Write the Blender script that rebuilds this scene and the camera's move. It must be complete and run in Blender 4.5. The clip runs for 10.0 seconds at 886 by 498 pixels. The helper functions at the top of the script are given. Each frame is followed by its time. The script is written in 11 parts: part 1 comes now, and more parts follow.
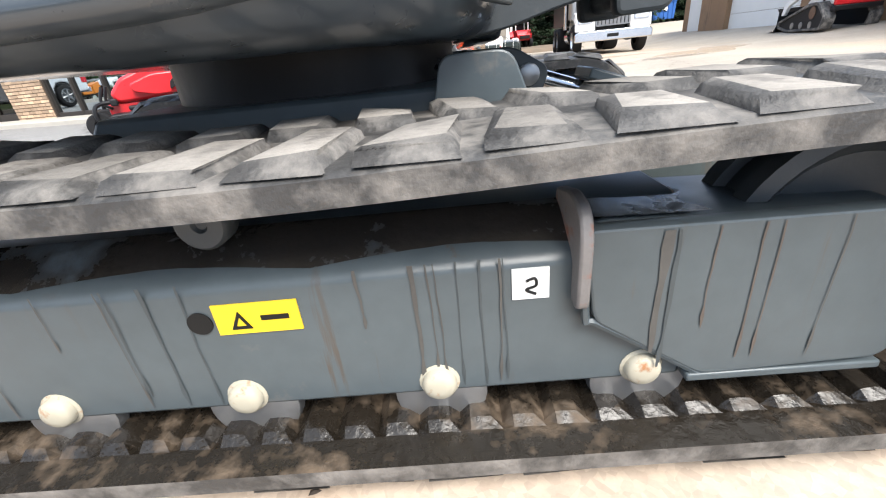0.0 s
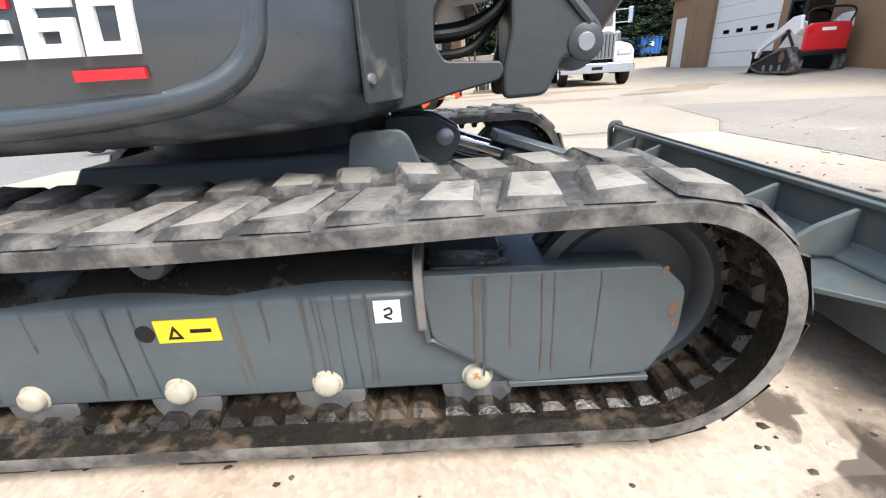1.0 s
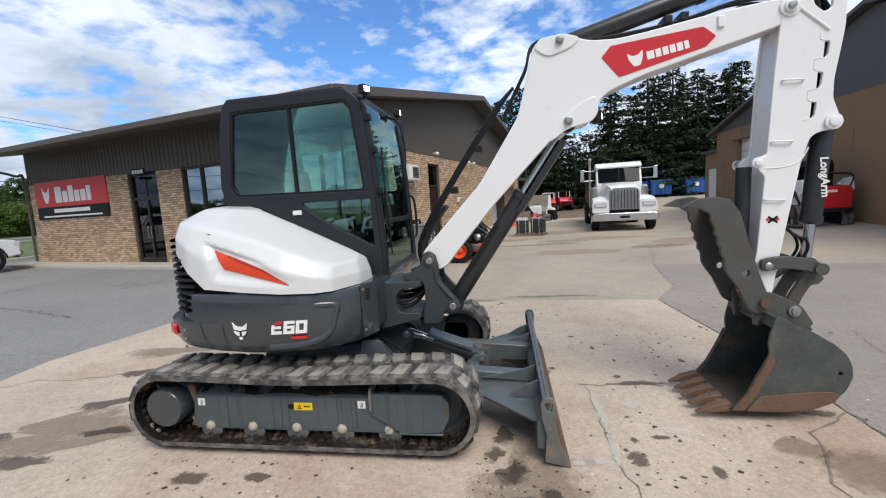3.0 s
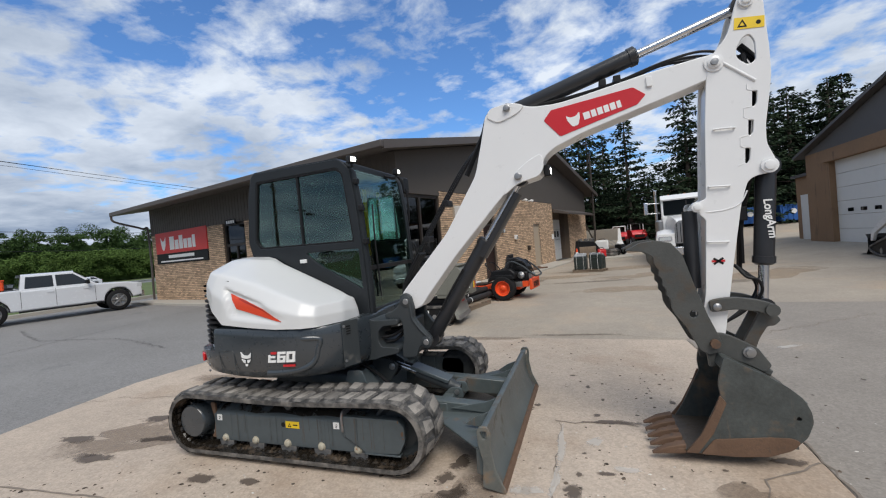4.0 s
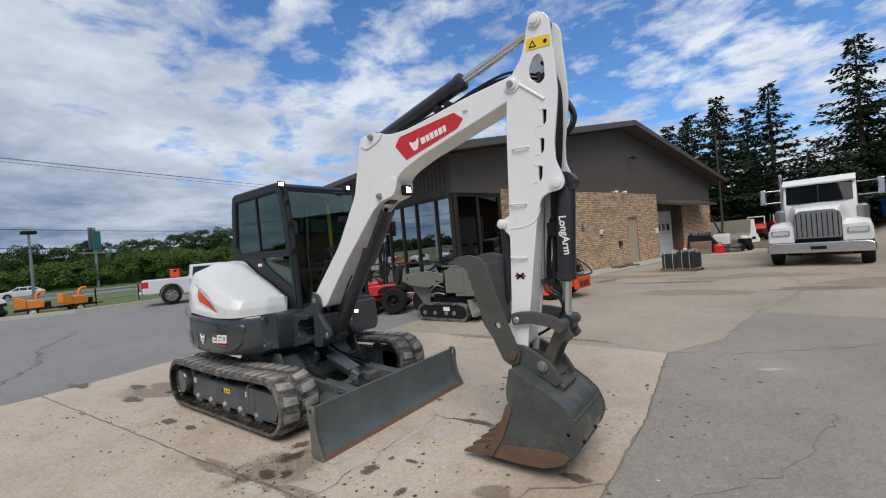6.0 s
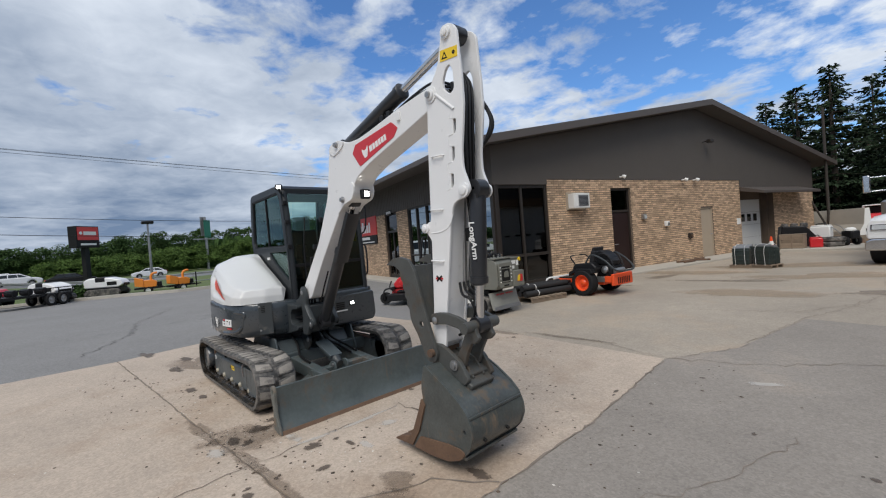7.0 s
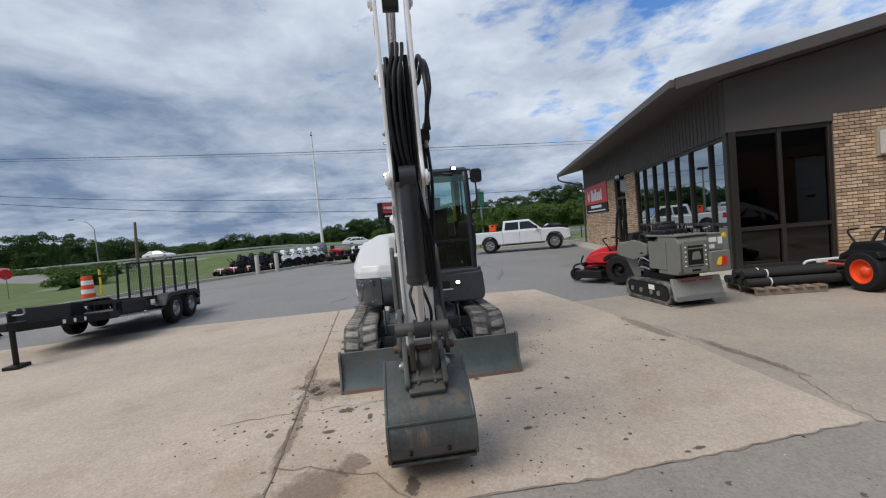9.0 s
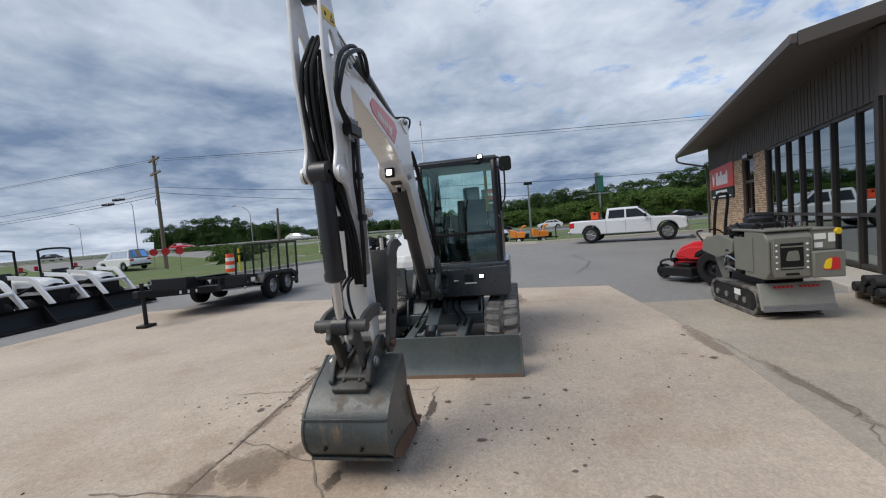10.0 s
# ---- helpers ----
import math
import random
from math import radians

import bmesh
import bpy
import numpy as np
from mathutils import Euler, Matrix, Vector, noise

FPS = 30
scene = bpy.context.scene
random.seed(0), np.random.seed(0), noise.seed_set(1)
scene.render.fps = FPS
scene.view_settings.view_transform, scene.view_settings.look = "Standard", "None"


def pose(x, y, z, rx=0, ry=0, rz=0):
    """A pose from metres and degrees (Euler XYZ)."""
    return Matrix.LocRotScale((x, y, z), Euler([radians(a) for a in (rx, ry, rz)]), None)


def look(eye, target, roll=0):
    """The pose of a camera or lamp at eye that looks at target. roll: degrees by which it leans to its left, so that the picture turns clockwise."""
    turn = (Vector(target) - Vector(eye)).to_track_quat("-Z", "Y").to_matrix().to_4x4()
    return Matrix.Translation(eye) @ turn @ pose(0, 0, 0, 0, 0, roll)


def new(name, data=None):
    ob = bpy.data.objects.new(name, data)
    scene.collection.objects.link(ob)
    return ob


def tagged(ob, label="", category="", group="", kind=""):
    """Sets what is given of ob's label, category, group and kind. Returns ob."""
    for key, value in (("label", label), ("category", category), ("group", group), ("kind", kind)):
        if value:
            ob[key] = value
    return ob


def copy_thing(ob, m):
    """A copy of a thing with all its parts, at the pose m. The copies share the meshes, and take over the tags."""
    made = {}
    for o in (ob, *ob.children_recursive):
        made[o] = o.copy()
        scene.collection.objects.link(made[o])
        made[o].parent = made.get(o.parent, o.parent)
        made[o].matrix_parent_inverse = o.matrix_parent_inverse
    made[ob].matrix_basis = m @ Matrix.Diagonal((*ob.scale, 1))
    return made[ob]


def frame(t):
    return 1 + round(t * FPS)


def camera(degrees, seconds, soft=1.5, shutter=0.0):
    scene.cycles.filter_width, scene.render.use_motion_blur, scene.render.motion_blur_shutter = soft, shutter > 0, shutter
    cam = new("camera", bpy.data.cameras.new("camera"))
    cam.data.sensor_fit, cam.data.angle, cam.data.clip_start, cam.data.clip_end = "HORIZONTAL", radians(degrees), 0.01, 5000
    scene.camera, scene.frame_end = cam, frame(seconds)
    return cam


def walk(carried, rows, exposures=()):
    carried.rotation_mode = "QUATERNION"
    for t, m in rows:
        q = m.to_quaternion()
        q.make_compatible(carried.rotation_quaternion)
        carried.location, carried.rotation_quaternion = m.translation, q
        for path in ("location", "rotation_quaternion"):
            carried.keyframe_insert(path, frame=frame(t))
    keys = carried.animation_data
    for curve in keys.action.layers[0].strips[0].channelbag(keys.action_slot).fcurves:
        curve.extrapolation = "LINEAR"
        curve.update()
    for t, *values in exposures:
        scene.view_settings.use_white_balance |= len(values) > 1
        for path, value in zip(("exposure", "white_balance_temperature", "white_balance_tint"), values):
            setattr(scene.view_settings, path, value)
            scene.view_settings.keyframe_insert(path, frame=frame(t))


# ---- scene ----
cam = camera(93.9, 10.0, 1.15)
PATH = [
    (0, (0.365, -1.384, 0.627), (0.292, 0.42, -0.234), -6.0),
    (0.5, (0.539, -1.413, 0.65), (0.525, 0.396, -0.205), -4.6),
    (1, (0.591, -1.577, 0.743), (0.564, 0.264, -0.039), -3.6),
    (1.5, (0.649, -1.95, 1.107), (0.575, -0.062, 0.452), -2.5),
    (2, (0.86, -2.398, 1.349), (0.732, -0.468, 0.84), -2.2),
    (2.5, (1.108, -2.873, 1.469), (0.909, -0.917, 1.105), -2.5),
    (3, (1.429, -3.291, 1.586), (1.123, -1.327, 1.358), -3.3),
    (3.2, (1.593, -3.408, 1.596), (1.238, -1.449, 1.407), -3.6),
    (4.3, (2.685, -3.513, 1.631), (1.919, -1.666, 1.64), -5.1),
    (4.5, (2.929, -3.485, 1.635), (2.096, -1.667, 1.648), -5.2),
    (5, (3.444, -3.33, 1.601), (2.469, -1.583, 1.618), -5.3),
    (5.5, (3.943, -3.123, 1.608), (2.856, -1.444, 1.611), -5.0),
    (5.7, (4.184, -3.048, 1.597), (3.053, -1.398, 1.595), -5.0),
    (6.8, (5.302, -2.37, 1.595), (3.89, -0.955, 1.559), -4.6),
    (7, (5.485, -2.264, 1.614), (4.008, -0.916, 1.577), -4.5),
    (7.5, (5.781, -1.844, 1.583), (4.126, -0.722, 1.536), -4.8),
    (8, (5.999, -1.335, 1.591), (4.18, -0.504, 1.53), -5.2),
    (8.5, (6.135, -0.776, 1.591), (4.202, -0.268, 1.521), -5.6),
    (9, (6.088, -0.205, 1.614), (4.101, 0.0, 1.523), -5.4),
    (9.5, (6.064, 0.428, 1.608), (4.069, 0.345, 1.505), -5.3),
    (10, (5.893, 1.007, 1.577), (3.927, 0.655, 1.468), -4.8),
]
walk(cam, [(t, look(eye, target, roll)) for t, eye, target, roll in PATH], [(0, 2.02), (1, 1.82), (1.5, 1.47), (2, 1.12), (2.5, 0.88), (3.2, 0.58), (4.5, 0.37), (8, 0.32), (10, 0.36)])

# ---------- sky and sun ----------
world = bpy.data.worlds.new("sky")
scene.world = world
world.use_nodes = True
wt = world.node_tree
wt.nodes.clear()


def wn(kind, **props):
    nd = wt.nodes.new(kind)
    for k, v in props.items():
        nd.inputs[k].default_value = v
    return nd


def wmath(op, a, b=None, c=None):
    nd = wt.nodes.new("ShaderNodeMath")
    nd.operation = op
    for i, s in enumerate((a, b, c)):
        if s is None:
            continue
        if isinstance(s, (int, float)):
            nd.inputs[i].default_value = s
        else:
            wt.links.new(s, nd.inputs[i])
    return nd.outputs[0]


SUN_EL, SUN_AZ = radians(52), radians(149)
sky = wt.nodes.new("ShaderNodeTexSky")
sky.sky_type, sky.sun_disc, sky.sun_elevation, sky.sun_rotation = "NISHITA", False, SUN_EL, SUN_AZ
sky.air_density, sky.dust_density, sky.ozone_density = 1.0, 0.6, 2.0
tc = wt.nodes.new("ShaderNodeTexCoord")
sep = wt.nodes.new("ShaderNodeSeparateXYZ")
wt.links.new(tc.outputs["Generated"], sep.inputs[0])
up = wmath("ADD", wmath("MAXIMUM", sep.outputs[2], 0.0), 0.16)
com = wt.nodes.new("ShaderNodeCombineXYZ")
wt.links.new(wmath("DIVIDE", sep.outputs[0], up), com.inputs[0])
wt.links.new(wmath("DIVIDE", sep.outputs[1], up), com.inputs[1])


def wnoise(scale, detail, rough, offset, distort=0.0):
    nd = wn("ShaderNodeTexNoise", Scale=scale, Detail=detail, Roughness=rough, Distortion=distort)
    mp = wt.nodes.new("ShaderNodeVectorMath")
    mp.operation = "ADD"
    mp.inputs[1].default_value = offset
    wt.links.new(com.outputs[0], mp.inputs[0])
    wt.links.new(mp.outputs[0], nd.inputs["Vector"])
    return nd.outputs[0]


big = wnoise(0.9, 3.0, 0.5, (5.3, 2.2, 0.0))
fine = wnoise(4.6, 11.0, 0.58, (0.4, 1.9, 2.0), 0.2)
# cover: nearly closed all round, broken high over the north
gap = wmath("ADD", wmath("ADD", wmath("MULTIPLY", sep.outputs[0], -0.34), wmath("MULTIPLY", sep.outputs[1], 0.80)), wmath("MULTIPLY", sep.outputs[2], 0.50))
hole = wmath("ADD", wmath("MULTIPLY", wmath("MAXIMUM", wmath("SUBTRACT", gap, 0.60), 0.0), -0.50), wmath("MULTIPLY", wmath("MAXIMUM", wmath("SUBTRACT", 0.55, gap), 0.0), 0.22))
bank = wmath("MULTIPLY", wmath("MINIMUM", wmath("MAXIMUM", wmath("MULTIPLY", wmath("SUBTRACT", 0.36, sep.outputs[2]), 4.0), 0.0), 1.0), wmath("MINIMUM", wmath("MAXIMUM", wmath("MULTIPLY", wmath("ADD", wmath("ADD", wmath("MULTIPLY", sep.outputs[0], -0.9), wmath("MULTIPLY", sep.outputs[1], 0.35)), -0.35), 3.0), 0.0), 1.0))
dens = wmath("ADD", wmath("ADD", wmath("ADD", wmath("MULTIPLY", big, 0.60), wmath("MULTIPLY", fine, 0.85)), hole), wmath("MULTIPLY", bank, 0.14))
cover = wt.nodes.new("ShaderNodeValToRGB")
cover.color_ramp.elements[0].position, cover.color_ramp.elements[1].position = 0.50, 0.66
wt.links.new(dens, cover.inputs[0])
shade = wt.nodes.new("ShaderNodeValToRGB")
shade.color_ramp.elements[0].position, shade.color_ramp.elements[1].position = 0.26, 0.68
shade.color_ramp.elements[0].color, shade.color_ramp.elements[1].color = (0.135, 0.195, 0.30, 1), (0.60, 0.655, 0.735, 1)
tone0 = wmath("ADD", wmath("ADD", wmath("MULTIPLY", wnoise(1.25, 5.0, 0.50, (9.0, 4.0, 1.0), 0.3), 0.72), wmath("MULTIPLY", wnoise(6.5, 9.0, 0.60, (2.0, 7.0, 3.0), 0.4), 0.24)), wmath("MULTIPLY", wmath("ADD", gap, -0.35), 0.16))
glow_low = wmath("MULTIPLY", wmath("MINIMUM", wmath("MAXIMUM", wmath("MULTIPLY", wmath("SUBTRACT", 0.15, sep.outputs[2]), 9.0), 0.0), 1.0), wmath("MINIMUM", wmath("MAXIMUM", wmath("MULTIPLY", wmath("SUBTRACT", wmath("MULTIPLY", sep.outputs[1], -1.0), 0.35), 2.6), 0.0), 1.0))
tone = wmath("ADD", wmath("SUBTRACT", tone0, wmath("MULTIPLY", bank, 0.09)), wmath("MULTIPLY", glow_low, 0.14))
wt.links.new(tone, shade.inputs[0])
clear = wt.nodes.new("ShaderNodeMix")
clear.data_type, clear.blend_type = "RGBA", "MULTIPLY"
clear.inputs[0].default_value = 1.0
wt.links.new(sky.outputs[0], clear.inputs[6])
clear.inputs[7].default_value = (0.063, 0.094, 0.128, 1)
both = wt.nodes.new("ShaderNodeMix")
both.data_type = "RGBA"
wt.links.new(cover.outputs[0], both.inputs[0])
wt.links.new(clear.outputs[2], both.inputs[6])
wt.links.new(shade.outputs[0], both.inputs[7])
bg = wt.nodes.new("ShaderNodeBackground")
bg.inputs["Strength"].default_value = 1.0
wt.links.new(both.outputs[2], bg.inputs["Color"])
wo = wt.nodes.new("ShaderNodeOutputWorld")
wt.links.new(bg.outputs[0], wo.inputs[0])

sun = new("sun", bpy.data.lights.new("sun", "SUN"))
sun.data.energy, sun.data.angle, sun.data.color = 2.0, radians(38), (1.0, 0.95, 0.88)
sun.matrix_world = look((12, -20, 30), (0, 0, 0))


# ---------- materials ----------
def mat(name, col, rough=0.5, metal=0.0, var=0.18, scale=3.0, bump=0.05, bscale=60.0, dirt=None, coat=0.0, rand=0.0, island=False, rvar=0.1, streak=None, speckle=0.0, spec=0.5):
    """Painted, metal, rubber or stone surface with two scales of tone, optional dirt (colour, cover 0-1, scale)."""
    m = bpy.data.materials.new(name)
    m.use_nodes = True
    nt = m.node_tree
    b = nt.nodes["Principled BSDF"]
    b.inputs["Metallic"].default_value = metal
    b.inputs["Coat Weight"].default_value = coat
    b.inputs["Specular IOR Level"].default_value = spec
    b.inputs["Coat Roughness"].default_value = 0.12
    t = nt.nodes.new("ShaderNodeTexCoord")

    def noise_out(s, d=4.0, r=0.55):
        n = nt.nodes.new("ShaderNodeTexNoise")
        n.inputs["Scale"].default_value, n.inputs["Detail"].default_value, n.inputs["Roughness"].default_value = s, d, r
        nt.links.new(t.outputs["Object"], n.inputs["Vector"])
        return n.outputs[0]

    def mth(op, a, c):
        n = nt.nodes.new("ShaderNodeMath")
        n.operation = op
        for i, s in enumerate((a, c)):
            if isinstance(s, (int, float)):
                n.inputs[i].default_value = s
            else:
                nt.links.new(s, n.inputs[i])
        return n.outputs[0]

    def ramp(src, lo, hi):
        n = nt.nodes.new("ShaderNodeMapRange")
        n.inputs[1].default_value, n.inputs[2].default_value = lo, hi
        nt.links.new(src, n.inputs[0])
        return n.outputs[0]

    low, high = noise_out(scale), noise_out(scale * 9, 3.0)
    tone_v = mth("ADD", mth("MULTIPLY", low, 0.65), mth("MULTIPLY", high, 0.35))
    fac = mth("ADD", mth("MULTIPLY", mth("SUBTRACT", tone_v, 0.5), 2.6 * var), 1.0)
    if rand:
        if island:
            g = nt.nodes.new("ShaderNodeNewGeometry")
            src = g.outputs["Random Per Island"]
        else:
            g = nt.nodes.new("ShaderNodeObjectInfo")
            src = g.outputs["Random"]
        fac = mth("MULTIPLY", fac, mth("ADD", mth("MULTIPLY", src, rand * 2), 1.0 - rand))
    mul = nt.nodes.new("ShaderNodeMix")
    mul.data_type, mul.blend_type = "RGBA", "MULTIPLY"
    mul.inputs[0].default_value = 1.0
    mul.inputs[6].default_value = (*col, 1)
    nt.links.new(fac, mul.inputs[7])
    out = mul.outputs[2]
    rough_src = mth("ADD", mth("MULTIPLY", mth("SUBTRACT", high, 0.5), rvar * 2), rough)
    if dirt:
        dcol, amount, dscale = dirt
        mask = ramp(mth("ADD", mth("MULTIPLY", noise_out(dscale, 7.0, 0.65), 0.8), mth("MULTIPLY", noise_out(dscale * 5, 4.0), 0.2)), 0.72 - amount * 0.42, 0.80 - amount * 0.30)
        mx = nt.nodes.new("ShaderNodeMix")
        mx.data_type = "RGBA"
        nt.links.new(mask, mx.inputs[0])
        nt.links.new(out, mx.inputs[6])
        mx.inputs[7].default_value = (*dcol, 1)
        out = mx.outputs[2]
        rough_src = mth("ADD", rough_src, mth("MULTIPLY", mask, 0.9 - rough))
    if streak:
        # runs of dirt that follow the fall of rain
        scol, amount, sscale = streak
        mp = nt.nodes.new("ShaderNodeMapping")
        mp.inputs["Scale"].default_value = (sscale, sscale, sscale * 0.07)
        nt.links.new(t.outputs["Object"], mp.inputs["Vector"])
        n = nt.nodes.new("ShaderNodeTexNoise")
        n.inputs["Scale"].default_value, n.inputs["Detail"].default_value, n.inputs["Roughness"].default_value = 1.0, 6.0, 0.7
        nt.links.new(mp.outputs[0], n.inputs["Vector"])
        mask = mth("MULTIPLY", ramp(n.outputs[0], 0.70 - amount * 0.3, 0.76 - amount * 0.26), ramp(noise_out(2.2), 0.36, 0.62))
        mx = nt.nodes.new("ShaderNodeMix")
        mx.data_type = "RGBA"
        nt.links.new(mask, mx.inputs[0])
        nt.links.new(out, mx.inputs[6])
        mx.inputs[7].default_value = (*scol, 1)
        out = mx.outputs[2]
    if speckle:
        # aggregate grains
        v = nt.nodes.new("ShaderNodeTexVoronoi")
        v.inputs["Scale"].default_value = 70.0
        nt.links.new(t.outputs["Object"], v.inputs["Vector"])
        sp = nt.nodes.new("ShaderNodeSeparateColor")
        nt.links.new(v.outputs["Color"], sp.inputs[0])
        k = mth("ADD", mth("MULTIPLY", mth("SUBTRACT", sp.outputs[0], 0.5), speckle), 1.0)
        k = mth("MULTIPLY", k, mth("ADD", mth("MULTIPLY", mth("SUBTRACT", noise_out(22.0, 6.0, 0.7), 0.5), speckle * 2.4), 1.0))
        mx = nt.nodes.new("ShaderNodeMix")
        mx.data_type, mx.blend_type = "RGBA", "MULTIPLY"
        mx.inputs[0].default_value = 1.0
        nt.links.new(out, mx.inputs[6])
        nt.links.new(k, mx.inputs[7])
        out = mx.outputs[2]
    nt.links.new(out, b.inputs["Base Color"])
    nt.links.new(rough_src, b.inputs["Roughness"])
    if bump:
        bp = nt.nodes.new("ShaderNodeBump")
        bp.inputs["Strength"].default_value, bp.inputs["Distance"].default_value = min(1.0, bump * 6), 0.004 + bump * 0.02
        nt.links.new(noise_out(bscale, 5.0, 0.6), bp.inputs["Height"])
        nt.links.new(bp.outputs[0], b.inputs["Normal"])
    return m


def glass(name, tint, gloss_rough=0.02, ior=1.75, gloss=(0.9, 0.9, 0.9)):
    """Thin pane: tinted see-through with a mirror gloss by Fresnel."""
    m = bpy.data.materials.new(name)
    m.use_nodes = True
    nt = m.node_tree
    nt.nodes.remove(nt.nodes["Principled BSDF"])
    tr, gl, fr, mx = (nt.nodes.new(k) for k in ("ShaderNodeBsdfTransparent", "ShaderNodeBsdfGlossy", "ShaderNodeFresnel", "ShaderNodeMixShader"))
    tr.inputs[0].default_value = (*tint, 1)
    gl.inputs["Roughness"].default_value = gloss_rough
    gl.inputs["Color"].default_value = (*gloss, 1)
    fr.inputs["IOR"].default_value = ior
    nt.links.new(fr.outputs[0], mx.inputs[0])
    nt.links.new(tr.outputs[0], mx.inputs[1])
    nt.links.new(gl.outputs[0], mx.inputs[2])
    nt.links.new(mx.outputs[0], nt.nodes["Material Output"].inputs[0])
    return m


def glow(name, col, strength):
    m = bpy.data.materials.new(name)
    m.use_nodes = True
    b = m.node_tree.nodes["Principled BSDF"]
    b.inputs["Base Color"].default_value = (*col, 1)
    b.inputs["Emission Color"].default_value = (*col, 1)
    b.inputs["Emission Strength"].default_value = strength
    return m


WHITE = mat("white_paint", (0.76, 0.76, 0.755), 0.28, var=0.02, scale=1.5, bump=0, coat=0.3, rvar=0.02)
COVERWHITE = mat("white_gel_cover", (0.63, 0.635, 0.63), 0.30, var=0.03, scale=1.5, bump=0, coat=0.3, rvar=0.02)
PANEL = mat("charcoal_panel", (0.032, 0.040, 0.047), 0.30, coat=0.8, var=0.10, bump=0.006, dirt=((0.055, 0.060, 0.064), 0.20, 1.7))
CASTING = mat("grey_casting", (0.036, 0.042, 0.045), 0.45, var=0.15, bump=0.03, dirt=((0.14, 0.13, 0.115), 0.3, 3.0))
FRAME = mat("blue_grey_frame", (0.070, 0.086, 0.093), 0.36, var=0.30, bump=0.015, bscale=25, dirt=((0.17, 0.15, 0.13), 0.22, 3.5), streak=((0.075, 0.066, 0.056), 0.30, 26))
BLADE = mat("worn_blade_steel", (0.082, 0.100, 0.102), 0.38, var=0.5, scale=3, bump=0.03, dirt=((0.125, 0.098, 0.074), 0.40, 2.8), streak=((0.14, 0.105, 0.078), 0.42, 9))
BLADEEND = mat("worn_end_plate", (0.125, 0.130, 0.118), 0.42, var=0.5, scale=5, bump=0.04, dirt=((0.22, 0.145, 0.085), 0.50, 5.0), streak=((0.20, 0.12, 0.07), 0.5, 10))
BUCKETMUD = mat("dark_bucket_mud", (0.060, 0.046, 0.032), 0.55, var=0.6, scale=6, bump=0.15, bscale=25, dirt=((0.085, 0.062, 0.044), 0.40, 5.0))
BUCKET = mat("worn_bucket_steel", (0.062, 0.070, 0.068), 0.34, var=0.75, scale=5, bump=0.06, dirt=((0.15, 0.108, 0.072), 0.46, 3.6), streak=((0.17, 0.125, 0.085), 0.50, 8))
THUMBM = mat("grimy_dark_steel", (0.066, 0.068, 0.064), 0.5, var=0.45, scale=5, bump=0.06, dirt=((0.085, 0.064, 0.046), 0.46, 4.0), streak=((0.10, 0.085, 0.07), 0.4, 9))
RUSTY = mat("rusty_steel", (0.135, 0.080, 0.050), 0.75, metal=0.1, var=0.5, scale=8, bump=0.08, dirt=((0.07, 0.06, 0.055), 0.35, 6))
RUBBER = mat("track_rubber", (0.040, 0.039, 0.038), 0.5, var=0.5, scale=7, bump=0.10, bscale=50, dirt=((0.200, 0.184, 0.166), 0.64, 6.0))
WETDIRT = mat("wet_dirt_film", (0.030, 0.026, 0.022), 0.22, var=0.5, scale=8, bump=0.05, bscale=40, dirt=((0.10, 0.12, 0.13), 0.45, 6.0))
CHIPPED = mat("chipped_lug_paint", (0.17, 0.16, 0.155), 0.5, var=0.3, scale=15, bump=0.05, dirt=((0.25, 0.09, 0.05), 0.42, 14))
RUNS = [mat("dark_dirt_run", (0.050, 0.060, 0.064), 0.5, var=0.4, scale=20, bump=0), mat("rusty_run", (0.072, 0.068, 0.062), 0.6, var=0.4, scale=20, bump=0), mat("brown_rust_run", (0.088, 0.070, 0.058), 0.6, var=0.4, scale=20, bump=0)]
DARKRED = mat("dark_red_decal", (0.36, 0.025, 0.012), 0.35, var=0.1, bump=0)
LUGTOP = mat("dusty_tread_top", (0.245, 0.225, 0.200), 0.9, var=0.5, scale=14, bump=0.16, bscale=60, dirt=((0.11, 0.10, 0.092), 0.42, 8.0), rand=0.30)
CABFRAME = mat("charcoal_cab_frame", (0.020, 0.023, 0.026), 0.36, var=0.12, bump=0.004, dirt=((0.04, 0.04, 0.04), 0.12, 2.0), spec=0.3)
LUG = mat("tread_rubber", (0.060, 0.057, 0.054), 0.6, var=0.5, scale=12, bump=0.14, bscale=60, dirt=((0.20, 0.185, 0.168), 0.64, 9.0), rand=0.30)
MUDDY = mat("wet_inner_rubber", (0.015, 0.012, 0.009), 0.26, var=0.5, scale=9, bump=0.12, bscale=30, dirt=((0.115, 0.082, 0.054), 0.46, 7.0))
TYRE = mat("tyre_rubber", (0.015, 0.015, 0.016), 0.78, var=0.25, scale=8, bump=0.05, spec=0.2)
BLACK = mat("black_plastic", (0.011, 0.011, 0.012), 0.45, var=0.2, bump=0.01, spec=0.28)
CYL = mat("black_cylinder_paint", (0.022, 0.023, 0.026), 0.33, var=0.2, bump=0.004, dirt=((0.10, 0.09, 0.08), 0.18, 4))
CHROME = mat("chrome", (0.62, 0.63, 0.65), 0.16, metal=1.0, var=0.06, bump=0)
STEEL = mat("bare_steel", (0.34, 0.34, 0.34), 0.38, metal=0.8, var=0.2, bump=0.02)
CREAM = mat("cream_bolt_paint", (0.40, 0.37, 0.29), 0.55, var=0.12, bump=0.02, dirt=((0.30, 0.14, 0.06), 0.40, 26))
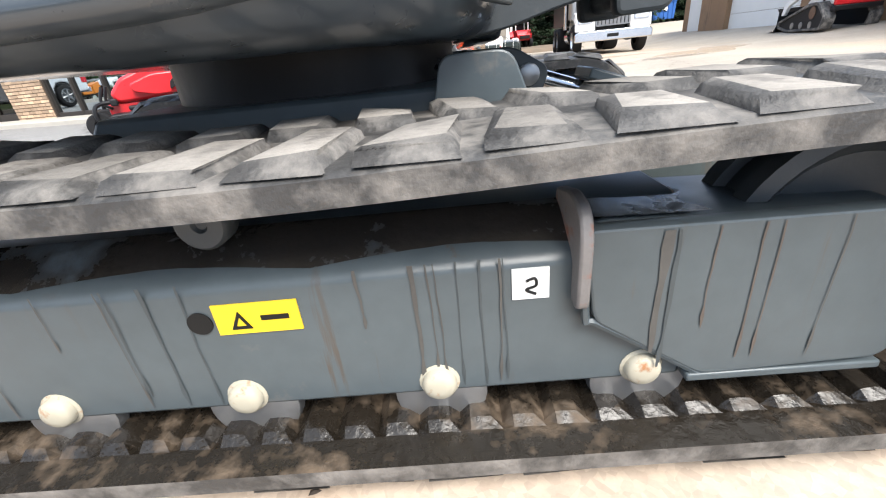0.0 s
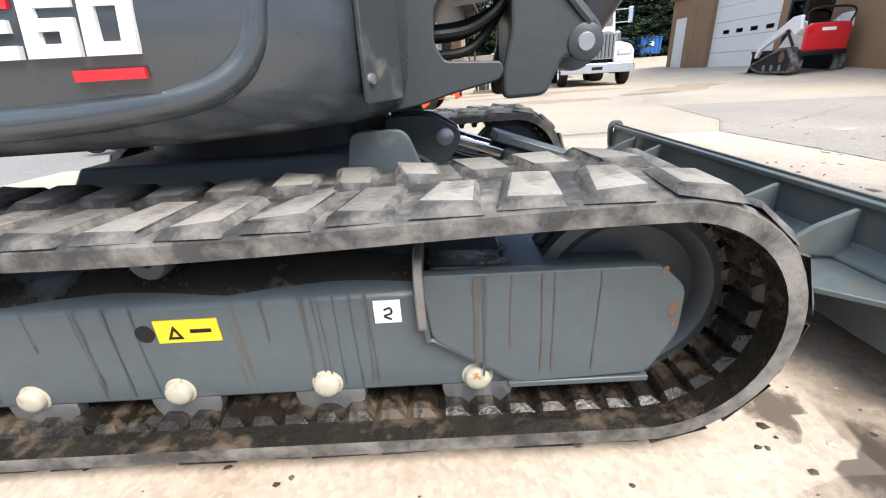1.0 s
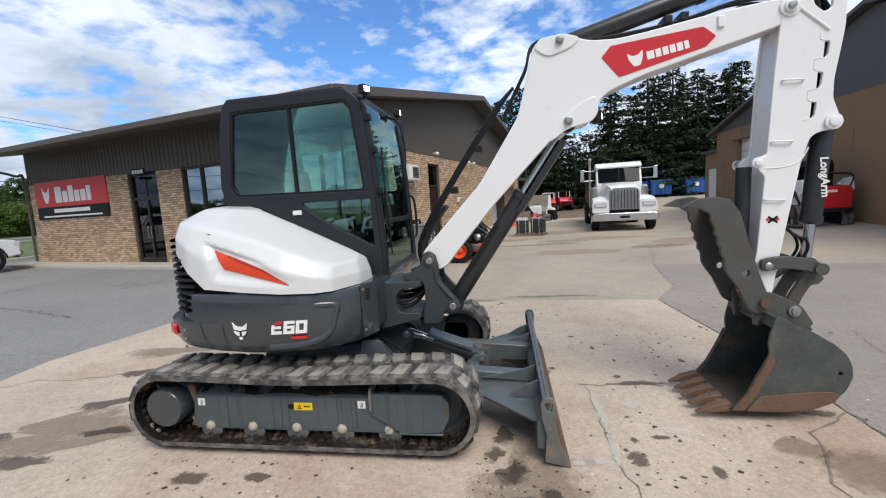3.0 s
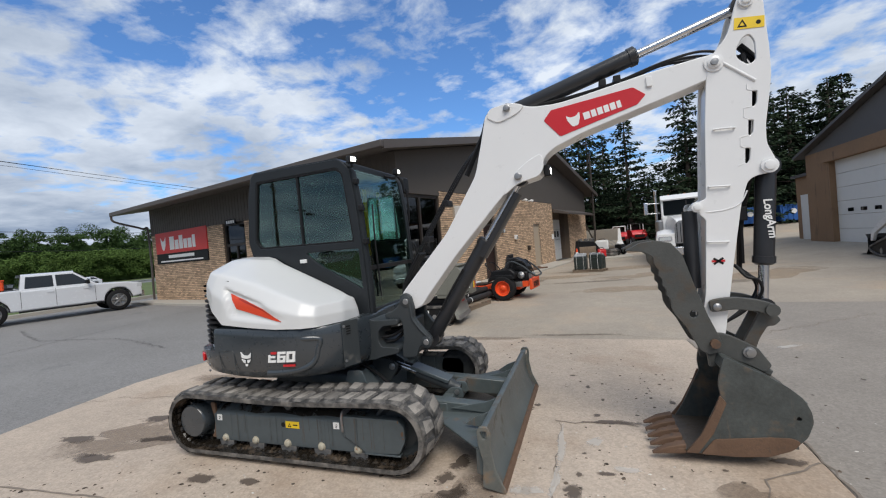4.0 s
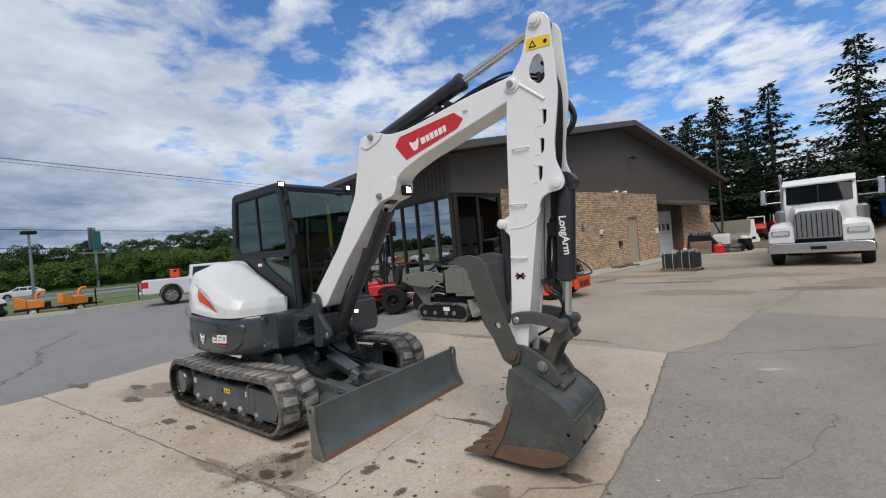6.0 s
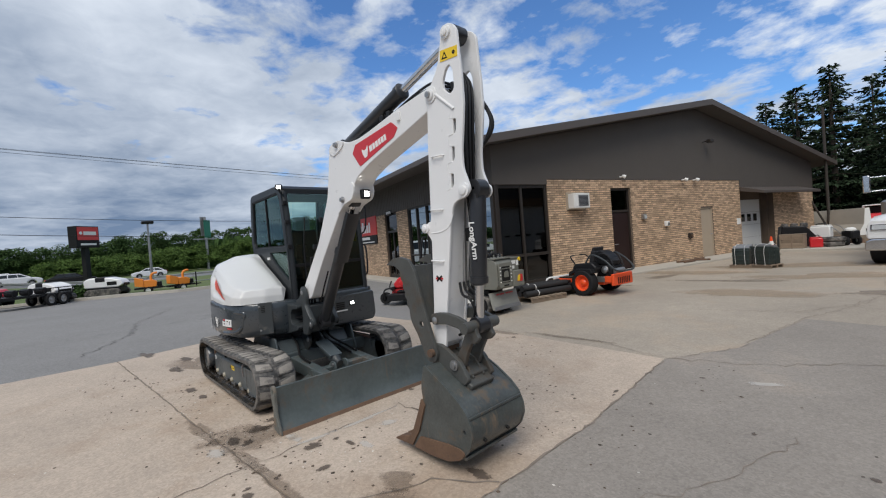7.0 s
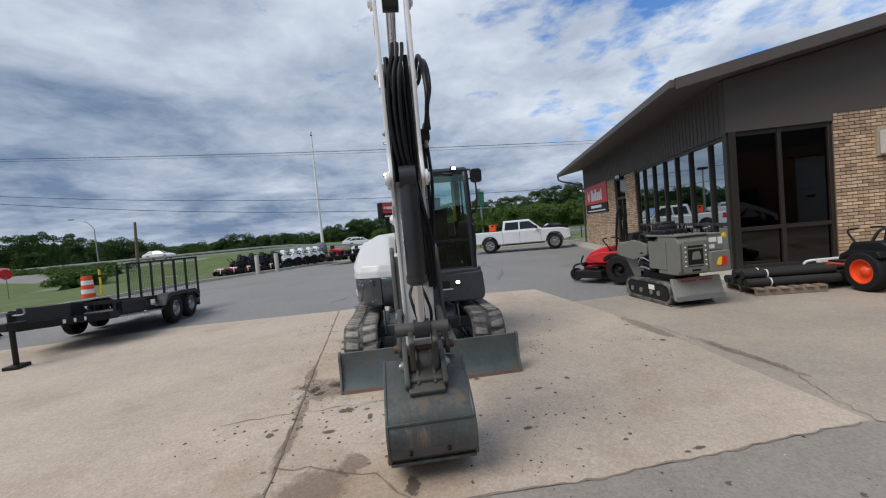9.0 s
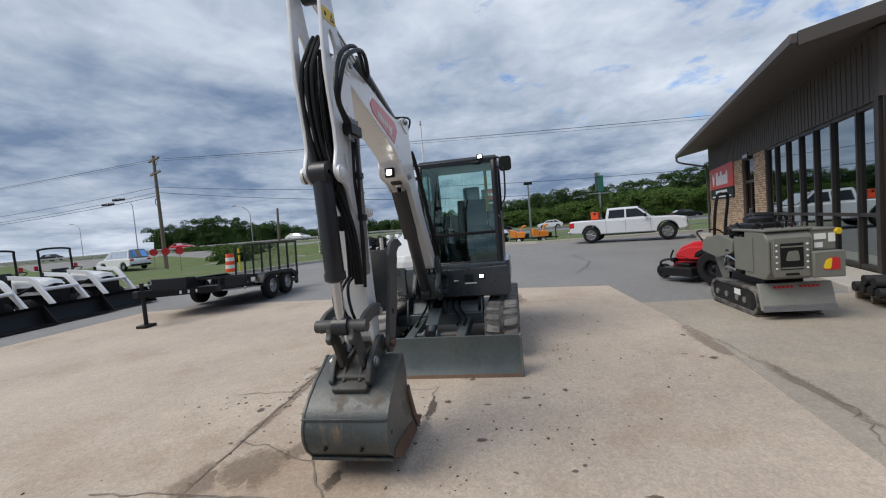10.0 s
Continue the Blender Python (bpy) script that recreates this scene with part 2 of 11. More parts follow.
RED = mat("red_paint", (0.55, 0.016, 0.022), 0.32, var=0.1, bump=0.004, coat=0.3)
ORANGE = mat("orange_red_decal", (0.66, 0.06, 0.018), 0.35, var=0.16, scale=5, bump=0)
BRIGHT = mat("bright_orange_paint", (0.80, 0.085, 0.018), 0.4, var=0.1, bump=0.004)
AMBER = mat("construction_orange", (0.75, 0.24, 0.03), 0.45, var=0.1, bump=0.01)
YELLOW = mat("yellow_sticker", (0.82, 0.56, 0.02), 0.45, var=0.05, bump=0)
PAPER = mat("white_sticker", (0.78, 0.78, 0.76), 0.5, var=0.04, bump=0)
INK = mat("black_ink", (0.012, 0.012, 0.012), 0.5, var=0.05, bump=0, spec=0.2)
SEATM = mat("seat_vinyl", (0.024, 0.024, 0.026), 0.6, var=0.2, bump=0.02, spec=0.25)
CLEARBAG = mat("pale_plastic_cover", (0.42, 0.55, 0.60), 0.25, var=0.2, bump=0.05, bscale=15)
REDLENS = mat("red_lens", (0.55, 0.01, 0.015), 0.15, var=0.05, bump=0, coat=0.6)
CABGLASS = glass("cab_glass", (0.80, 0.96, 0.90), ior=2.05, gloss=(0.74, 1.0, 0.92))
CARGLASS = glass("dark_car_glass", (0.10, 0.12, 0.13))
TRUCKGLASS = glass("dark_truck_glass", (0.06, 0.07, 0.075), ior=1.25)
SHOPGLASS = glass("shop_glass", (0.13, 0.14, 0.135), ior=1.6)
SHOPMIRROR = glass("coated_shop_glass", (0.13, 0.15, 0.155), ior=6.5, gloss=(0.86, 0.95, 0.97))
LAMP = glow("work_light_led", (1.0, 0.98, 0.93), 8.0)


# ---------- mesh tools ----------
class Shape:
    """Collects simple solids into one mesh."""

    def __init__(self):
        self.v, self.f = [], []

    def add(self, verts, faces, m=None):
        o = len(self.v)
        self.v += [tuple(m @ Vector(p)) if m else tuple(p) for p in verts]
        self.f += [tuple(o + i for i in fc) for fc in faces]
        return self

    def box(self, x0, x1, y0, y1, z0, z1, m=None):
        vs = [(x, y, z) for x in (x0, x1) for y in (y0, y1) for z in (z0, z1)]
        return self.add(vs, [(0, 1, 3, 2), (4, 6, 7, 5), (0, 4, 5, 1), (2, 3, 7, 6), (0, 2, 6, 4), (1, 5, 7, 3)], m)

    def cyl(self, a, b, r, r2=None, n=20, caps=True):
        a, b = Vector(a), Vector(b)
        r2 = r if r2 is None else r2
        w = (b - a).normalized()
        s = w.orthogonal().normalized()
        q = w.cross(s)
        vs = []
        for i in range(n):
            d = s * math.cos(2 * math.pi * i / n) + q * math.sin(2 * math.pi * i / n)
            vs += [a + d * r, b + d * r2]
        fs = [(2 * i, 2 * ((i + 1) % n), 2 * ((i + 1) % n) + 1, 2 * i + 1) for i in range(n)]
        if caps:
            fs += [tuple(range(2 * n - 2, -1, -2)), tuple(range(1, 2 * n, 2))]
        return self.add(vs, fs)

    def lathe(self, a, axis, rows, n=28):
        """Rows of (distance along the axis, radius) turned round it."""
        a, w = Vector(a), Vector(axis).normalized()
        s = w.orthogonal().normalized()
        q = w.cross(s)
        vs, k = [], len(rows)
        for i in range(n):
            d = s * math.cos(2 * math.pi * i / n) + q * math.sin(2 * math.pi * i / n)
            vs += [a + w * h + d * r for h, r in rows]
        fs = [(i * k + j, ((i + 1) % n) * k + j, ((i + 1) % n) * k + j + 1, i * k + j + 1) for i in range(n) for j in range(k - 1)]
        return self.add(vs, fs)

    def tube(self, pts, r, n=8, steps=6):
        """A round hose through the points, smoothed."""
        P = [Vector(p) for p in pts]
        C = []
        for i in range(len(P) - 1):
            p0, p1, p2, p3 = P[max(i - 1, 0)], P[i], P[i + 1], P[min(i + 2, len(P) - 1)]
            for j in range(steps):
                t = j / steps
                C.append(0.5 * ((2 * p1) + (p2 - p0) * t + (2 * p0 - 5 * p1 + 4 * p2 - p3) * t * t + (3 * p1 - p0 - 3 * p2 + p3) * t ** 3))
        C.append(P[-1])
        s, vs = None, []
        for i, c in enumerate(C):
            w = (C[min(i + 1, len(C) - 1)] - C[max(i - 1, 0)]).normalized()
            s = (w.orthogonal() if s is None else s - w * s.dot(w)).normalized()
            q = w.cross(s)
            vs += [c + (s * math.cos(2 * math.pi * k / n) + q * math.sin(2 * math.pi * k / n)) * r for k in range(n)]
        L = len(C)
        fs = [(i * n + k, i * n + (k + 1) % n, (i + 1) * n + (k + 1) % n, (i + 1) * n + k) for i in range(L - 1) for k in range(n)]
        fs += [tuple(range(n - 1, -1, -1)), tuple(range((L - 1) * n, L * n))]
        return self.add(vs, fs)

    def prism(self, pts, lo, hi, plane="xz"):
        """A convex or simple outline pushed from lo to hi along the third axis."""
        put = {"xz": lambda a, b, c: (a, c, b), "xy": lambda a, b, c: (a, b, c), "yz": lambda a, b, c: (c, a, b)}[plane]
        n = len(pts)
        vs = [put(a, b, lo) for a, b in pts] + [put(a, b, hi) for a, b in pts]
        fs = [tuple(range(n - 1, -1, -1)), tuple(range(n, 2 * n))] + [(i, (i + 1) % n, n + (i + 1) % n, n + i) for i in range(n)]
        return self.add(vs, fs)

    def grid(self, rows, closed=False):
        """Rows of points of one length, skinned."""
        k = len(rows[0])
        vs = [p for r in rows for p in r]
        L = len(rows)
        fs = []
        for i in range(L - 1):
            for j in range(k if closed else k - 1):
                fs.append((i * k + j, i * k + (j + 1) % k, (i + 1) * k + (j + 1) % k, (i + 1) * k + j))
        return self.add(vs, fs)

    def mesh(self, name, smooth=40, fix=True):
        me = bpy.data.meshes.new(name)
        me.from_pydata(self.v, [], self.f)
        if fix:
            bm = bmesh.new()
            bm.from_mesh(me)
            bmesh.ops.recalc_face_normals(bm, faces=bm.faces)
            bm.to_mesh(me)
            bm.free()
        if smooth:
            me.polygons.foreach_set("use_smooth", [True] * len(me.polygons))
            me.set_sharp_from_angle(angle=radians(smooth))
        return me


def soften(ob, width, segments=2):
    mod = ob.modifiers.new("edges", "BEVEL")
    mod.width, mod.segments, mod.limit_method, mod.angle_limit, mod.harden_normals = width, segments, "ANGLE", radians(32), False
    return ob


def part(name, shape, material, parent=None, label="", bevel=0.0, smooth=40):
    me = shape if isinstance(shape, bpy.types.Mesh) else shape.mesh(name, smooth)
    me.materials.clear()
    me.materials.append(material)
    ob = new(name, me)
    ob.parent = parent
    if label:
        ob["label"] = label
    if bevel:
        soften(ob, bevel)
    return ob


def thing(name, label, category, at=(0, 0, 0), turn=0.0, group="", kind=""):
    ob = new(name)
    ob.matrix_world = pose(*at, 0, 0, turn)
    ob.empty_display_size = 0.2
    return tagged(ob, label, category, group, kind)


def rounded(pts, r, n=4):
    """The outline with its corners rounded off."""
    out, k = [], len(pts)
    for i in range(k):
        p, a, b = Vector(pts[i]), Vector(pts[i - 1]), Vector(pts[(i + 1) % k])
        da, db = (a - p), (b - p)
        d = min(r, da.length * 0.45, db.length * 0.45)
        s, e = p + da.normalized() * d, p + db.normalized() * d
        for j in range(n + 1):
            t = j / n
            q = s * (1 - t) ** 2 + p * 2 * t * (1 - t) + e * t * t
            out.append((q.x, q.y))
    return out


def ring(cx, cy, r, n=20, ry=None):
    return [(cx + r * math.cos(2 * math.pi * i / n), cy + (ry or r) * math.sin(2 * math.pi * i / n)) for i in range(n)]


def plate(outlines, centre, thick, bevel=0.004, axis="y"):
    """A flat plate cut to its outlines (the first the rim, the others holes), lying across an axis."""
    cu = bpy.data.curves.new("cut", "CURVE")
    cu.dimensions, cu.fill_mode, cu.extrude, cu.bevel_depth, cu.bevel_resolution, cu.offset = "2D", "BOTH", max(thick / 2 - bevel, 0.0005), bevel, 1, -bevel
    for o in outlines:
        sp = cu.splines.new("POLY")
        sp.points.add(len(o) - 1)
        for p, (a, b) in zip(sp.points, o):
            p.co = (a, b, 0, 1)
        sp.use_cyclic_u = True
    ob = bpy.data.objects.new("cut", cu)
    scene.collection.objects.link(ob)
    me = bpy.data.meshes.new_from_object(ob.evaluated_get(bpy.context.evaluated_depsgraph_get()))
    bpy.data.objects.remove(ob)
    bpy.data.curves.remove(cu)
    if axis == "y":
        me.transform(Matrix(((1, 0, 0, 0), (0, 0, -1, centre), (0, 1, 0, 0), (0, 0, 0, 1))))
    elif axis == "x":
        me.transform(Matrix(((0, 0, 1, centre), (1, 0, 0, 0), (0, 1, 0, 0), (0, 0, 0, 1))))
    else:
        me.transform(Matrix.Translation((0, 0, centre)))
    me.polygons.foreach_set("use_smooth", [True] * len(me.polygons))
    me.set_sharp_from_angle(angle=radians(40))
    return me


def lettering(text, size, thick, m, spacing=1.0, shear=0.0):
    """Raised letters as a mesh, standing in the plane that m gives."""
    cu = bpy.data.curves.new("letters", "FONT")
    cu.body, cu.size, cu.extrude, cu.space_character, cu.shear, cu.offset = text, size, thick, spacing, shear, size * 0.022
    ob = bpy.data.objects.new("letters", cu)
    scene.collection.objects.link(ob)
    me = bpy.data.meshes.new_from_object(ob.evaluated_get(bpy.context.evaluated_depsgraph_get()))
    bpy.data.objects.remove(ob)
    bpy.data.curves.remove(cu)
    me.transform(m)
    return me


# ---------- ground ----------
CONCRETE = mat("tan_concrete", (0.455, 0.374, 0.298), 0.85, var=0.34, scale=0.55, bump=0.05, bscale=35, dirt=((0.370, 0.280, 0.205), 0.48, 0.40), speckle=0.23)
CONCRETE2 = mat("grey_concrete", (0.350, 0.303, 0.245), 0.85, var=0.34, scale=0.5, bump=0.05, bscale=35, dirt=((0.435, 0.338, 0.246), 0.50, 0.22), speckle=0.22)
CONCRETE3 = mat("darker_grey_concrete", (0.272, 0.242, 0.209), 0.85, var=0.32, scale=0.5, bump=0.05, bscale=35, dirt=((0.345, 0.288, 0.232), 0.42, 0.25), speckle=0.24)
ASPHALT = mat("worn_asphalt", (0.220, 0.213, 0.205), 0.9, var=0.24, scale=0.35, bump=0.06, bscale=50, dirt=((0.15, 0.148, 0.15), 0.34, 0.3), speckle=0.32)
JOINT = mat("dark_joint_filler", (0.23, 0.19, 0.155), 0.95, var=0.4, scale=6, bump=0.1)


def stain_mat(name, col, cover, grain=9.0):
    """A damp patch that fades out raggedly at its rim."""
    m = bpy.data.materials.new(name)
    m.use_nodes = True
    nt = m.node_tree
    b = nt.nodes["Principled BSDF"]
    b.inputs["Base Color"].default_value, b.inputs["Roughness"].default_value = (*col, 1), 0.65
    t = nt.nodes.new("ShaderNodeTexCoord")
    ln = nt.nodes.new("ShaderNodeVectorMath")
    ln.operation = "DISTANCE"
    ln.inputs[1].default_value = (0.5, 0.5, 0.5)
    nt.links.new(t.outputs["Generated"], ln.inputs[0])
    n = nt.nodes.new("ShaderNodeTexNoise")
    n.inputs["Scale"].default_value, n.inputs["Detail"].default_value, n.inputs["Roughness"].default_value = grain, 8.0, 0.75
    nt.links.new(t.outputs["Object"], n.inputs["Vector"])
    s = nt.nodes.new("ShaderNodeMath")
    s.operation = "MULTIPLY_ADD"
    nt.links.new(ln.outputs["Value"], s.inputs[0])
    s.inputs[1].default_value = -1.3
    nt.links.new(n.outputs[0], s.inputs[2])
    r = nt.nodes.new("ShaderNodeMapRange")
    nt.links.new(s.outputs[0], r.inputs[0])
    r.inputs[1].default_value, r.inputs[2].default_value, r.inputs[4].default_value = 0.0, 0.20, cover
    nt.links.new(r.outputs[0], b.inputs["Alpha"])
    return m


STAIN = stain_mat("oil_stain", (0.13, 0.10, 0.078), 0.78, 16.0)
DAMP = stain_mat("damp_mud", (0.20, 0.145, 0.10), 0.38, 7.0)
SCRAPE = stain_mat("pale_scrape", (0.66, 0.62, 0.56), 0.55, 22.0)
CURB = mat("kerb_concrete", (0.42, 0.39, 0.34), 0.9, var=0.15, bump=0.05)
GRASS = mat("grass", (0.092, 0.128, 0.036), 0.95, var=0.55, scale=0.9, bump=0.35, bscale=9, dirt=((0.145, 0.135, 0.062), 0.45, 0.35))
ROADM = mat("road_asphalt", (0.17, 0.17, 0.175), 0.9, var=0.1, scale=0.2, bump=0.04)


def smoothstep(a, b, x):
    t = min(1.0, max(0.0, (x - a) / (b - a)))
    return t * t * (3 - 2 * t)


def gz(x, y):
    """Height of the ground: level round the machine, rising gently to the workshop and to the highway bank."""
    return 0.36 * smoothstep(8.5, 13.0, x) * smoothstep(6, 13, y) + 0.60 * smoothstep(9.4, 11.4, x) * smoothstep(26.0, 31.5, y) - 0.5 * smoothstep(-24, -34, x) + 1.6 * smoothstep(-30, -36, x) * smoothstep(4, -20, y)


def sheet(name, xs, ys, dz, material, label, category):
    s = Shape()
    s.grid([[(x, y, gz(x, y) + dz) for y in ys] for x in xs])
    ob = part(name, s, material, None, "", smooth=30)
    return tagged(ob, label, category, kind="structure")


axis = [-2500, -600, -200, -90, -50, -40, -36, -32, -28, -24, -20, -14, -8, -4, 0, 4, 6, 7, 8, 9, 10, 11, 12, 13, 14, 16, 20, 26, 28, 30, 32, 34, 50, 90, 200, 600, 2500]
sheet("ground", axis, axis, -0.03, ASPHALT, "worn grey asphalt of the yard reaching the horizon", "ground")


def slab(name, pts, z, thick, material, label):
    """A cast slab; follows the ground where it rises."""
    s = Shape().prism(pts, -thick, 0.0, "xy")
    ob = part(name, s, material, None, "", bevel=0.008)
    ob.location.z = z
    return tagged(ob, label, "concrete slab", "concrete slabs of the yard", "structure")


slab("concrete_slab", [(-3.55, -1.72), (0.5, -1.44), (3.0, -1.25), (3.66, -1.22), (3.70, 0.8), (3.55, 2.96), (0.6, 3.17), (-3.5, 2.9), (-3.9, 0.6)], 0.0, 0.05, CONCRETE, "light tan concrete slab, stained under the machine")
slab("concrete_slab", [(-3.3, -8.6), (9.0, -9.0), (9.0, -2.0), (3.66, -1.224), (3.0, -1.254), (0.5, -1.444), (-3.55, -1.724), (-3.75, -5.4)], 0.0, 0.05, CONCRETE, "light tan concrete slab with dirt drifts")
slab("concrete_slab", [(3.664, -1.22), (9.0, -1.996), (9.0, 5.2), (4.5, 6.0), (4.1, 3.85), (3.554, 2.96), (3.704, 0.8)], 0.0, 0.05, CONCRETE3, "grey concrete slab with fine cracks")
BIG = Shape()
ny, nx = [2.55, 4, 5, 6, 7, 8, 9, 10, 11, 12, 13, 14, 16, 20, 26, 28, 30, 32, 34, 45], [-1.6, 0, 2, 4, 6, 7, 8, 9, 10, 11, 12, 13, 14, 18]
BIG.grid([[(x, y, gz(x, y) - 0.004) for y in ny] for x in nx])
tagged(part("concrete_slab", BIG, CONCRETE2, None, ""), "wide tan-grey concrete apron before the workshop", "concrete slab", "concrete slabs of the yard", "structure")


def crack(name, pts, w, material=JOINT, label="dark weathered joint in the concrete", seed=1, jag=0.03, z=0.004):
    """A ragged strip along a joint or crack."""
    rnd = random.Random(seed)
    L, R = [], []
    for (x0, y0), (x1, y1) in zip(pts, pts[1:]):
        d = math.hypot(x1 - x0, y1 - y0)
        n = max(2, int(d / 0.08))
        ux, uy = (x1 - x0) / d, (y1 - y0) / d
        for i in range(n):
            t = i / n
            o = rnd.uniform(-jag, jag)
            ww = w * rnd.uniform(0.35, 1.3)
            cx, cy = x0 + (x1 - x0) * t - uy * o, y0 + (y1 - y0) * t + ux * o
            L.append((cx - uy * ww, cy + ux * ww, gz(cx, cy) + z))
            R.append((cx + uy * ww, cy - ux * ww, gz(cx, cy) + z))
    s = Shape().grid([L, R])
    return tagged(part(name, s, material, None, "", smooth=0), label, "crack", kind="structure")


crack("joint", [(-3.55, -1.73), (0.5, -1.45), (3.0, -1.26), (3.68, -1.23)], 0.008, seed=2, jag=0.012)
crack("joint", [(3.70, -1.9), (3.68, -1.23), (3.71, 0.8), (3.56, 2.96)], 0.009, seed=3, jag=0.02)
crack("joint", [(-0.6, 3.05), (0.6, 3.19), (2.4, 3.36), (3.56, 2.97), (4.1, 3.84), (4.5, 6.0), (5.2, 8.0)], 0.005, seed=4, jag=0.04)
crack("joint", [(3.56, 2.97), (4.4, 3.2), (6.5, 4.6)], 0.006, seed=5, jag=0.05)
crack("crack", [(1.98, 0.13), (2.3, 0.16), (2.72, 0.14)], 0.007, seed=6)
crack("crack", [(2.02, 0.12), (2.06, -0.3), (2.0, -0.7), (2.07, -1.1), (2.05, -1.4), (2.1, -2.1)], 0.005, seed=7, jag=0.03)
crack("crack", [(3.0, -1.27), (3.27, -0.52), (3.45, -0.4), (3.72, -0.2)], 0.008, seed=8)
crack("crack", [(3.9, -1.2), (4.1, -0.2), (4.6, 0.4), (5.0, 1.6)], 0.004, seed=9, jag=0.04)
crack("crack", [(3.0, 6.2), (4.3, 6.5), (4.9, 7.4), (5.4, 9.0), (5.3, 11.0)], 0.007, seed=10, jag=0.06)
crack("crack", [(-4.0, -0.2), (-3.3, 0.1), (-1.4, 0.4)], 0.005, seed=11, jag=0.05)


def stain(name, x, y, r, seed, squash=0.6, turn=0.0, material=STAIN, label="dark oil stain on the concrete"):
    rnd = random.Random(seed)
    pts = []
    ph = [rnd.uniform(0, 6.28) for _ in range(4)]
    for i in range(30):
        a = 2 * math.pi * i / 30
        rr = 1.35 * r * (1 + 0.28 * math.sin(2 * a + ph[0]) + 0.2 * math.sin(3 * a + ph[1]) + 0.14 * math.sin(5 * a + ph[2]) + 0.1 * math.sin(9 * a + ph[3]))
        px, py = rr * math.cos(a), rr * math.sin(a) * squash
        pts.append((x + px * math.cos(turn) - py * math.sin(turn), y + px * math.sin(turn) + py * math.cos(turn), 0.0045))
    s = Shape().add(pts, [tuple(range(30))])
    return tagged(part(name, s, material, None, "", smooth=0), label, "stain", "stains on the concrete", "structure")


rs = random.Random(5)
for k, (x, y, r, q, t) in enumerate(((3.51, -0.27, 0.085, 0.6, 0.2), (1.42, -1.05, 0.11, 0.8, 1.2), (1.50, -1.28, 0.10, 0.5, 0.3), (1.62, -1.20, 0.07, 0.6, 2.0), (-0.55, -1.22, 0.10, 0.6, 0.4), (-0.12, -1.18, 0.07, 0.7, 0.1), (2.15, -0.85, 0.07, 0.7, 0.9), (2.35, -0.62, 0.05, 0.6, 0.2), (2.55, -0.95, 0.06, 0.5, 1.9), (1.30, -0.85, 0.07, 0.9, 0.5), (-1.9, -1.15, 0.22, 0.3, 0.35), (-1.6, -0.75, 0.20, 0.25, 0.3), (-2.1, -0.35, 0.28, 0.22, 0.4), (-2.5, -0.9, 0.22, 0.25, 0.3), (-2.4, 0.3, 0.2, 0.3, 0.4), (1.36, -0.66, 0.10, 0.6, 0.9), (2.45, 0.17, 0.22, 0.14, 0.05), (-3.6, -1.30, 0.30, 0.25, 0.2))):
    stain("stain", x, y, r, 40 + k, q, t)
for k in range(80):
    stain("spot", rs.uniform(0.2, 5.6), rs.uniform(-2.2, 3.0), rs.choice((0.008, 0.012, 0.018, 0.026, 0.04)), 100 + k, rs.uniform(0.5, 0.9), rs.uniform(0, 3))

for k, (x, y, r, q, t) in enumerate(((3.36, -0.90, 0.30, 0.5, 0.4), (3.10, -0.72, 0.16, 0.5, 0.5), (2.55, -1.27, 0.40, 0.16, 0.08), (1.95, -1.32, 0.30, 0.16, 0.08), (3.55, -1.25, 0.22, 0.5, 0.3), (1.05, -1.42, 0.35, 0.2, 0.1), (-1.9, -0.8, 0.75, 0.3, 0.35), (1.5, -1.15, 0.35, 0.7, 1.2), (5.6, 9.0, 1.2, 0.2, 0.3), (2.5, 10.5, 1.3, 0.16, 0.2), (-0.2, 9.0, 0.8, 0.25, 0.25), (0.6, 11.2, 0.7, 0.3, 1.3), (0.6, 3.1, 0.8, 0.09, 0.0), (2.0, 3.3, 0.7, 0.08, 0.1), (-2.6, 0.9, 0.5, 0.3, 0.4))):
    stain("damp_patch", x, y, r, 240 + k, q, t, DAMP, "faint brown damp patch on the ground")
for k, (x, y, r, q, t) in enumerate(((2.05, -0.32, 0.26, 0.13, 1.6), (2.04, -0.75, 0.16, 0.16, 1.4), (1.85, -0.9, 0.10, 0.5, 0.4), (2.3, -0.2, 0.10, 0.4, 0.9), (2.5, -0.55, 0.08, 0.5, 0.2), (1.7, -0.5, 0.09, 0.5, 1.0), (1.62, -1.45, 0.12, 0.4, 0.2), (4.6, 2.6, 0.16, 0.25, 0.6))):
    stain("pale_scrape", x, y, r, 440 + k, q, t, SCRAPE, "pale scraped streak on the concrete")
DRIFT = stain_mat("dry_clay_dust", (0.40, 0.285, 0.175), 0.34, 2.5)
for k, (x, y, r, q, t) in enumerate(((0.9, 12.4, 1.6, 0.35, 0.2), (3.2, 8.4, 1.4, 0.3, 0.4), (4.6, 11.8, 1.9, 0.3, 0.3), (3.4, 14.5, 2.2, 0.3, 0.3), (7.2, 10.5, 2.0, 0.3, 0.8))):
    ob = stain("clay_dust", x, y, r, 340 + k, q, t, DRIFT, "dry orange-brown clay dust on the concrete")
    ob.location.z = gz(x, y)

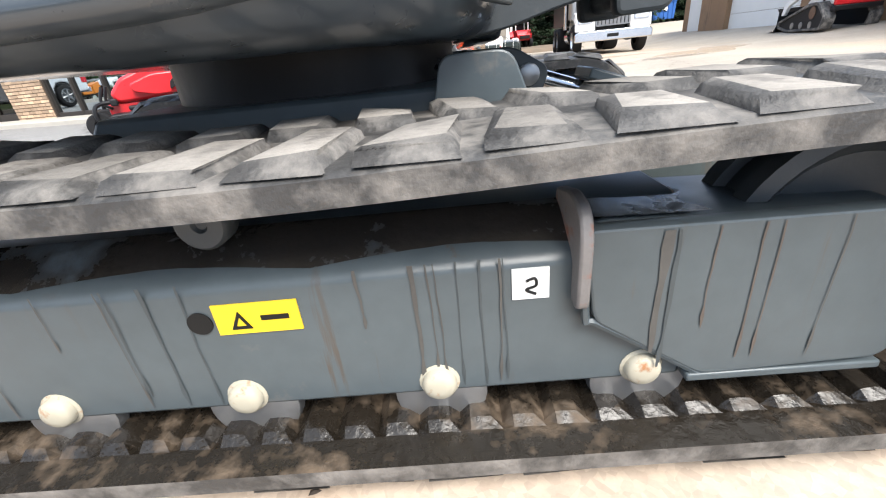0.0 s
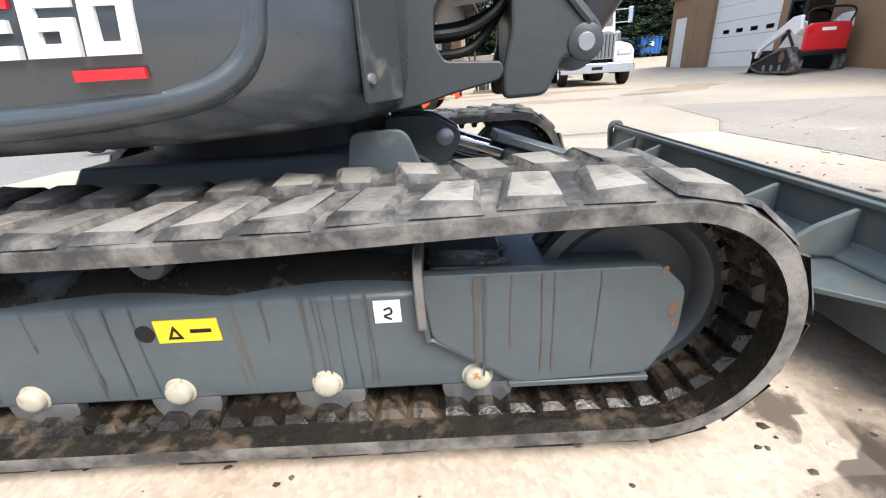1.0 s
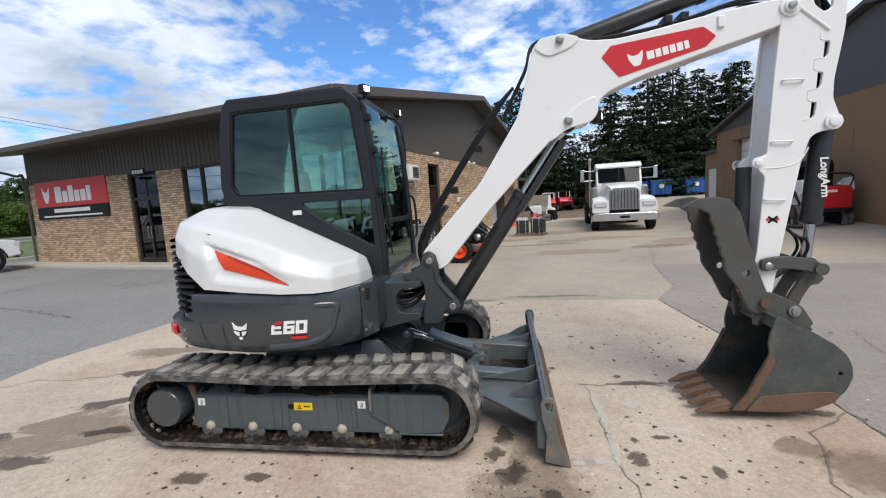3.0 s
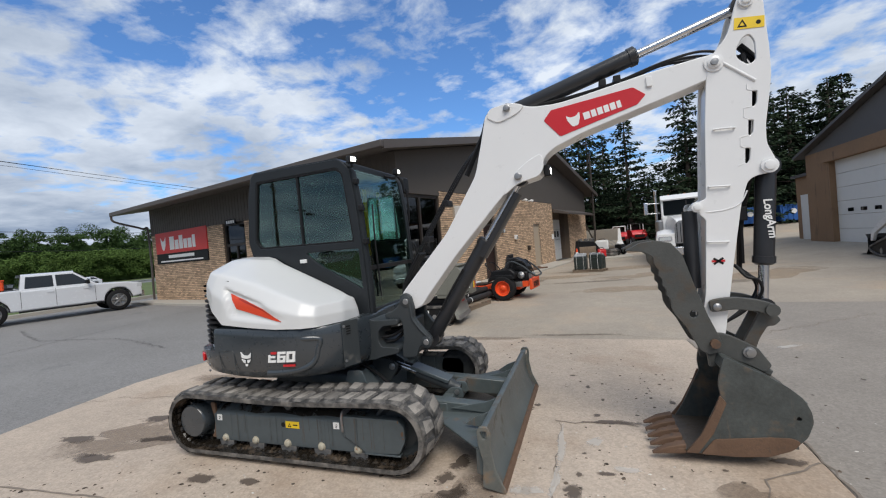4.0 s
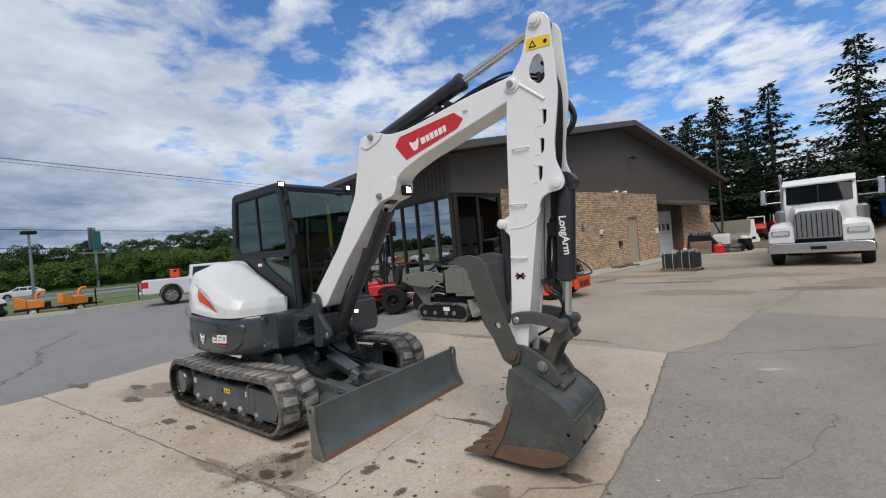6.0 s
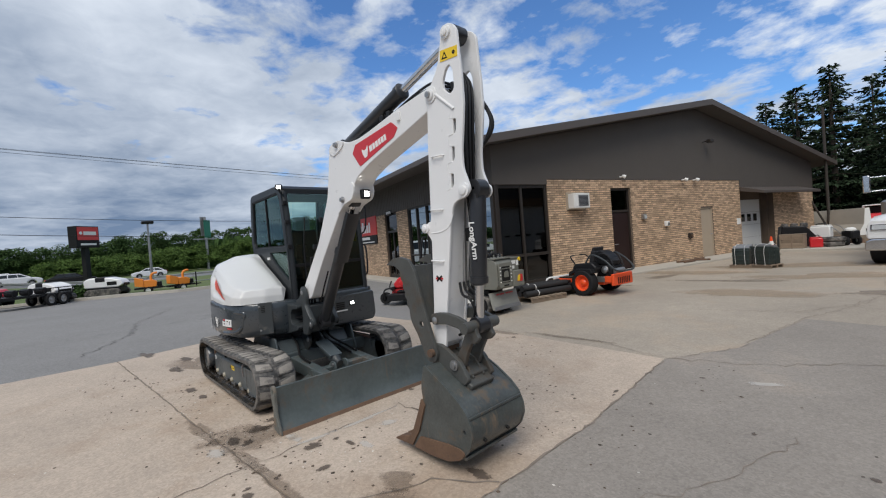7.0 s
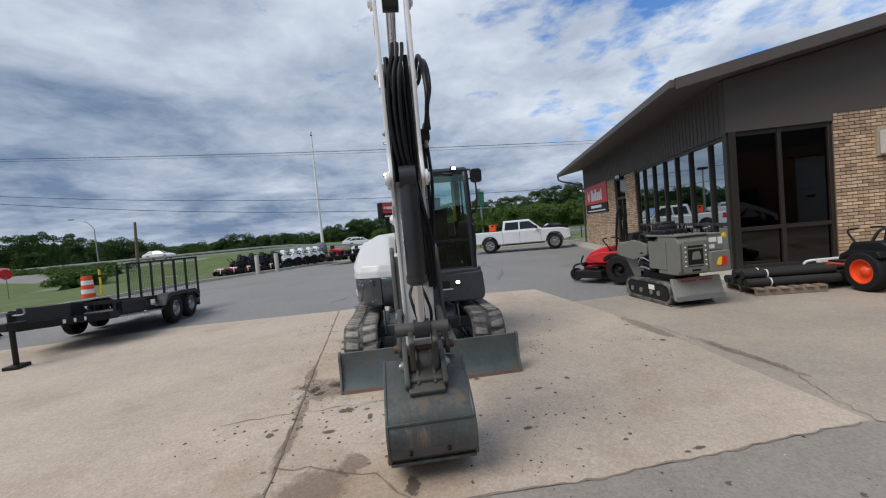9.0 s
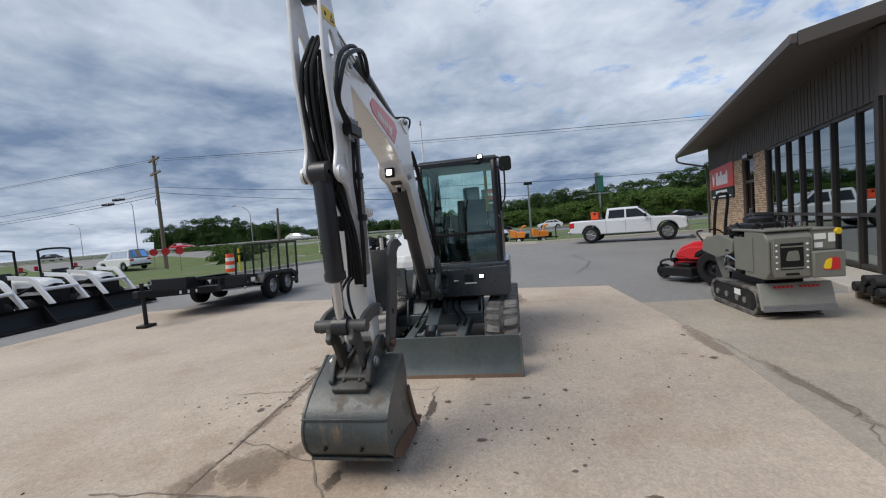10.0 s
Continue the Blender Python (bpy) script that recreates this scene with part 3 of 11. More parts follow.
# old cracks in the asphalt
TAR = mat("tar_crack", (0.135, 0.130, 0.125), 0.9, var=0.3, scale=5, bump=0.05)
for n_, pts in enumerate(([(-5.0, -2.2), (-7.0, -1.2), (-9.2, -0.9), (-12.0, 0.4)], [(-6.0, 2.6), (-8.5, 3.4), (-11.5, 3.2), (-15.0, 4.6)], [(-9.0, -6.5), (-11.5, -4.6), (-13.8, -4.2)], [(-4.6, 4.6), (-6.2, 6.4), (-7.4, 9.0)], [(-13.0, -8.0), (-15.0, -4.0), (-16.5, 0.5), (-17.0, 3.0)], [(-10.0, 1.0), (-10.6, 4.0), (-11.6, 8.5)], [(-5.4, -6.6), (-7.6, -8.2), (-10.4, -8.8)])):
    crack("crack", pts, 0.016, TAR, "dark crack in the asphalt", 60 + n_, 0.08, -0.024)

# crumbs of dried mud and pale chips round the machine
CRUMB = mat("mud_crumb", (0.085, 0.062, 0.045), 0.9, var=0.3, scale=20, bump=0, rand=0.5, island=True)
CHIP = mat("pale_chip", (0.55, 0.52, 0.47), 0.9, var=0.1, scale=20, bump=0, rand=0.25, island=True)


def crumbs(name, count, seed, size, material, label):
    rnd = random.Random(seed)
    s = Shape()
    spots = [(rnd.uniform(-2.2, 4.4), rnd.uniform(-2.4, 2.4), rnd.uniform(0.12, 0.7)) for _ in range(34)] + [(1.5, -1.15, 0.35), (2.2, -0.8, 0.5), (2.9, 0.2, 0.5), (0.2, -1.15, 0.9), (-0.8, -1.2, 0.6), (1.3, -1.35, 0.3)] * 3
    for _ in range(count):
        cx, cy, sp = rnd.choice(spots)
        x, y = rnd.gauss(cx, sp * 0.6), rnd.gauss(cy, sp * 0.6)
        r = size * rnd.choice((0.35, 0.5, 0.7, 1.0, 1.5)) * rnd.uniform(0.7, 1.2)
        a0 = rnd.uniform(0, 6.28)
        ring_ = [(x + r * rnd.uniform(0.6, 1.3) * math.cos(a0 + q * 1.2566), y + r * rnd.uniform(0.5, 1.1) * math.sin(a0 + q * 1.2566), 0.001) for q in range(5)]
        s.add(ring_ + [(x + rnd.uniform(-0.3, 0.3) * r, y + rnd.uniform(-0.3, 0.3) * r, 0.001 + r * rnd.uniform(0.25, 0.6))], [(q, (q + 1) % 5, 5) for q in range(5)])
    return tagged(part(name, s.mesh(name, 0, False), material, None, ""), label, "debris", kind="stuff")


crumbs("mud_crumb", 900, 31, 0.011, CRUMB, "crumbs of dried mud scattered on the concrete")
crumbs("pale_chip", 500, 32, 0.007, CHIP, "pale chips of grit scattered on the concrete")

# ---------- shop building ----------
SIDING = mat("taupe_metal_siding", (0.098, 0.086, 0.076), 0.6, var=0.10, scale=1.2, bump=0.01, spec=0.35)
SOFFIT = mat("soffit_metal", (0.10, 0.088, 0.08), 0.6, var=0.08, bump=0.01)
FASCIA = mat("brown_fascia_metal", (0.085, 0.072, 0.065), 0.5, var=0.12, bump=0.01)
BRONZE = mat("dark_bronze_frame", (0.028, 0.022, 0.018), 0.45, var=0.1, bump=0.005)
BRICK = mat("tan_brick", (0.53, 0.375, 0.25), 0.9, var=0.34, scale=9, bump=0.08, bscale=50, rand=0.34)
BRICKS = mat("tan_brick_field", (0.53, 0.375, 0.25), 0.9, var=0.34, scale=9, bump=0.08, bscale=50, rand=0.34, island=True)
MORTAR = mat("mortar", (0.155, 0.115, 0.085), 0.95, var=0.15, scale=5, bump=0.06)
# dark base colour stands for the missing light in the room behind the glass
INSIDE = mat("dark_unlit_room_tone", (0.07, 0.065, 0.06), 0.8, var=0.2, scale=1, bump=0)
TANDOOR = mat("tan_door_paint", (0.40, 0.33, 0.25), 0.55, var=0.06, bump=0.004)
WHITEDOOR = mat("white_door_paint", (0.70, 0.70, 0.68), 0.5, var=0.05, bump=0.005)
SIGNRED = mat("sign_red", (0.62, 0.045, 0.04), 0.45, var=0.06, bump=0)

SHOP = Matrix.Translation((-2.626, 7.357, 0.0)) @ pose(0, 0, 0, 0, 0, 76.5)
# in the shop's own frame x runs along the gable wall and y along the front wall; outside is y < 0 and x < 0


def shop_part(name, shape, material, label, category="wall", bevel=0.0, kind="structure"):
    ob = part(name, shape, material, None, "", bevel)
    ob.matrix_world = SHOP
    return tagged(ob, label, category, kind=kind)


RISE = 0.1835


def roof_z(x):
    return 4.30 + RISE * (min(x, 21.8 - x) + 1.3)


shop_part("wall_gable", plate([[(0, 3.20), (2.18, 3.20), (2.18, 3.36), (14.10, 3.36), (14.10, 2.95), (20.0, 2.95), (21.8, 2.95), (21.8, roof_z(21.8) - 0.16), (10.9, roof_z(10.9) - 0.16), (0, roof_z(0) - 0.16)]], 0.10, 0.20, 0.002), SIDING, "taupe metal siding of the shop's gable end")
wall_cut = plate([[(2.18, -0.1), (14.10, -0.1), (14.10, 3.36), (2.18, 3.36)], [(5.23, 0.02), (6.32, 0.02), (6.32, 3.06), (5.23, 3.06)], [(10.85, 0.02), (11.78, 0.02), (11.78, 2.18), (10.85, 2.18)]], 0.155, 0.25, 0.001)
brick_wall = shop_part("wall_brick", wall_cut, MORTAR, "tan brick gable wall of the shop")
brick_wall_far = shop_part("wall_brick_far", Shape().box(17.3, 21.8, 0.03, 0.28, -0.1, 2.95), MORTAR, "tan brick wall beside the garage door")
shop_part("wall_recess", Shape().box(14.10, 17.3, 0.55, 0.75, -0.1, 2.95).box(17.2, 17.3, 0.28, 0.55, -0.1, 2.95).box(13.98, 14.10, 0.28, 0.55, -0.1, 2.95), MORTAR, "recessed wall round the garage door")
shop_part("wall_front_brick", Shape().box(0.03, 0.28, 9.13, 15.35, -0.1, 3.25).box(0.03, 0.28, 6.42, 7.63, -0.1, 3.2), MORTAR, "tan brick front wall of the shop")
shop_part("wall_front_siding", Shape().box(0.0, 0.2, 0.2, 15.35, 3.16, roof_z(0) - 0.1), SIDING, "taupe metal siding over the shop windows")
ribs = Shape()
for k in range(74):
    ribs.box(-0.012, 0.004, 0.3 + 0.205 * k, 0.325 + 0.205 * k, 3.17, roof_z(0) - 0.26)
tagged(shop_part("siding_rib", ribs, SIDING, "upright ribs of the front siding", "trim"), kind="stuff")
shop_part("wall_rear", Shape().box(0.28, 21.8, 15.15, 15.35, -0.1, 4.4).box(21.6, 21.8, 0.3, 15.3, -0.1, 4.4), SIDING, "plain rear walls of the shop", "wall")
# floor, partition and ceiling added to close a dark-coloured room behind the glazing
shop_part("floor_inside", Shape().box(0.1, 21.6, 0.1, 15.2, -0.1, 0.02), INSIDE, "floor added behind the shop glass, coloured dark as an unlit room", "floor")
shop_part("partition", Shape().box(7.0, 7.1, 0.3, 15.2, 0, 4.3), INSIDE, "partition wall added behind the shop glass, coloured dark as an unlit room", "wall")
shop_part("ceiling", Shape().box(0.2, 21.6, 0.3, 15.2, 3.22, 3.3), INSIDE, "ceiling added behind the shop glass, coloured dark as an unlit room", "ceiling")
# roof: two slopes with fascia and soffit
for nm, xa, xb in (("roof_slope", -1.3, 10.9), ("roof_slope", 10.9, 23.1)):
    s = Shape()
    za, zb = roof_z(xa), roof_z(xb)
    s.add([(x, y, z + dz) for y in (-0.62, 15.9) for x, z in ((xa, za), (xb, zb)) for dz in (-0.13, 0.03)], [(0, 2, 3, 1), (4, 5, 7, 6), (0, 1, 5, 4), (2, 6, 7, 3), (0, 4, 6, 2), (1, 3, 7, 5)])
    shop_part(nm, s, SOFFIT, "low-pitched metal roof of the shop", "roof")
    f = Shape()
    f.add([(x, y, z + dz) for y in (-0.70, -0.615) for x, z in ((xa, za), (xb, zb)) for dz in (-0.17, 0.06)], [(0, 2, 3, 1), (4, 5, 7, 6), (0, 1, 5, 4), (2, 6, 7, 3), (0, 4, 6, 2), (1, 3, 7, 5)])
    shop_part("fascia", f, FASCIA, "brown metal verge trim", "trim")
shop_part("gutter", Shape().box(-1.42, -1.30, -0.70, 15.9, 4.16, 4.34), FASCIA, "brown metal eaves gutter", "gutter", 0.02)
shop_part("downpipe", Shape().tube([(-1.36, 15.85, 4.16), (-1.25, 15.8, 3.9), (-0.3, 15.5, 3.55), (-0.08, 15.42, 3.3), (-0.08, 15.42, 0.1)], 0.05), FASCIA, "brown downpipe", "downpipe")
shop_part("pavement", Shape().box(-0.9, 0.02, -1.1, 16.0, -0.2, 0.07).box(0.0, 13.8, -1.1, 0.02, -0.2, 0.07), CURB, "low concrete walk along the shop", "pavement", 0.02)
# gable glazing and front glazing
fr = Shape()
for x0, x1 in ((0.0, 0.13), (1.08, 1.16), (2.10, 2.18)):
    fr.box(x0, x1, 0.06, 0.20, 0.05, 3.2)
for z0, z1 in ((0.05, 0.16), (0.93, 1.02), (3.10, 3.2)):
    fr.box(0.13, 2.10, 0.07, 0.19, z0, z1)
shop_part("window_gable_frame", fr, BRONZE, "dark bronze frame of the corner glazing", "window frame", 0.006)
wg = bpy.data.objects["window_gable_frame"]
for x0, x1 in ((0.13, 1.08), (1.16, 2.10)):
    for z0, z1 in ((0.16, 0.93), (1.02, 3.10)):
        part("pane", Shape().box(x0, x1, 0.125, 0.133, z0, z1), SHOPGLASS, wg)
fr = Shape()
mull = [0.0, 0.92, 1.98, 2.86, 3.73, 4.64, 5.55, 6.35]
for y0 in mull:
    w = 0.14 if y0 == 0.0 else 0.065
    fr.box(0.05, 0.19, y0, y0 + w, 0.05, 3.2)
for z0, z1 in ((0.05, 0.16), (1.08, 1.15), (3.08, 3.2)):
    fr.box(0.06, 0.18, 0.1, 6.4, z0, z1)
shop_part("window_front_frame", fr, BRONZE, "dark bronze frame of the shop windows", "window frame", 0.006)
wf = bpy.data.objects["window_front_frame"]
for a, b in zip(mull, mull[1:]):
    for z0, z1 in ((0.16, 1.08), (1.15, 3.08)):
        part("pane", Shape().box(0.115, 0.123, a + 0.05, b + 0.02, z0, z1), SHOPMIRROR, wf)
# ---------- excavator ----------
def excavator():
    ex = thing("excavator", "white and charcoal compact excavator on rubber tracks, parked on concrete", "excavator")

    def add(name, shape, material, label="", bevel=0.0, parent=ex, smooth=40):
        return part(name, shape, material, parent, label, bevel, smooth)

    # --- the two tracks ---
    RF, RR, XF, XR, ZF, ZR = 0.254, 0.254, 0.958, -0.905, 0.293, 0.293

    def loop_point(s, off):
        """Point and outward way of the track's path at length s, off metres outside the belt's outer face."""
        lt = math.hypot(XF - XR, (ZF + RF) - (ZR + RR))
        lb = math.hypot(XF - XR, (ZF - RF) - (ZR - RR))
        af, ar = math.pi * RF, math.pi * RR
        total = lt + lb + af + ar
        s = s % total
        if s < lt:
            t = s / lt
            p = Vector((XR + (XF - XR) * t, 0, (ZR + RR) + ((ZF + RF) - (ZR + RR)) * t))
            p.z -= 0.022 * math.sin(math.pi * t) ** 2
            nrm = Vector((0, 0, 1))
        elif s < lt + af:
            a = math.pi / 2 - (s - lt) / RF
            nrm = Vector((math.cos(a), 0, math.sin(a)))
            p = Vector((XF, 0, ZF)) + nrm * RF
        elif s < lt + af + lb:
            t = (s - lt - af) / lb
            p = Vector((XF + (XR - XF) * t, 0, (ZF - RF) + ((ZR - RR) - (ZF - RF)) * t))
            nrm = Vector((0, 0, -1))
        else:
            a = -math.pi / 2 - (s - lt - af - lb) / RR
            nrm = Vector((math.cos(a), 0, math.sin(a)))
            p = Vector((XR, 0, ZR)) + nrm * RR
        return p + nrm * off, nrm, total

    total = loop_point(0, 0)[2]
    N = 156
    W = 0.2
    lug_rnd = random.Random(77)
    lug_meshes = []
    for flip in (1, -1):
        kinds = []
        for _ in range(5):
            def jit(p, r):
                return p[0] + lug_rnd.uniform(-r, r), (p[1] + lug_rnd.uniform(-r, r)) * flip
            base = [jit(p, 0.004) for p in ((-0.062, -0.196), (0.050, -0.196), (0.066, -0.018), (-0.032, -0.018))]
            mids = [jit(p, 0.006) for p in ((-0.054, -0.184), (0.042, -0.184), (0.060, -0.024), (-0.024, -0.024))]
            tops = [jit(p, 0.009) for p in ((-0.046, -0.172), (0.034, -0.172), (0.052, -0.032), (-0.016, -0.032))]
            hh = [lug_rnd.uniform(0.014, 0.022) for _ in range(4)]
            sh = Shape()
            sh.add([(a, b, 0) for a, b in base] + [(a, b, h * 0.7) for (a, b), h in zip(mids, hh)] + [(a, b, h) for (a, b), h in zip(tops, hh)],
                   [(8, 9, 10, 11)] + [(4 * r + k, 4 * r + (k + 1) % 4, 4 * r + 4 + (k + 1) % 4, 4 * r + 4 + k) for r in (0, 1) for k in range(4)])
            me = sh.mesh("tread_lug", 75, False)
            if flip < 0:
                me.flip_normals()
            me.materials.append(LUG)
            me.materials.append(LUGTOP)
            me.polygons[0].material_index = 1
            kinds.append(me)
        lug_meshes.append(kinds)
    for side in (-1, 1):
        yc = 0.77 * side
        belt = Shape()
        rows = []
        for i in range(N + 1):
            po, nrm, _ = loop_point(total * i / N, 0)
            sect = []
            for yy, off in ((-W, -0.040), (-W, -0.008), (-W + 0.012, 0.0), (W - 0.012, 0.0), (W, -0.008), (W, -0.040)):
                sect.append(tuple(po + nrm * off + Vector((0, yc + yy, 0))))
            rows.append(sect)
        belt.grid(rows)
        tr = add("rubber_track", belt, RUBBER, "black rubber track caked with dry mud")
        inner = Shape()
        rows = []
        for i in range(2 * N + 1):
            po, nrm, _ = loop_point(total * i / (2 * N), -0.040)
            rib = (0.010, -0.006, -0.008, -0.007)[i % 4]
            rows.append([tuple(po + nrm * (o + rib * k) + Vector((0, yc + yy, 0))) for yy, o, k in ((-W, 0.0, 0.0), (-W + 0.055, -0.001, 0.1), (-W + 0.072, -0.004, 1.0), (-0.06, -0.006, 1.0), (0.06, -0.006, 1.0), (W - 0.072, -0.004, 1.0), (W - 0.055, -0.001, 0.1), (W, 0.0, 0.0))])
        inner.grid(rows)
        add("track_inner_face", inner, MUDDY, "wet muddy inner face of the rubber track", parent=tr, smooth=0)
        guides = Shape()
        for i in range(78):
            s = total * (i + 0.5) / 78
            po, nrm, _ = loop_point(s, -0.05)
            tan = Vector((nrm.z, 0, -nrm.x))
            for yy in (-0.062, 0.017):
                m = Matrix(((tan.x, 0, nrm.x, po.x), (0, 1, 0, yc + yy), (tan.z, 0, nrm.z, po.z), (0, 0, 0, 1)))
                guides.add([(-0.022, 0, 0.01), (0.022, 0, 0.01), (0.022, 0.045, 0.01), (-0.022, 0.045, 0.01), (-0.010, 0.008, -0.03), (0.010, 0.008, -0.03), (0.010, 0.037, -0.03), (-0.010, 0.037, -0.03)],
                           [(4, 5, 6, 7), (0, 1, 5, 4), (1, 2, 6, 5), (2, 3, 7, 6), (3, 0, 4, 7)], m)
        tagged(add("guide_lug", guides, MUDDY, parent=tr, smooth=0), kind="stuff")
        count = 39
        for i in range(count):
            for kinds, shift in ((lug_meshes[0], 0.0), (lug_meshes[1], 0.5)):
                me = kinds[(i * 3 + int(shift * 4)) % 5]
                s = total * (i + shift) / count
                po, nrm, _ = loop_point(s, -0.002)
                tan = Vector((nrm.z, 0, -nrm.x))
                ob = new("tread_lug", me)
                ob.parent = tr
                ob.matrix_world = Matrix(((tan.x, 0, nrm.x, po.x), (0, 1, 0, yc), (tan.z, 0, nrm.z, po.z), (0, 0, 0, 1)))
        # frame of the track
        o = -1 if side < 0 else 1
        yf = 0.872 * o
        body = Shape()
        xs0, xs1 = -0.745, 0.70
        sec = [(yf, 0.125), (yf, 0.345), (yf - o * 0.012, 0.360), (0.78 * o, 0.405), (0.66 * o, 0.405), (0.66 * o, 0.125)]
        body.prism([(a, b) for a, b in sec], xs0, xs1, "yz")
        tf = add("track_frame", body, FRAME, "blue-grey steel track frame with rust streaks", bevel=0.006)
        outl = rounded([(0.53, 0.40), (0.985, 0.395), (1.035, 0.345), (1.035, 0.245), (0.985, 0.150), (0.72, 0.140), (0.55, 0.255)], 0.02)
        add("idler_cover", plate([outl], yf - o * -0.006, 0.03), FRAME, parent=tf)
        add("idler_yoke", Shape().prism(rounded([(0.55, 0.16), (0.985, 0.16), (1.02, 0.25), (1.02, 0.34), (0.98, 0.385), (0.55, 0.40)], 0.02), min(yf - o * 0.01, 0.68 * o), max(yf - o * 0.01, 0.68 * o)), FRAME, parent=tf, bevel=0.004)
        add("cover_lip", Shape().box(0.70, 0.99, min(yf + o * 0.022, yf - o * 0.03), max(yf + o * 0.022, yf - o * 0.03), 0.128, 0.142), FRAME, parent=tf, bevel=0.003)
        add("mounting_lug", Shape().prism(rounded([(yf - o * 0.10, 0.40), (yf - o * 0.004, 0.28), (yf + o * 0.030, 0.28), (yf + o * 0.034, 0.395), (yf + o * 0.018, 0.43), (yf - o * 0.03, 0.44), (yf - o * 0.10, 0.425)], 0.018), 0.522, 0.540, "yz"), CHIPPED, "thin grey lifting lug with chipped red edge", parent=tf, bevel=0.004)
        add("weld_bead", Shape().tube([(0.537, yf + o * 0.012, 0.40), (0.54, yf + o * 0.014, 0.262), (0.555, yf + o * 0.014, 0.250), (0.64, yf + o * 0.014, 0.194), (0.722, yf + o * 0.014, 0.138)], 0.006, 6), FRAME, parent=tf)
        slope = Shape()
        sx = [-0.70 + 0.05 * k for k in range(26)]
        slope.grid([[(q, yf - o * (0.014 + 0.02 * abs(math.sin(7 * q + o))), 0.3632 + 0.009 * abs(math.sin(7 * q + o))) for q in sx], [(q, 0.80 * o, 0.3995) for q in sx], [(q, 0.775 * o, 0.4075) for q in sx]])
        add("dirt_film", slope, WETDIRT, "wet dark dirt on the frame's top", parent=tf)
        wet = Shape().grid([[(0.556 + 0.018 * i + 0.012 * math.sin(5.0 * j + i), yf - o * (0.012 + 0.018 * j), 0.4045 - 0.0005 * i) for i in range(9 + 2 * (j % 2))][:9] for j in range(8)])
        add("dirt_film", wet, WETDIRT, "wet dark dirt on the cover's top", parent=tf)
        for px, pz, pr in ((1.018, 0.300, 0.018), (0.990, 0.384, 0.010), (1.022, 0.266, 0.008)):
            add("rust_patch", plate([rounded([(px - pr * 0.5, pz - pr), (px + pr * 0.4, pz - pr * 0.9), (px + pr * 0.55, pz + pr * 0.8), (px - pr * 0.2, pz + pr), (px - pr * 0.7, pz + pr * 0.2)], pr * 0.3)], yf + o * 0.0212, 0.001, 0), RUSTY, "rusty chip in the paint", parent=tf)
        runs = random.Random(9 + side)
        cover_runs = (0.706, 0.762, 0.785, 0.640, 0.652, 0.872)
        for k in range(32):
            rx = cover_runs[k] if k < 6 else runs.uniform(-0.70, 0.50)
            if -0.01 < rx < 0.13 or 0.425 < rx < 0.50 or rx < -0.64:
                continue
            off = 0.0228 if rx > 0.57 else 0.0012
            z1 = 0.362 if rx < 0.56 else 0.392
            z0 = z1 - runs.choice((0.10, 0.16, 0.2, 0.22, 0.225, 0.228))
            if rx > 0.56:
                z0 = max(z0, 0.155 + 0.08 * (rx > 0.96))
            w0 = (0.0013, 0.0017, 0.0013, 0.0060, 0.0030, 0.0010)[k] if k < 6 else runs.choice((0.0008, 0.001, 0.0014, 0.002, 0.0030))
            st_ = Shape()
            rr, wob = [], 0.0
            for q in range(9):
                u = q / 8
                wob += runs.uniform(-0.0015, 0.0015)
                ww = w0 * (1.2 - 0.7 * u) * runs.uniform(0.6, 1.3) + (0.002 if q == 7 else 0)
                zz = z1 + (z0 - z1) * u
                rr.append([(rx + wob - ww, yf + o * (off + 0.00006 * k), zz), (rx + wob + ww, yf + o * (off + 0.00006 * k), zz)])
            st_.grid(rr)
            add("dirt_run", st_, RUNS[2] if k < 3 else RUNS[k % 2], parent=tf, smooth=0)
        add("frame_hole", Shape().cyl((-0.028, yf + o * 0.001, 0.295), (-0.028, yf + o * 0.003, 0.295), 0.019, n=24), INK, "dark drilled hole", parent=tf)
        # weld bead towards the idler cover
        add("top_roller", Shape().lathe((0.01, 0.68 * o, 0.441), (0, o, 0), [(0, 0.0), (0, 0.030), (0.12, 0.030), (0.135, 0.039), (0.168, 0.039), (0.174, 0.034), (0.172, 0.012), (0.166, 0.008), (0.166, 0.0)]), CASTING)
        for bx in (-0.634, -0.318, 0.0, 0.317, 0.637):
            rl = add("track_roller", Shape().lathe((bx, 0.66 * o, 0.118), (0, o, 0), [(0, 0), (0, 0.055), (0.06, 0.055), (0.07, 0.078), (0.15, 0.078), (0.16, 0.06), (0.185, 0.078), (0.206, 0.076), (0.210, 0.068), (0.210, 0)]), STEEL)
            add("roller_bolt", Shape().lathe((bx, yf - o * 0.005, 0.148), (0, o, 0), [(0, 0.033), (0.006, 0.033), (0.008, 0.028), (0.018, 0.027), (0.023, 0.022), (0.025, 0.010), (0.025, 0)], 20), CREAM, "cream-painted bolt head with rust bleeding", parent=rl)
        add("idler_wheel", Shape().lathe((XF - 0.005, 0.68 * o, ZF), (0, o, 0), [(0, 0.0), (0, 0.178), (0.03, 0.178), (0.035, 0.201), (0.065, 0.201), (0.07, 0.186), (0.11, 0.186), (0.115, 0.201), (0.145, 0.201), (0.15, 0.178), (0.145, 0.17), (0.12, 0.15), (0.125, 0.06), (0.15, 0.05), (0.15, 0)], 48), CASTING)
        sp = Shape()
        teeth = []
        for k in range(42):
            a = 2 * math.pi * k / 42
            r = 0.206 if k % 2 else 0.188
            teeth.append((XR + r * math.cos(a), ZR + r * math.sin(a)))
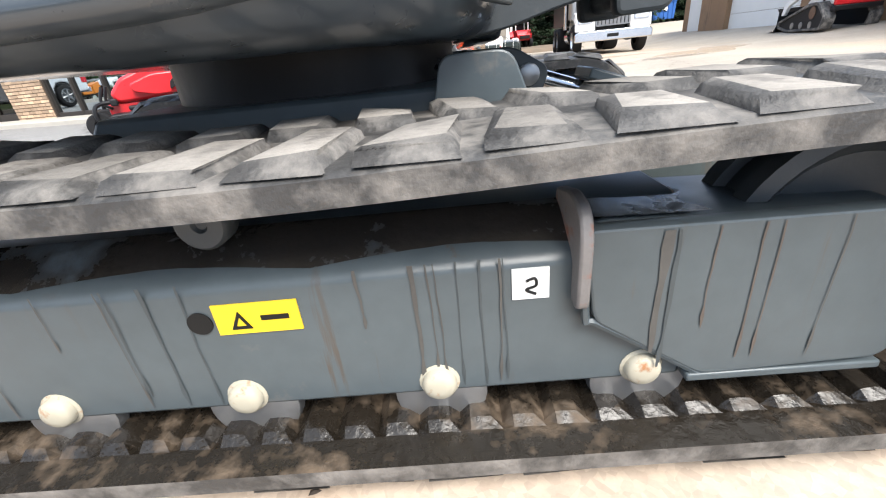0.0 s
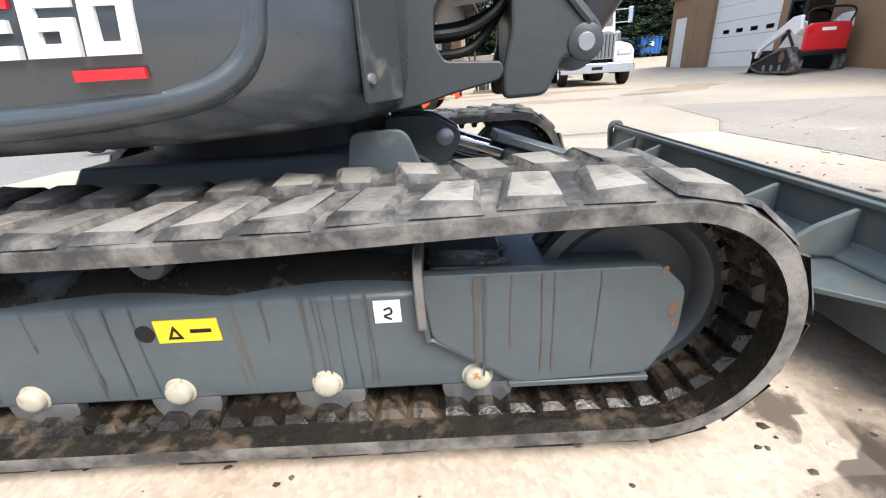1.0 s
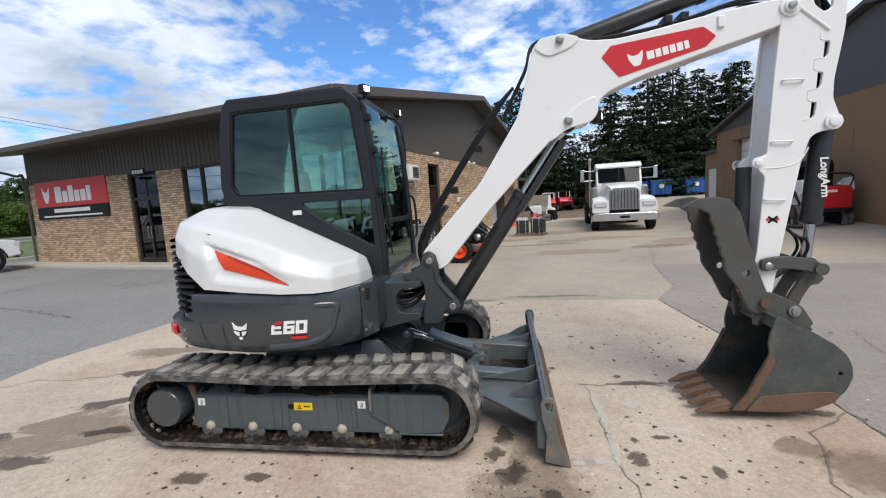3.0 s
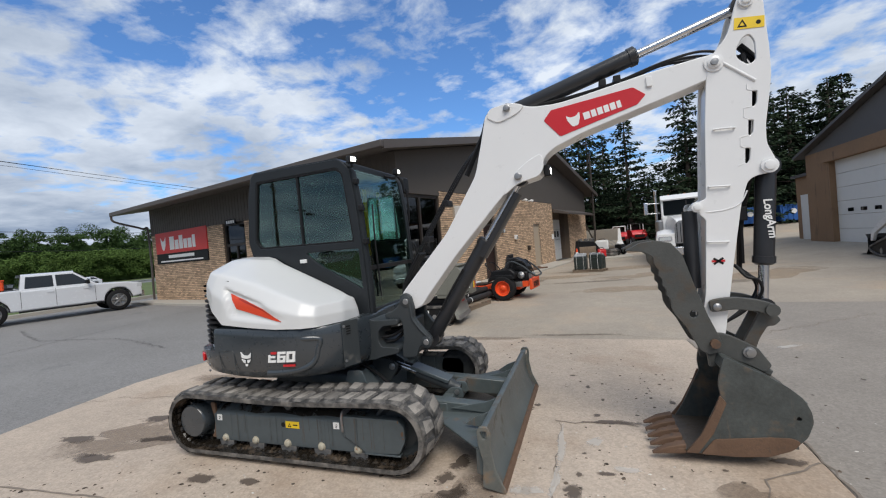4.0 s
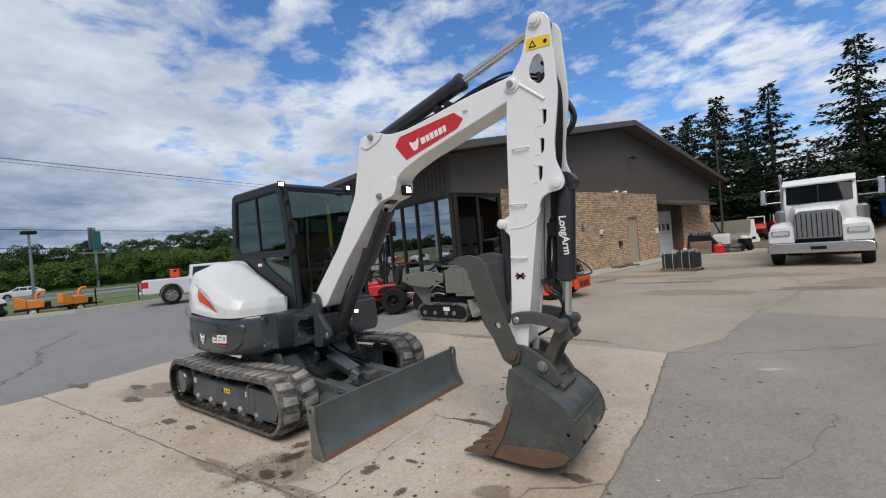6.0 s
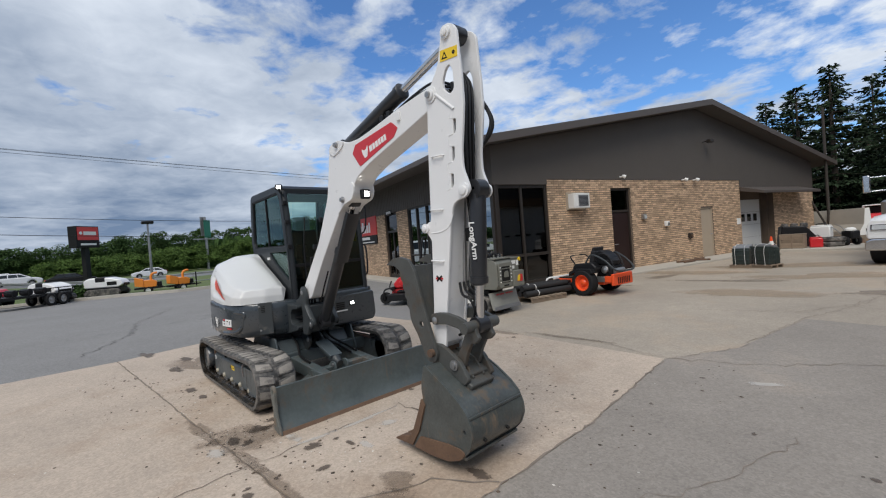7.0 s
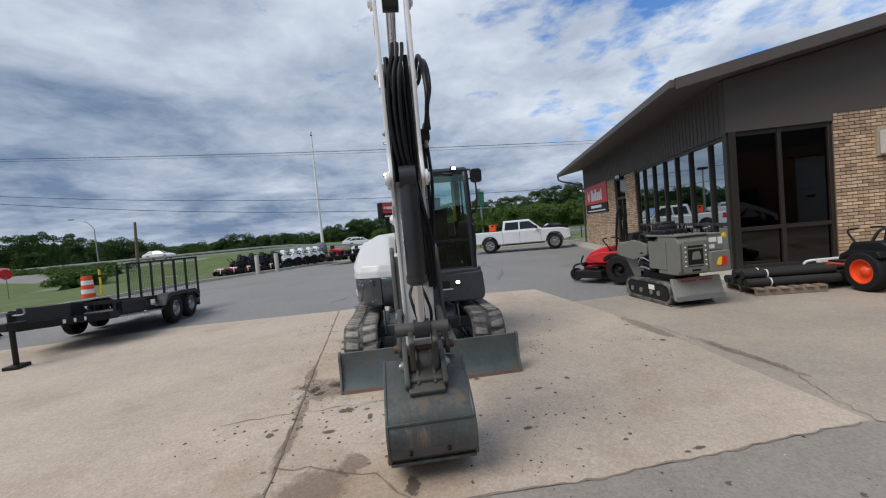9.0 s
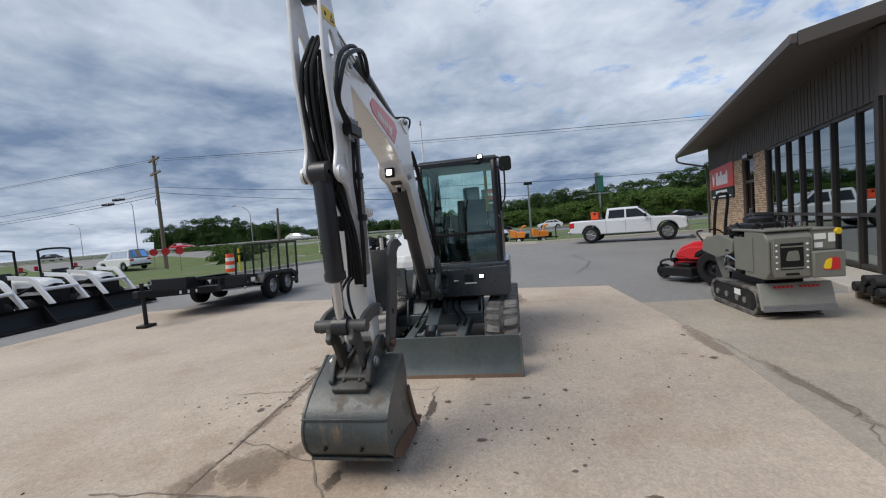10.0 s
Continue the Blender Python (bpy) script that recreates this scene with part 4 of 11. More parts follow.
        sp.prism(teeth, 0.74 * o - 0.02, 0.74 * o + 0.02)
        sp.lathe((XR, 0.68 * o, ZR), (0, o, 0), [(0, 0.14), (0.06, 0.16), (0.10, 0.18), (0.14, 0.16), (0.16, 0.14)])
        spr = add("drive_sprocket", sp, CASTING)
        add("motor_cap", Shape().lathe((XR - 0.03, 0.78 * o, ZR - 0.005), (0, o, 0), [(0, 0.14), (0.13, 0.14), (0.146, 0.128), (0.150, 0.0)], 40), PANEL, parent=spr)
        for k in range(6):
            a = 2 * math.pi * k / 6 + 0.3
            add("hub_bolt", Shape().cyl((XR + 0.165 * math.cos(a), 0.80 * o, ZR + 0.165 * math.sin(a)), (XR + 0.165 * math.cos(a), 0.845 * o, ZR + 0.165 * math.sin(a)), 0.013, n=6), STEEL, parent=spr)
        add("sprocket_guard", plate([rounded([(-0.78, 0.44), (-0.73, 0.44), (-0.72, 0.14), (-0.79, 0.14), (-0.755, 0.2), (-0.745, 0.3)], 0.02)], 0.86 * o, 0.02), RUSTY, parent=tf)
        if side < 0:
            add("warning_sticker", Shape().box(-0.004, 0.124, yf - 0.0025, yf + 0.001, 0.272, 0.324), YELLOW, "yellow warning sticker with black pictogram", parent=tf)
            add("sticker_mark", plate([[(0.018, 0.281), (0.050, 0.281), (0.034, 0.312)], [(0.026, 0.286), (0.042, 0.286), (0.034, 0.302)]], yf - 0.0035, 0.0012, 0.0002), INK, parent=tf)
            add("sticker_mark", Shape().box(0.066, 0.108, yf - 0.004, yf - 0.002, 0.294, 0.302), INK, parent=tf)
            for sx in (-0.71, 0.437):
                add("white_sticker", Shape().box(sx, sx + 0.053, yf - 0.0025, yf + 0.001, 0.292, 0.342), PAPER, "small white sticker with a hook pictogram", parent=tf)
                add("sticker_mark", Shape().tube([(sx + 0.02, yf - 0.003, 0.322), (sx + 0.032, yf - 0.003, 0.326), (sx + 0.034, yf - 0.003, 0.314), (sx + 0.02, yf - 0.003, 0.308), (sx + 0.034, yf - 0.003, 0.300)], 0.0022, 6), INK, parent=tf)

    # --- centre frame, slew ring, blade ---
    car = Shape()
    car.box(-0.55, 0.55, -0.66, 0.66, 0.27, 0.42)
    car.prism([(-0.5, 0.42), (0.5, 0.42), (0.40, 0.56), (-0.40, 0.56)], -0.45, 0.45)
    add("carbody", car, FRAME, bevel=0.01)
    add("slew_ring", Shape().cyl((0.0, 0, 0.55), (0.0, 0, 0.67), 0.40, n=48), BLACK)
    for s in (-1, 1):
        add("axle_gusset", plate([rounded([(0.30, 0.30), (0.62, 0.30), (0.50, 0.62), (0.36, 0.62)], 0.03)], 0.50 * s, 0.02), FRAME)
        arm = Shape()
        arm.prism([(0.45, 0.24), (1.62, 0.16), (1.62, 0.30), (0.45, 0.38)], 0.30 * s - 0.055, 0.30 * s + 0.055)
        add("blade_arm", arm, BLADE, bevel=0.01)
        add("blade_gusset", plate([[(1.06, 0.24), (1.60, 0.235), (1.655, 0.035), (1.60, 0.03)]], 0.36 * s, 0.014), BLADE)
        add("blade_brace", Shape().prism([(0.98, 0.355 * s), (1.63, 0.355 * s), (1.63, 0.88 * s), (1.54, 0.88 * s)], 0.235, 0.250, "xy"), BLADE, bevel=0.003)
        for yy in (0.36, 0.62):
            add("blade_rib", plate([rounded([(1.20 if yy < 0.5 else 1.40, 0.28), (1.60, 0.25), (1.60, 0.385), (1.50, 0.345)], 0.015)], yy * s, 0.014), BLADE)
    mould = Shape()
    prof = [(1.735, 0.0), (1.690, 0.055), (1.655, 0.14), (1.636, 0.23), (1.632, 0.32), (1.645, 0.405)]
    back = [(a - 0.022, b + (0.004 if i else 0.0)) for i, (a, b) in enumerate(prof)]
    mould.prism(prof + back[::-1], -0.945, 0.965)
    bl = add("blade", mould, BLADE, "worn grey-green dozer blade with scraped steel and rust")
    add("cutting_edge", Shape().prism([(1.752, -0.001), (1.728, -0.001), (1.712, 0.026), (1.732, 0.031)], -0.95, 0.97), RUSTY, "rusty cutting edge", parent=bl, bevel=0.003)
    for s, y0 in ((-1, -0.957), (1, 0.977)):
        o1 = rounded([(1.755, 0.0), (1.60, 0.03), (1.615, 0.20), (1.590, 0.30), (1.585, 0.395), (1.605, 0.425), (1.66, 0.425), (1.678, 0.38), (1.668, 0.28), (1.690, 0.14)], 0.018)
        h1 = rounded([(1.607, 0.395), (1.655, 0.395), (1.645, 0.345), (1.620, 0.345)], 0.012)
        add("blade_end_plate", plate([o1, h1], y0, 0.024), BLADEEND, "worn rusty end plate with a lifting hole", parent=bl)
    add("blade_top_rail", Shape().box(1.60, 1.640, -0.94, 0.96, 0.385, 0.402), BLADE, parent=bl, bevel=0.004)
    add("blade_stiffener", Shape().prism([(1.56, 0.10), (1.645, 0.08), (1.625, 0.30), (1.565, 0.26)], -0.94, 0.96), BLADE, parent=bl, bevel=0.006)
    add("blade_crossbar", Shape().box(1.08, 1.18, -0.36, 0.36, 0.20, 0.32), BLADE, bevel=0.012)
    a, b = Vector((0.60, -0.06, 0.545)), Vector((1.20, -0.06, 0.335))
    w = (b - a).normalized()
    bc = add("blade_cylinder", Shape().lathe(a + w * 0.22, w, [(0, 0.0), (0, 0.052), (0.02, 0.058), (0.34, 0.058), (0.36, 0.045), (0.42, 0.04), (0.42, 0)]), CASTING, "dark grey hydraulic blade cylinder")
    add("cylinder_rod", Shape().cyl(a, a + w * 0.24, 0.026), CHROME, "chrome rod", parent=bc)
    add("cylinder_guard", Shape().prism([(0.78, 0.548), (1.13, 0.425), (1.12, 0.395), (0.77, 0.518)], -0.135, 0.015), FRAME, "grey guard plate", parent=bc, bevel=0.006)
    for yy in (-0.135, 0.015):
        add("cylinder_bracket", plate([rounded([(0.40, 0.40), (0.40, 0.62), (0.56, 0.62), (0.66, 0.56), (0.64, 0.50), (0.55, 0.40)], 0.03)], yy, 0.025), CASTING, parent=bc)
        add("blade_bracket", plate([rounded([(1.05, 0.28), (1.14, 0.37), (1.24, 0.37), (1.26, 0.28)], 0.03)], yy, 0.02), BLADE, parent=bl)
    add("pivot_pin", Shape().lathe((0.600, -0.135, 0.546), (0, -1, 0), [(0, 0.03), (0.018, 0.03), (0.022, 0.024), (0.022, 0)], 24), STEEL, parent=bc)
    add("pivot_pin", Shape().lathe((1.20, -0.145, 0.335), (0, -1, 0), [(0, 0.022), (0.012, 0.022), (0.015, 0)], 20), STEEL, parent=bc)
    for k, (y0, y1) in enumerate(((-0.25, -0.3), (0.12, 0.22), (0.2, 0.3))):
        add("undercarriage_hose", Shape().tube([(0.35, y0, 0.60), (0.52, y0, 0.50), (0.70, y1, 0.40), (0.95, y1, 0.36)], 0.014), BLACK)

    # --- upper body ---
    half = [(0.52, -0.30), (0.49, -0.50), (0.43, -0.64), (0.30, -0.78), (0.14, -0.865), (-0.05, -0.895), (-0.30, -0.905), (-0.55, -0.90), (-0.645, -0.892), (-0.69, -0.884), (-0.775, -0.862), (-0.85, -0.818), (-0.91, -0.775), (-0.96, -0.71), (-1.00, -0.64), (-1.025, -0.55), (-1.04, -0.45), (-1.055, -0.25), (-1.06, 0.0)]
    left = [(-1.055, 0.25), (-1.04, 0.45), (-1.00, 0.64), (-0.91, 0.775), (-0.775, 0.862), (-0.55, 0.90), (-0.30, 0.905), (0.0, 0.905), (0.30, 0.905), (0.46, 0.88), (0.52, 0.80), (0.53, 0.40), (0.525, 0.0)]
    plan = half + left

    def level(z, k, rise=0.0, notch=0.0):
        """The body's outline drawn in by k, its back raised, the grille's corner set back by notch, the top edge falling to the front."""
        out = []
        for x, y in plan:
            d = math.hypot(x, y) or 1
            q = k + (notch if x < -0.68 and y < -0.5 else 0.0)
            drop = 0.026 * min(1.0, max(0.0, (x + 0.5) / 0.8)) if z > 0.95 and y < 0 else 0.0
            out.append((x * (1 - q / d), y * (1 - q / d), z - drop + rise * max(0.0, -x - 0.45)))
        return out

    low = Shape()
    rows = [level(0.645, 0.16, 0.14), level(0.650, 0.08, 0.14), level(0.675, 0.035, 0.10), level(0.74, 0.010, 0.05), level(0.86, 0.0), level(0.886, 0.0), level(0.892, 0.0, 0.0, 0.075), level(1.00, 0.0, 0.0, 0.075), level(1.055, 0.004, 0.0, 0.075), level(1.07, 0.014, 0.0, 0.075), level(1.072, 0.05, 0.0, 0.075)]
    low.grid(rows, True)
    n = len(plan)
    low.f += [tuple(range(n - 1, -1, -1)), tuple(range((len(rows) - 1) * n, len(rows) * n))]
    lp = add("lower_body_panel", low, PANEL, "charcoal painted lower body panels", smooth=50)
    # recessed styling line and service flap
    def on_side(q):
        pts = sorted(half)
        for (xa, ya), (xb, yb) in zip(pts, pts[1:]):
            if xa <= q <= xb:
                return ya + (yb - ya) * (q - xa) / (xb - xa)
        return -0.9
    seam = [(-0.60, 0.885), (-0.52, 0.887), (-0.44, 0.885), (-0.43, 0.79), (-0.415, 0.70)]
    add("flap_seam", Shape().tube([(q, on_side(q) - 0.001, z) for q, z in seam], 0.003, 6), CASTING, parent=lp)
    add("flap_seam", Shape().tube([(q, on_side(q) - 0.001, z) for q, z in ((-0.60, 0.885), (-0.585, 0.79), (-0.565, 0.71))], 0.003, 6), CASTING, parent=lp)
    groove = [(-0.12, 0.705), (0.06, 0.715), (0.20, 0.74), (0.265, 0.80), (0.285, 0.88), (0.30, 0.93), (0.285, 0.955), (0.20, 0.965), (0.05, 0.968)]
    add("styling_ridge", Shape().tube([(q, on_side(q) + 0.0245, z) for q, z in groove], 0.028, 14), PANEL, parent=lp)
    # charcoal panel at the right front corner with vents and bolts
    m = pose(0.455, -0.595, 0.86, 0, 0, 66)
    add("corner_panel", Shape().box(-0.055, 0.10, -0.010, 0.004, -0.17, 0.20, m), CASTING, parent=lp, bevel=0.004)
    for k in range(4):
        add("vent_slot", Shape().box(-0.02, 0.02, -0.013, -0.006, 0.09 + 0.02 * k, 0.10 + 0.02 * k, m), INK, parent=lp)
    for zz in (-0.12, 0.16):
        add("panel_bolt", Shape().lathe(m @ Vector((-0.04, -0.010, zz)), (m.to_3x3() @ Vector((0, -1, 0))), [(0, 0.012), (0.008, 0.011), (0.010, 0)], 12), STEEL, parent=lp)
    add("tail_light", Shape().box(-0.05, 0.05, -0.012, 0.012, -0.036, 0.036, pose(-0.885, -0.797, 0.815, 0, 0, -37)), REDLENS, "red tail light", parent=lp, bevel=0.01)
    for zz in (0.715, 0.765, 0.825):
        add("panel_bolt", Shape().lathe((-0.735, -0.874, zz), (-0.2, -1, 0), [(0, 0.011), (0.007, 0.010), (0.009, 0)], 12), STEEL, parent=lp)
    rim_line = [(-0.48, -0.902), (-0.55, -0.90), (-0.67, -0.888), (-0.775, -0.862), (-0.845, -0.82), (-0.91, -0.775), (-0.96, -0.705), (-1.00, -0.64), (-1.04, -0.45), (-1.055, -0.25), (-1.06, 0.0), (-1.05, 0.3)]
    for k in range(12):
        zz = 0.925 + 0.044 * k
        edge = -0.56 - max(0.0, zz - 1.09) * 1.05 if zz > 1.07 else -0.66 - (1.07 - zz) * 0.25
        pts = [p for p in rim_line if p[0] < edge and (zz > 1.07 or p[1] < -0.55)]
        f0 = 0.938
        sl = Shape().grid([[(x * f, y * f, zz + dz) for x, y in pts] for f, dz in ((f0, 0.0), (f0 + 0.026, 0.004), (f0 + 0.026, 0.022), (f0 - 0.01, 0.032))])
        add("rear_grille_slat", sl, BLACK, parent=lp)
    add("grille_backing", Shape().grid([[(x * 0.915, y * 0.915, z) for x, y in rim_line[1:]] for z in (1.04, 1.46)]), INK, parent=lp)
    add("grille_backing", Shape().grid([[(x * 0.928, y * 0.928, z) for x, y in rim_line[2:8]] for z in (0.895, 1.08)]), INK, parent=lp)
    # white engine cover: lower edge, side, crease, ridge and cab side at each station
    st = [((-0.99, -0.10, 1.42), (-0.995, -0.10, 1.48), (-0.98, -0.10, 1.56), (-0.86, -0.10, 1.648), (-0.80, -0.10, 1.655)),
          ((-0.98, -0.42, 1.42), (-0.978, -0.42, 1.48), (-0.955, -0.42, 1.555), (-0.83, -0.36, 1.642), (-0.70, -0.10, 1.65)),
          ((-0.905, -0.66, 1.40), (-0.90, -0.66, 1.47), (-0.868, -0.645, 1.548), (-0.76, -0.50, 1.635), (-0.62, -0.12, 1.64)),
          ((-0.81, -0.785, 1.34), (-0.81, -0.775, 1.44), (-0.79, -0.738, 1.538), (-0.66, -0.53, 1.632), (-0.55, -0.27, 1.63)),
          ((-0.67, -0.868, 1.21), (-0.67, -0.858, 1.37), (-0.65, -0.79, 1.520), (-0.55, -0.49, 1.626), (-0.48, -0.27, 1.61)),
          ((-0.53, -0.908, 1.105), (-0.52, -0.895, 1.31), (-0.50, -0.805, 1.490), (-0.41, -0.385, 1.612), (-0.40, -0.27, 1.56)),
          ((-0.25, -0.912, 1.078), (-0.25, -0.903, 1.27), (-0.25, -0.815, 1.420), (-0.22, -0.38, 1.527), (-0.22, -0.27, 1.46)),
          ((0.0, -0.906, 1.060), (0.0, -0.90, 1.21), (0.0, -0.82, 1.328), (0.0, -0.37, 1.42), (0.0, -0.27, 1.36)),
          ((0.20, -0.862, 1.052), (0.20, -0.86, 1.15), (0.20, -0.80, 1.248), (0.20, -0.355, 1.318), (0.20, -0.27, 1.26)),
          ((0.30, -0.795, 1.050), (0.30, -0.792, 1.13), (0.295, -0.74, 1.212), (0.27, -0.35, 1.282), (0.27, -0.27, 1.22)),
          ((0.405, -0.56, 1.050), (0.402, -0.55, 1.13), (0.375, -0.52, 1.215), (0.34, -0.37, 1.245), (0.34, -0.27, 1.19)),
          ((0.42, -0.33, 1.050), (0.41, -0.33, 1.12), (0.38, -0.325, 1.20), (0.355, -0.32, 1.22), (0.35, -0.27, 1.18))]
    net = []
    for i in range(len(st) - 1):
        for a in range(9):
            t = a / 9
            net.append([Vector(p).lerp(Vector(q), t) for p, q in zip(st[i], st[i + 1])])
    net.append([Vector(p) for p in st[-1]])
    fine_net = []
    for col in net:
        row = []
        for (p, q), cnt in zip(zip(col, col[1:]), (11, 11, 10, 4)):
            row += [p.lerp(q, a / cnt) for a in range(cnt)]
        fine_net.append(row + [col[-1]])
    H = np.array([[tuple(v) for v in row] for row in fine_net])
    for _ in range(3):
        # moulded edges: ease the creases
        H[1:-1, 1:-1] = H[1:-1, 1:-1] * 0.5 + (H[:-2, 1:-1] + H[2:, 1:-1] + H[1:-1, :-2] + H[1:-1, 2:]) * 0.125
    # sunk field round the decal
    field = [(-0.555, 1.420), (-0.14, 1.285), (0.11, 1.135), (0.04, 1.092), (-0.435, 1.155)]
    for i in range(H.shape[0]):
        for j in range(24):
            x, y, z = H[i, j]
            if y < -0.6 and -0.62 < x < 0.15:
                d = 1.0
                for (xa, za), (xb, zb) in zip(field, field[1:] + field[:1]):
                    d = min(d, -((xb - xa) * (z - za) - (zb - za) * (x - xa)) / math.hypot(xb - xa, zb - za))
                H[i, j, 1] += 0.034 * smoothstep(0.0, 0.030, d) * min(1.0, max(0.12, (0.12 - x) / 0.42))
    hood = Shape().grid([[tuple(p) for p in row] for row in H])
    n_v = H.shape[1]
    hood.f += [tuple(range(n_v - 1, -1, -1)), tuple(range((H.shape[0] - 1) * n_v, H.shape[0] * n_v))]
    hd = add("engine_cover", hood, COVERWHITE, "glossy white moulded engine cover with a sunk decal field", smooth=55)
    flat = H[:, :24].reshape(-1, 3)

    def side_y(x, z):
        """Face of the cover's side."""
        d = (flat[:, 0] - x) ** 2 + (flat[:, 2] - z) ** 2
        near = np.argsort(d)[:5]
        w = 1.0 / (d[near] + 1e-5)
        return float((flat[near, 1] * w).sum() / w.sum())
    def follow(me, line, lift):
        """Lays a thin upright plate on the body's curved side."""
        pts = sorted(line)
        for v in me.vertices:
            q = v.co.x
            for (xa, ya), (xb, yb) in zip(pts, pts[1:]):
                if xa <= q <= xb:
                    v.co.y += ya + (yb - ya) * (q - xa) / (xb - xa) - lift
                    break
        return me
    body_line = [p for p in half]
    top_e = [(-0.47, 1.355), (-0.39, 1.325), (-0.30, 1.295), (-0.21, 1.26), (-0.115, 1.222), (-0.03, 1.172), (0.06, 1.118)]
    bot_e = [(-0.462, 1.338), (-0.43, 1.285), (-0.395, 1.228), (-0.28, 1.20), (-0.16, 1.17), (-0.05, 1.143), (0.055, 1.115)]
    def finer(e):
        return [(p + (r - p) * t / 4, q + (w - q) * t / 4) for (p, q), (r, w) in zip(e, e[1:]) for t in range(4)] + [e[-1]]
    top_e, bot_e = finer(top_e), finer(bot_e)
    mid_e = [((p + r) / 2, (q + w_) / 2) for (p, q), (r, w_) in zip(top_e, bot_e)]
    add("cover_decal", Shape().grid([[(p, side_y(p, q) - 0.005, q) for p, q in e] for e in (top_e, [((p * 3 + r) / 4, (q * 3 + w_) / 4) for (p, q), (r, w_) in zip(top_e, bot_e)], mid_e, [((p + r * 3) / 4, (q + w_ * 3) / 4) for (p, q), (r, w_) in zip(top_e, bot_e)], bot_e)]), ORANGE, "orange-red blade-shaped decal", parent=hd)
    add("decal_shade", Shape().grid([[(p, side_y(p, q) - 0.0068, q) for p, q in e] for e in ([(p, q - 0.004) for p, q in top_e[5:]], [(p * 0.8 + r * 0.2, q * 0.8 + w_ * 0.2) for (p, q), (r, w_) in zip(top_e[5:], bot_e[5:])])]), DARKRED, "dark red band along the decal's top", parent=hd)
    # marks on the panel
    def glyph(x, rects):
        sh = 0.14
        g = Shape()
        for u0, u1, v0, v1 in [[0.84 * q for q in r_] for r_ in rects]:
            g.prism([(x + u0 + sh * v0, 0.797 + v0), (x + u1 + sh * v0, 0.797 + v0), (x + u1 + sh * v1, 0.797 + v1), (x + u0 + sh * v1, 0.797 + v1)], -0.004, 0.006)
        return g
    E_ = [(0, 0.022, 0, 0.072), (0, 0.082, 0, 0.022), (0.022, 0.074, 0.042, 0.062)]
    SIX = [(0, 0.024, 0, 0.10), (0.024, 0.082, 0.078, 0.10), (0.024, 0.082, 0, 0.022), (0.058, 0.082, 0.022, 0.062), (0.024, 0.058, 0.042, 0.062)]
    ZERO = [(0, 0.024, 0, 0.10), (0.060, 0.084, 0, 0.10), (0.024, 0.060, 0.078, 0.10), (0.024, 0.060, 0, 0.022)]
    for x, rects in ((-0.095, E_), (-0.015, SIX), (0.063, ZERO)):
        add("model_digit", follow(glyph(x, rects).mesh("d"), body_line, 0.002), PAPER, "white raised character", parent=lp)
    add("number_stripe", follow(glyph(-0.095, [(0.026, 0.082, 0.078, 0.10)]).mesh("d"), body_line, 0.002), RED, parent=lp)
    add("small_print", follow(Shape().box(0.035, 0.135, -0.004, 0.004, 0.762, 0.778).mesh("d"), body_line, 0.002), RED, "line of small red print", parent=lp)
    for q in ([(-0.375, 0.90), (-0.335, 0.862), (-0.29, 0.862), (-0.252, 0.895), (-0.262, 0.835), (-0.312, 0.825), (-0.365, 0.835)], [(-0.37, 0.822), (-0.322, 0.812), (-0.325, 0.775), (-0.35, 0.79)], [(-0.26, 0.822), (-0.304, 0.812), (-0.30, 0.775), (-0.275, 0.79)], [(-0.328, 0.768), (-0.298, 0.768), (-0.303, 0.745), (-0.323, 0.745)]):
        add("panel_emblem", plate([[(-0.30 + (a + 0.31) * 0.86, 0.828 + (b - 0.825) * 0.74) for a, b in q]], -0.910, 0.006, 0.001), PAPER, "white angular emblem", parent=lp)

    # --- cab ---
    YR, YL = -0.225, 0.80
    cab = add("cab", Shape().box(-0.86, 0.36, YR, YL, 1.0, 1.05), PANEL, "charcoal cab with tinted windows")
    floor_ = Shape().box(-0.80, 0.50, YR + 0.01, YL + 0.08, 0.66, 1.0)
    add("cab_base", floor_, PANEL, parent=cab, bevel=0.02)
    # side frames: rim and window openings
    rim = rounded([(-0.54, 1.02), (-0.72, 1.45), (-0.808, 1.785), (-0.803, 1.88), (-0.765, 2.235), (-0.722, 2.42), (-0.68, 2.457), (0.266, 2.465), (0.312, 2.442), (0.391, 2.364), (0.431, 2.045), (0.460, 1.613), (0.479, 1.21), (0.480, 1.02)], 0.033)
    win = rounded([(-0.724, 1.795), (-0.658, 2.364), (0.264, 2.383), (0.321, 2.326), (0.383, 1.704), (-0.680, 1.714)], 0.03)
    low_win = rounded([(-0.143, 1.637), (0.417, 1.642), (0.426, 1.272), (0.326, 1.331), (0.039, 1.487), (-0.095, 1.583)], 0.02)
    seal = [(-0.17 + (a + 0.17) * 0.972, 2.04 + (b - 2.04) * 0.955) for a, b in win]
    for yy, extra in ((YR, [low_win]), (YL, [])):
        add("cab_side_frame", plate([rim, win] + extra, yy, 0.05, 0.008), CABFRAME, parent=cab)
        add("side_window", plate([win], yy, 0.006, 0.001), CABGLASS, "tinted sliding side window", parent=cab)
        add("window_divider", Shape().prism([(-0.184, 1.709), (-0.162, 1.709), (-0.173, 2.378), (-0.194, 2.378)], yy - 0.016, yy + 0.016), BLACK, parent=cab)
        add("window_seal", plate([win, seal], yy, 0.040, 0.004), BLACK, "black rubber window seal", parent=cab)
        if extra:
            add("lower_window", plate([low_win], yy, 0.006, 0.001), CABGLASS, parent=cab)
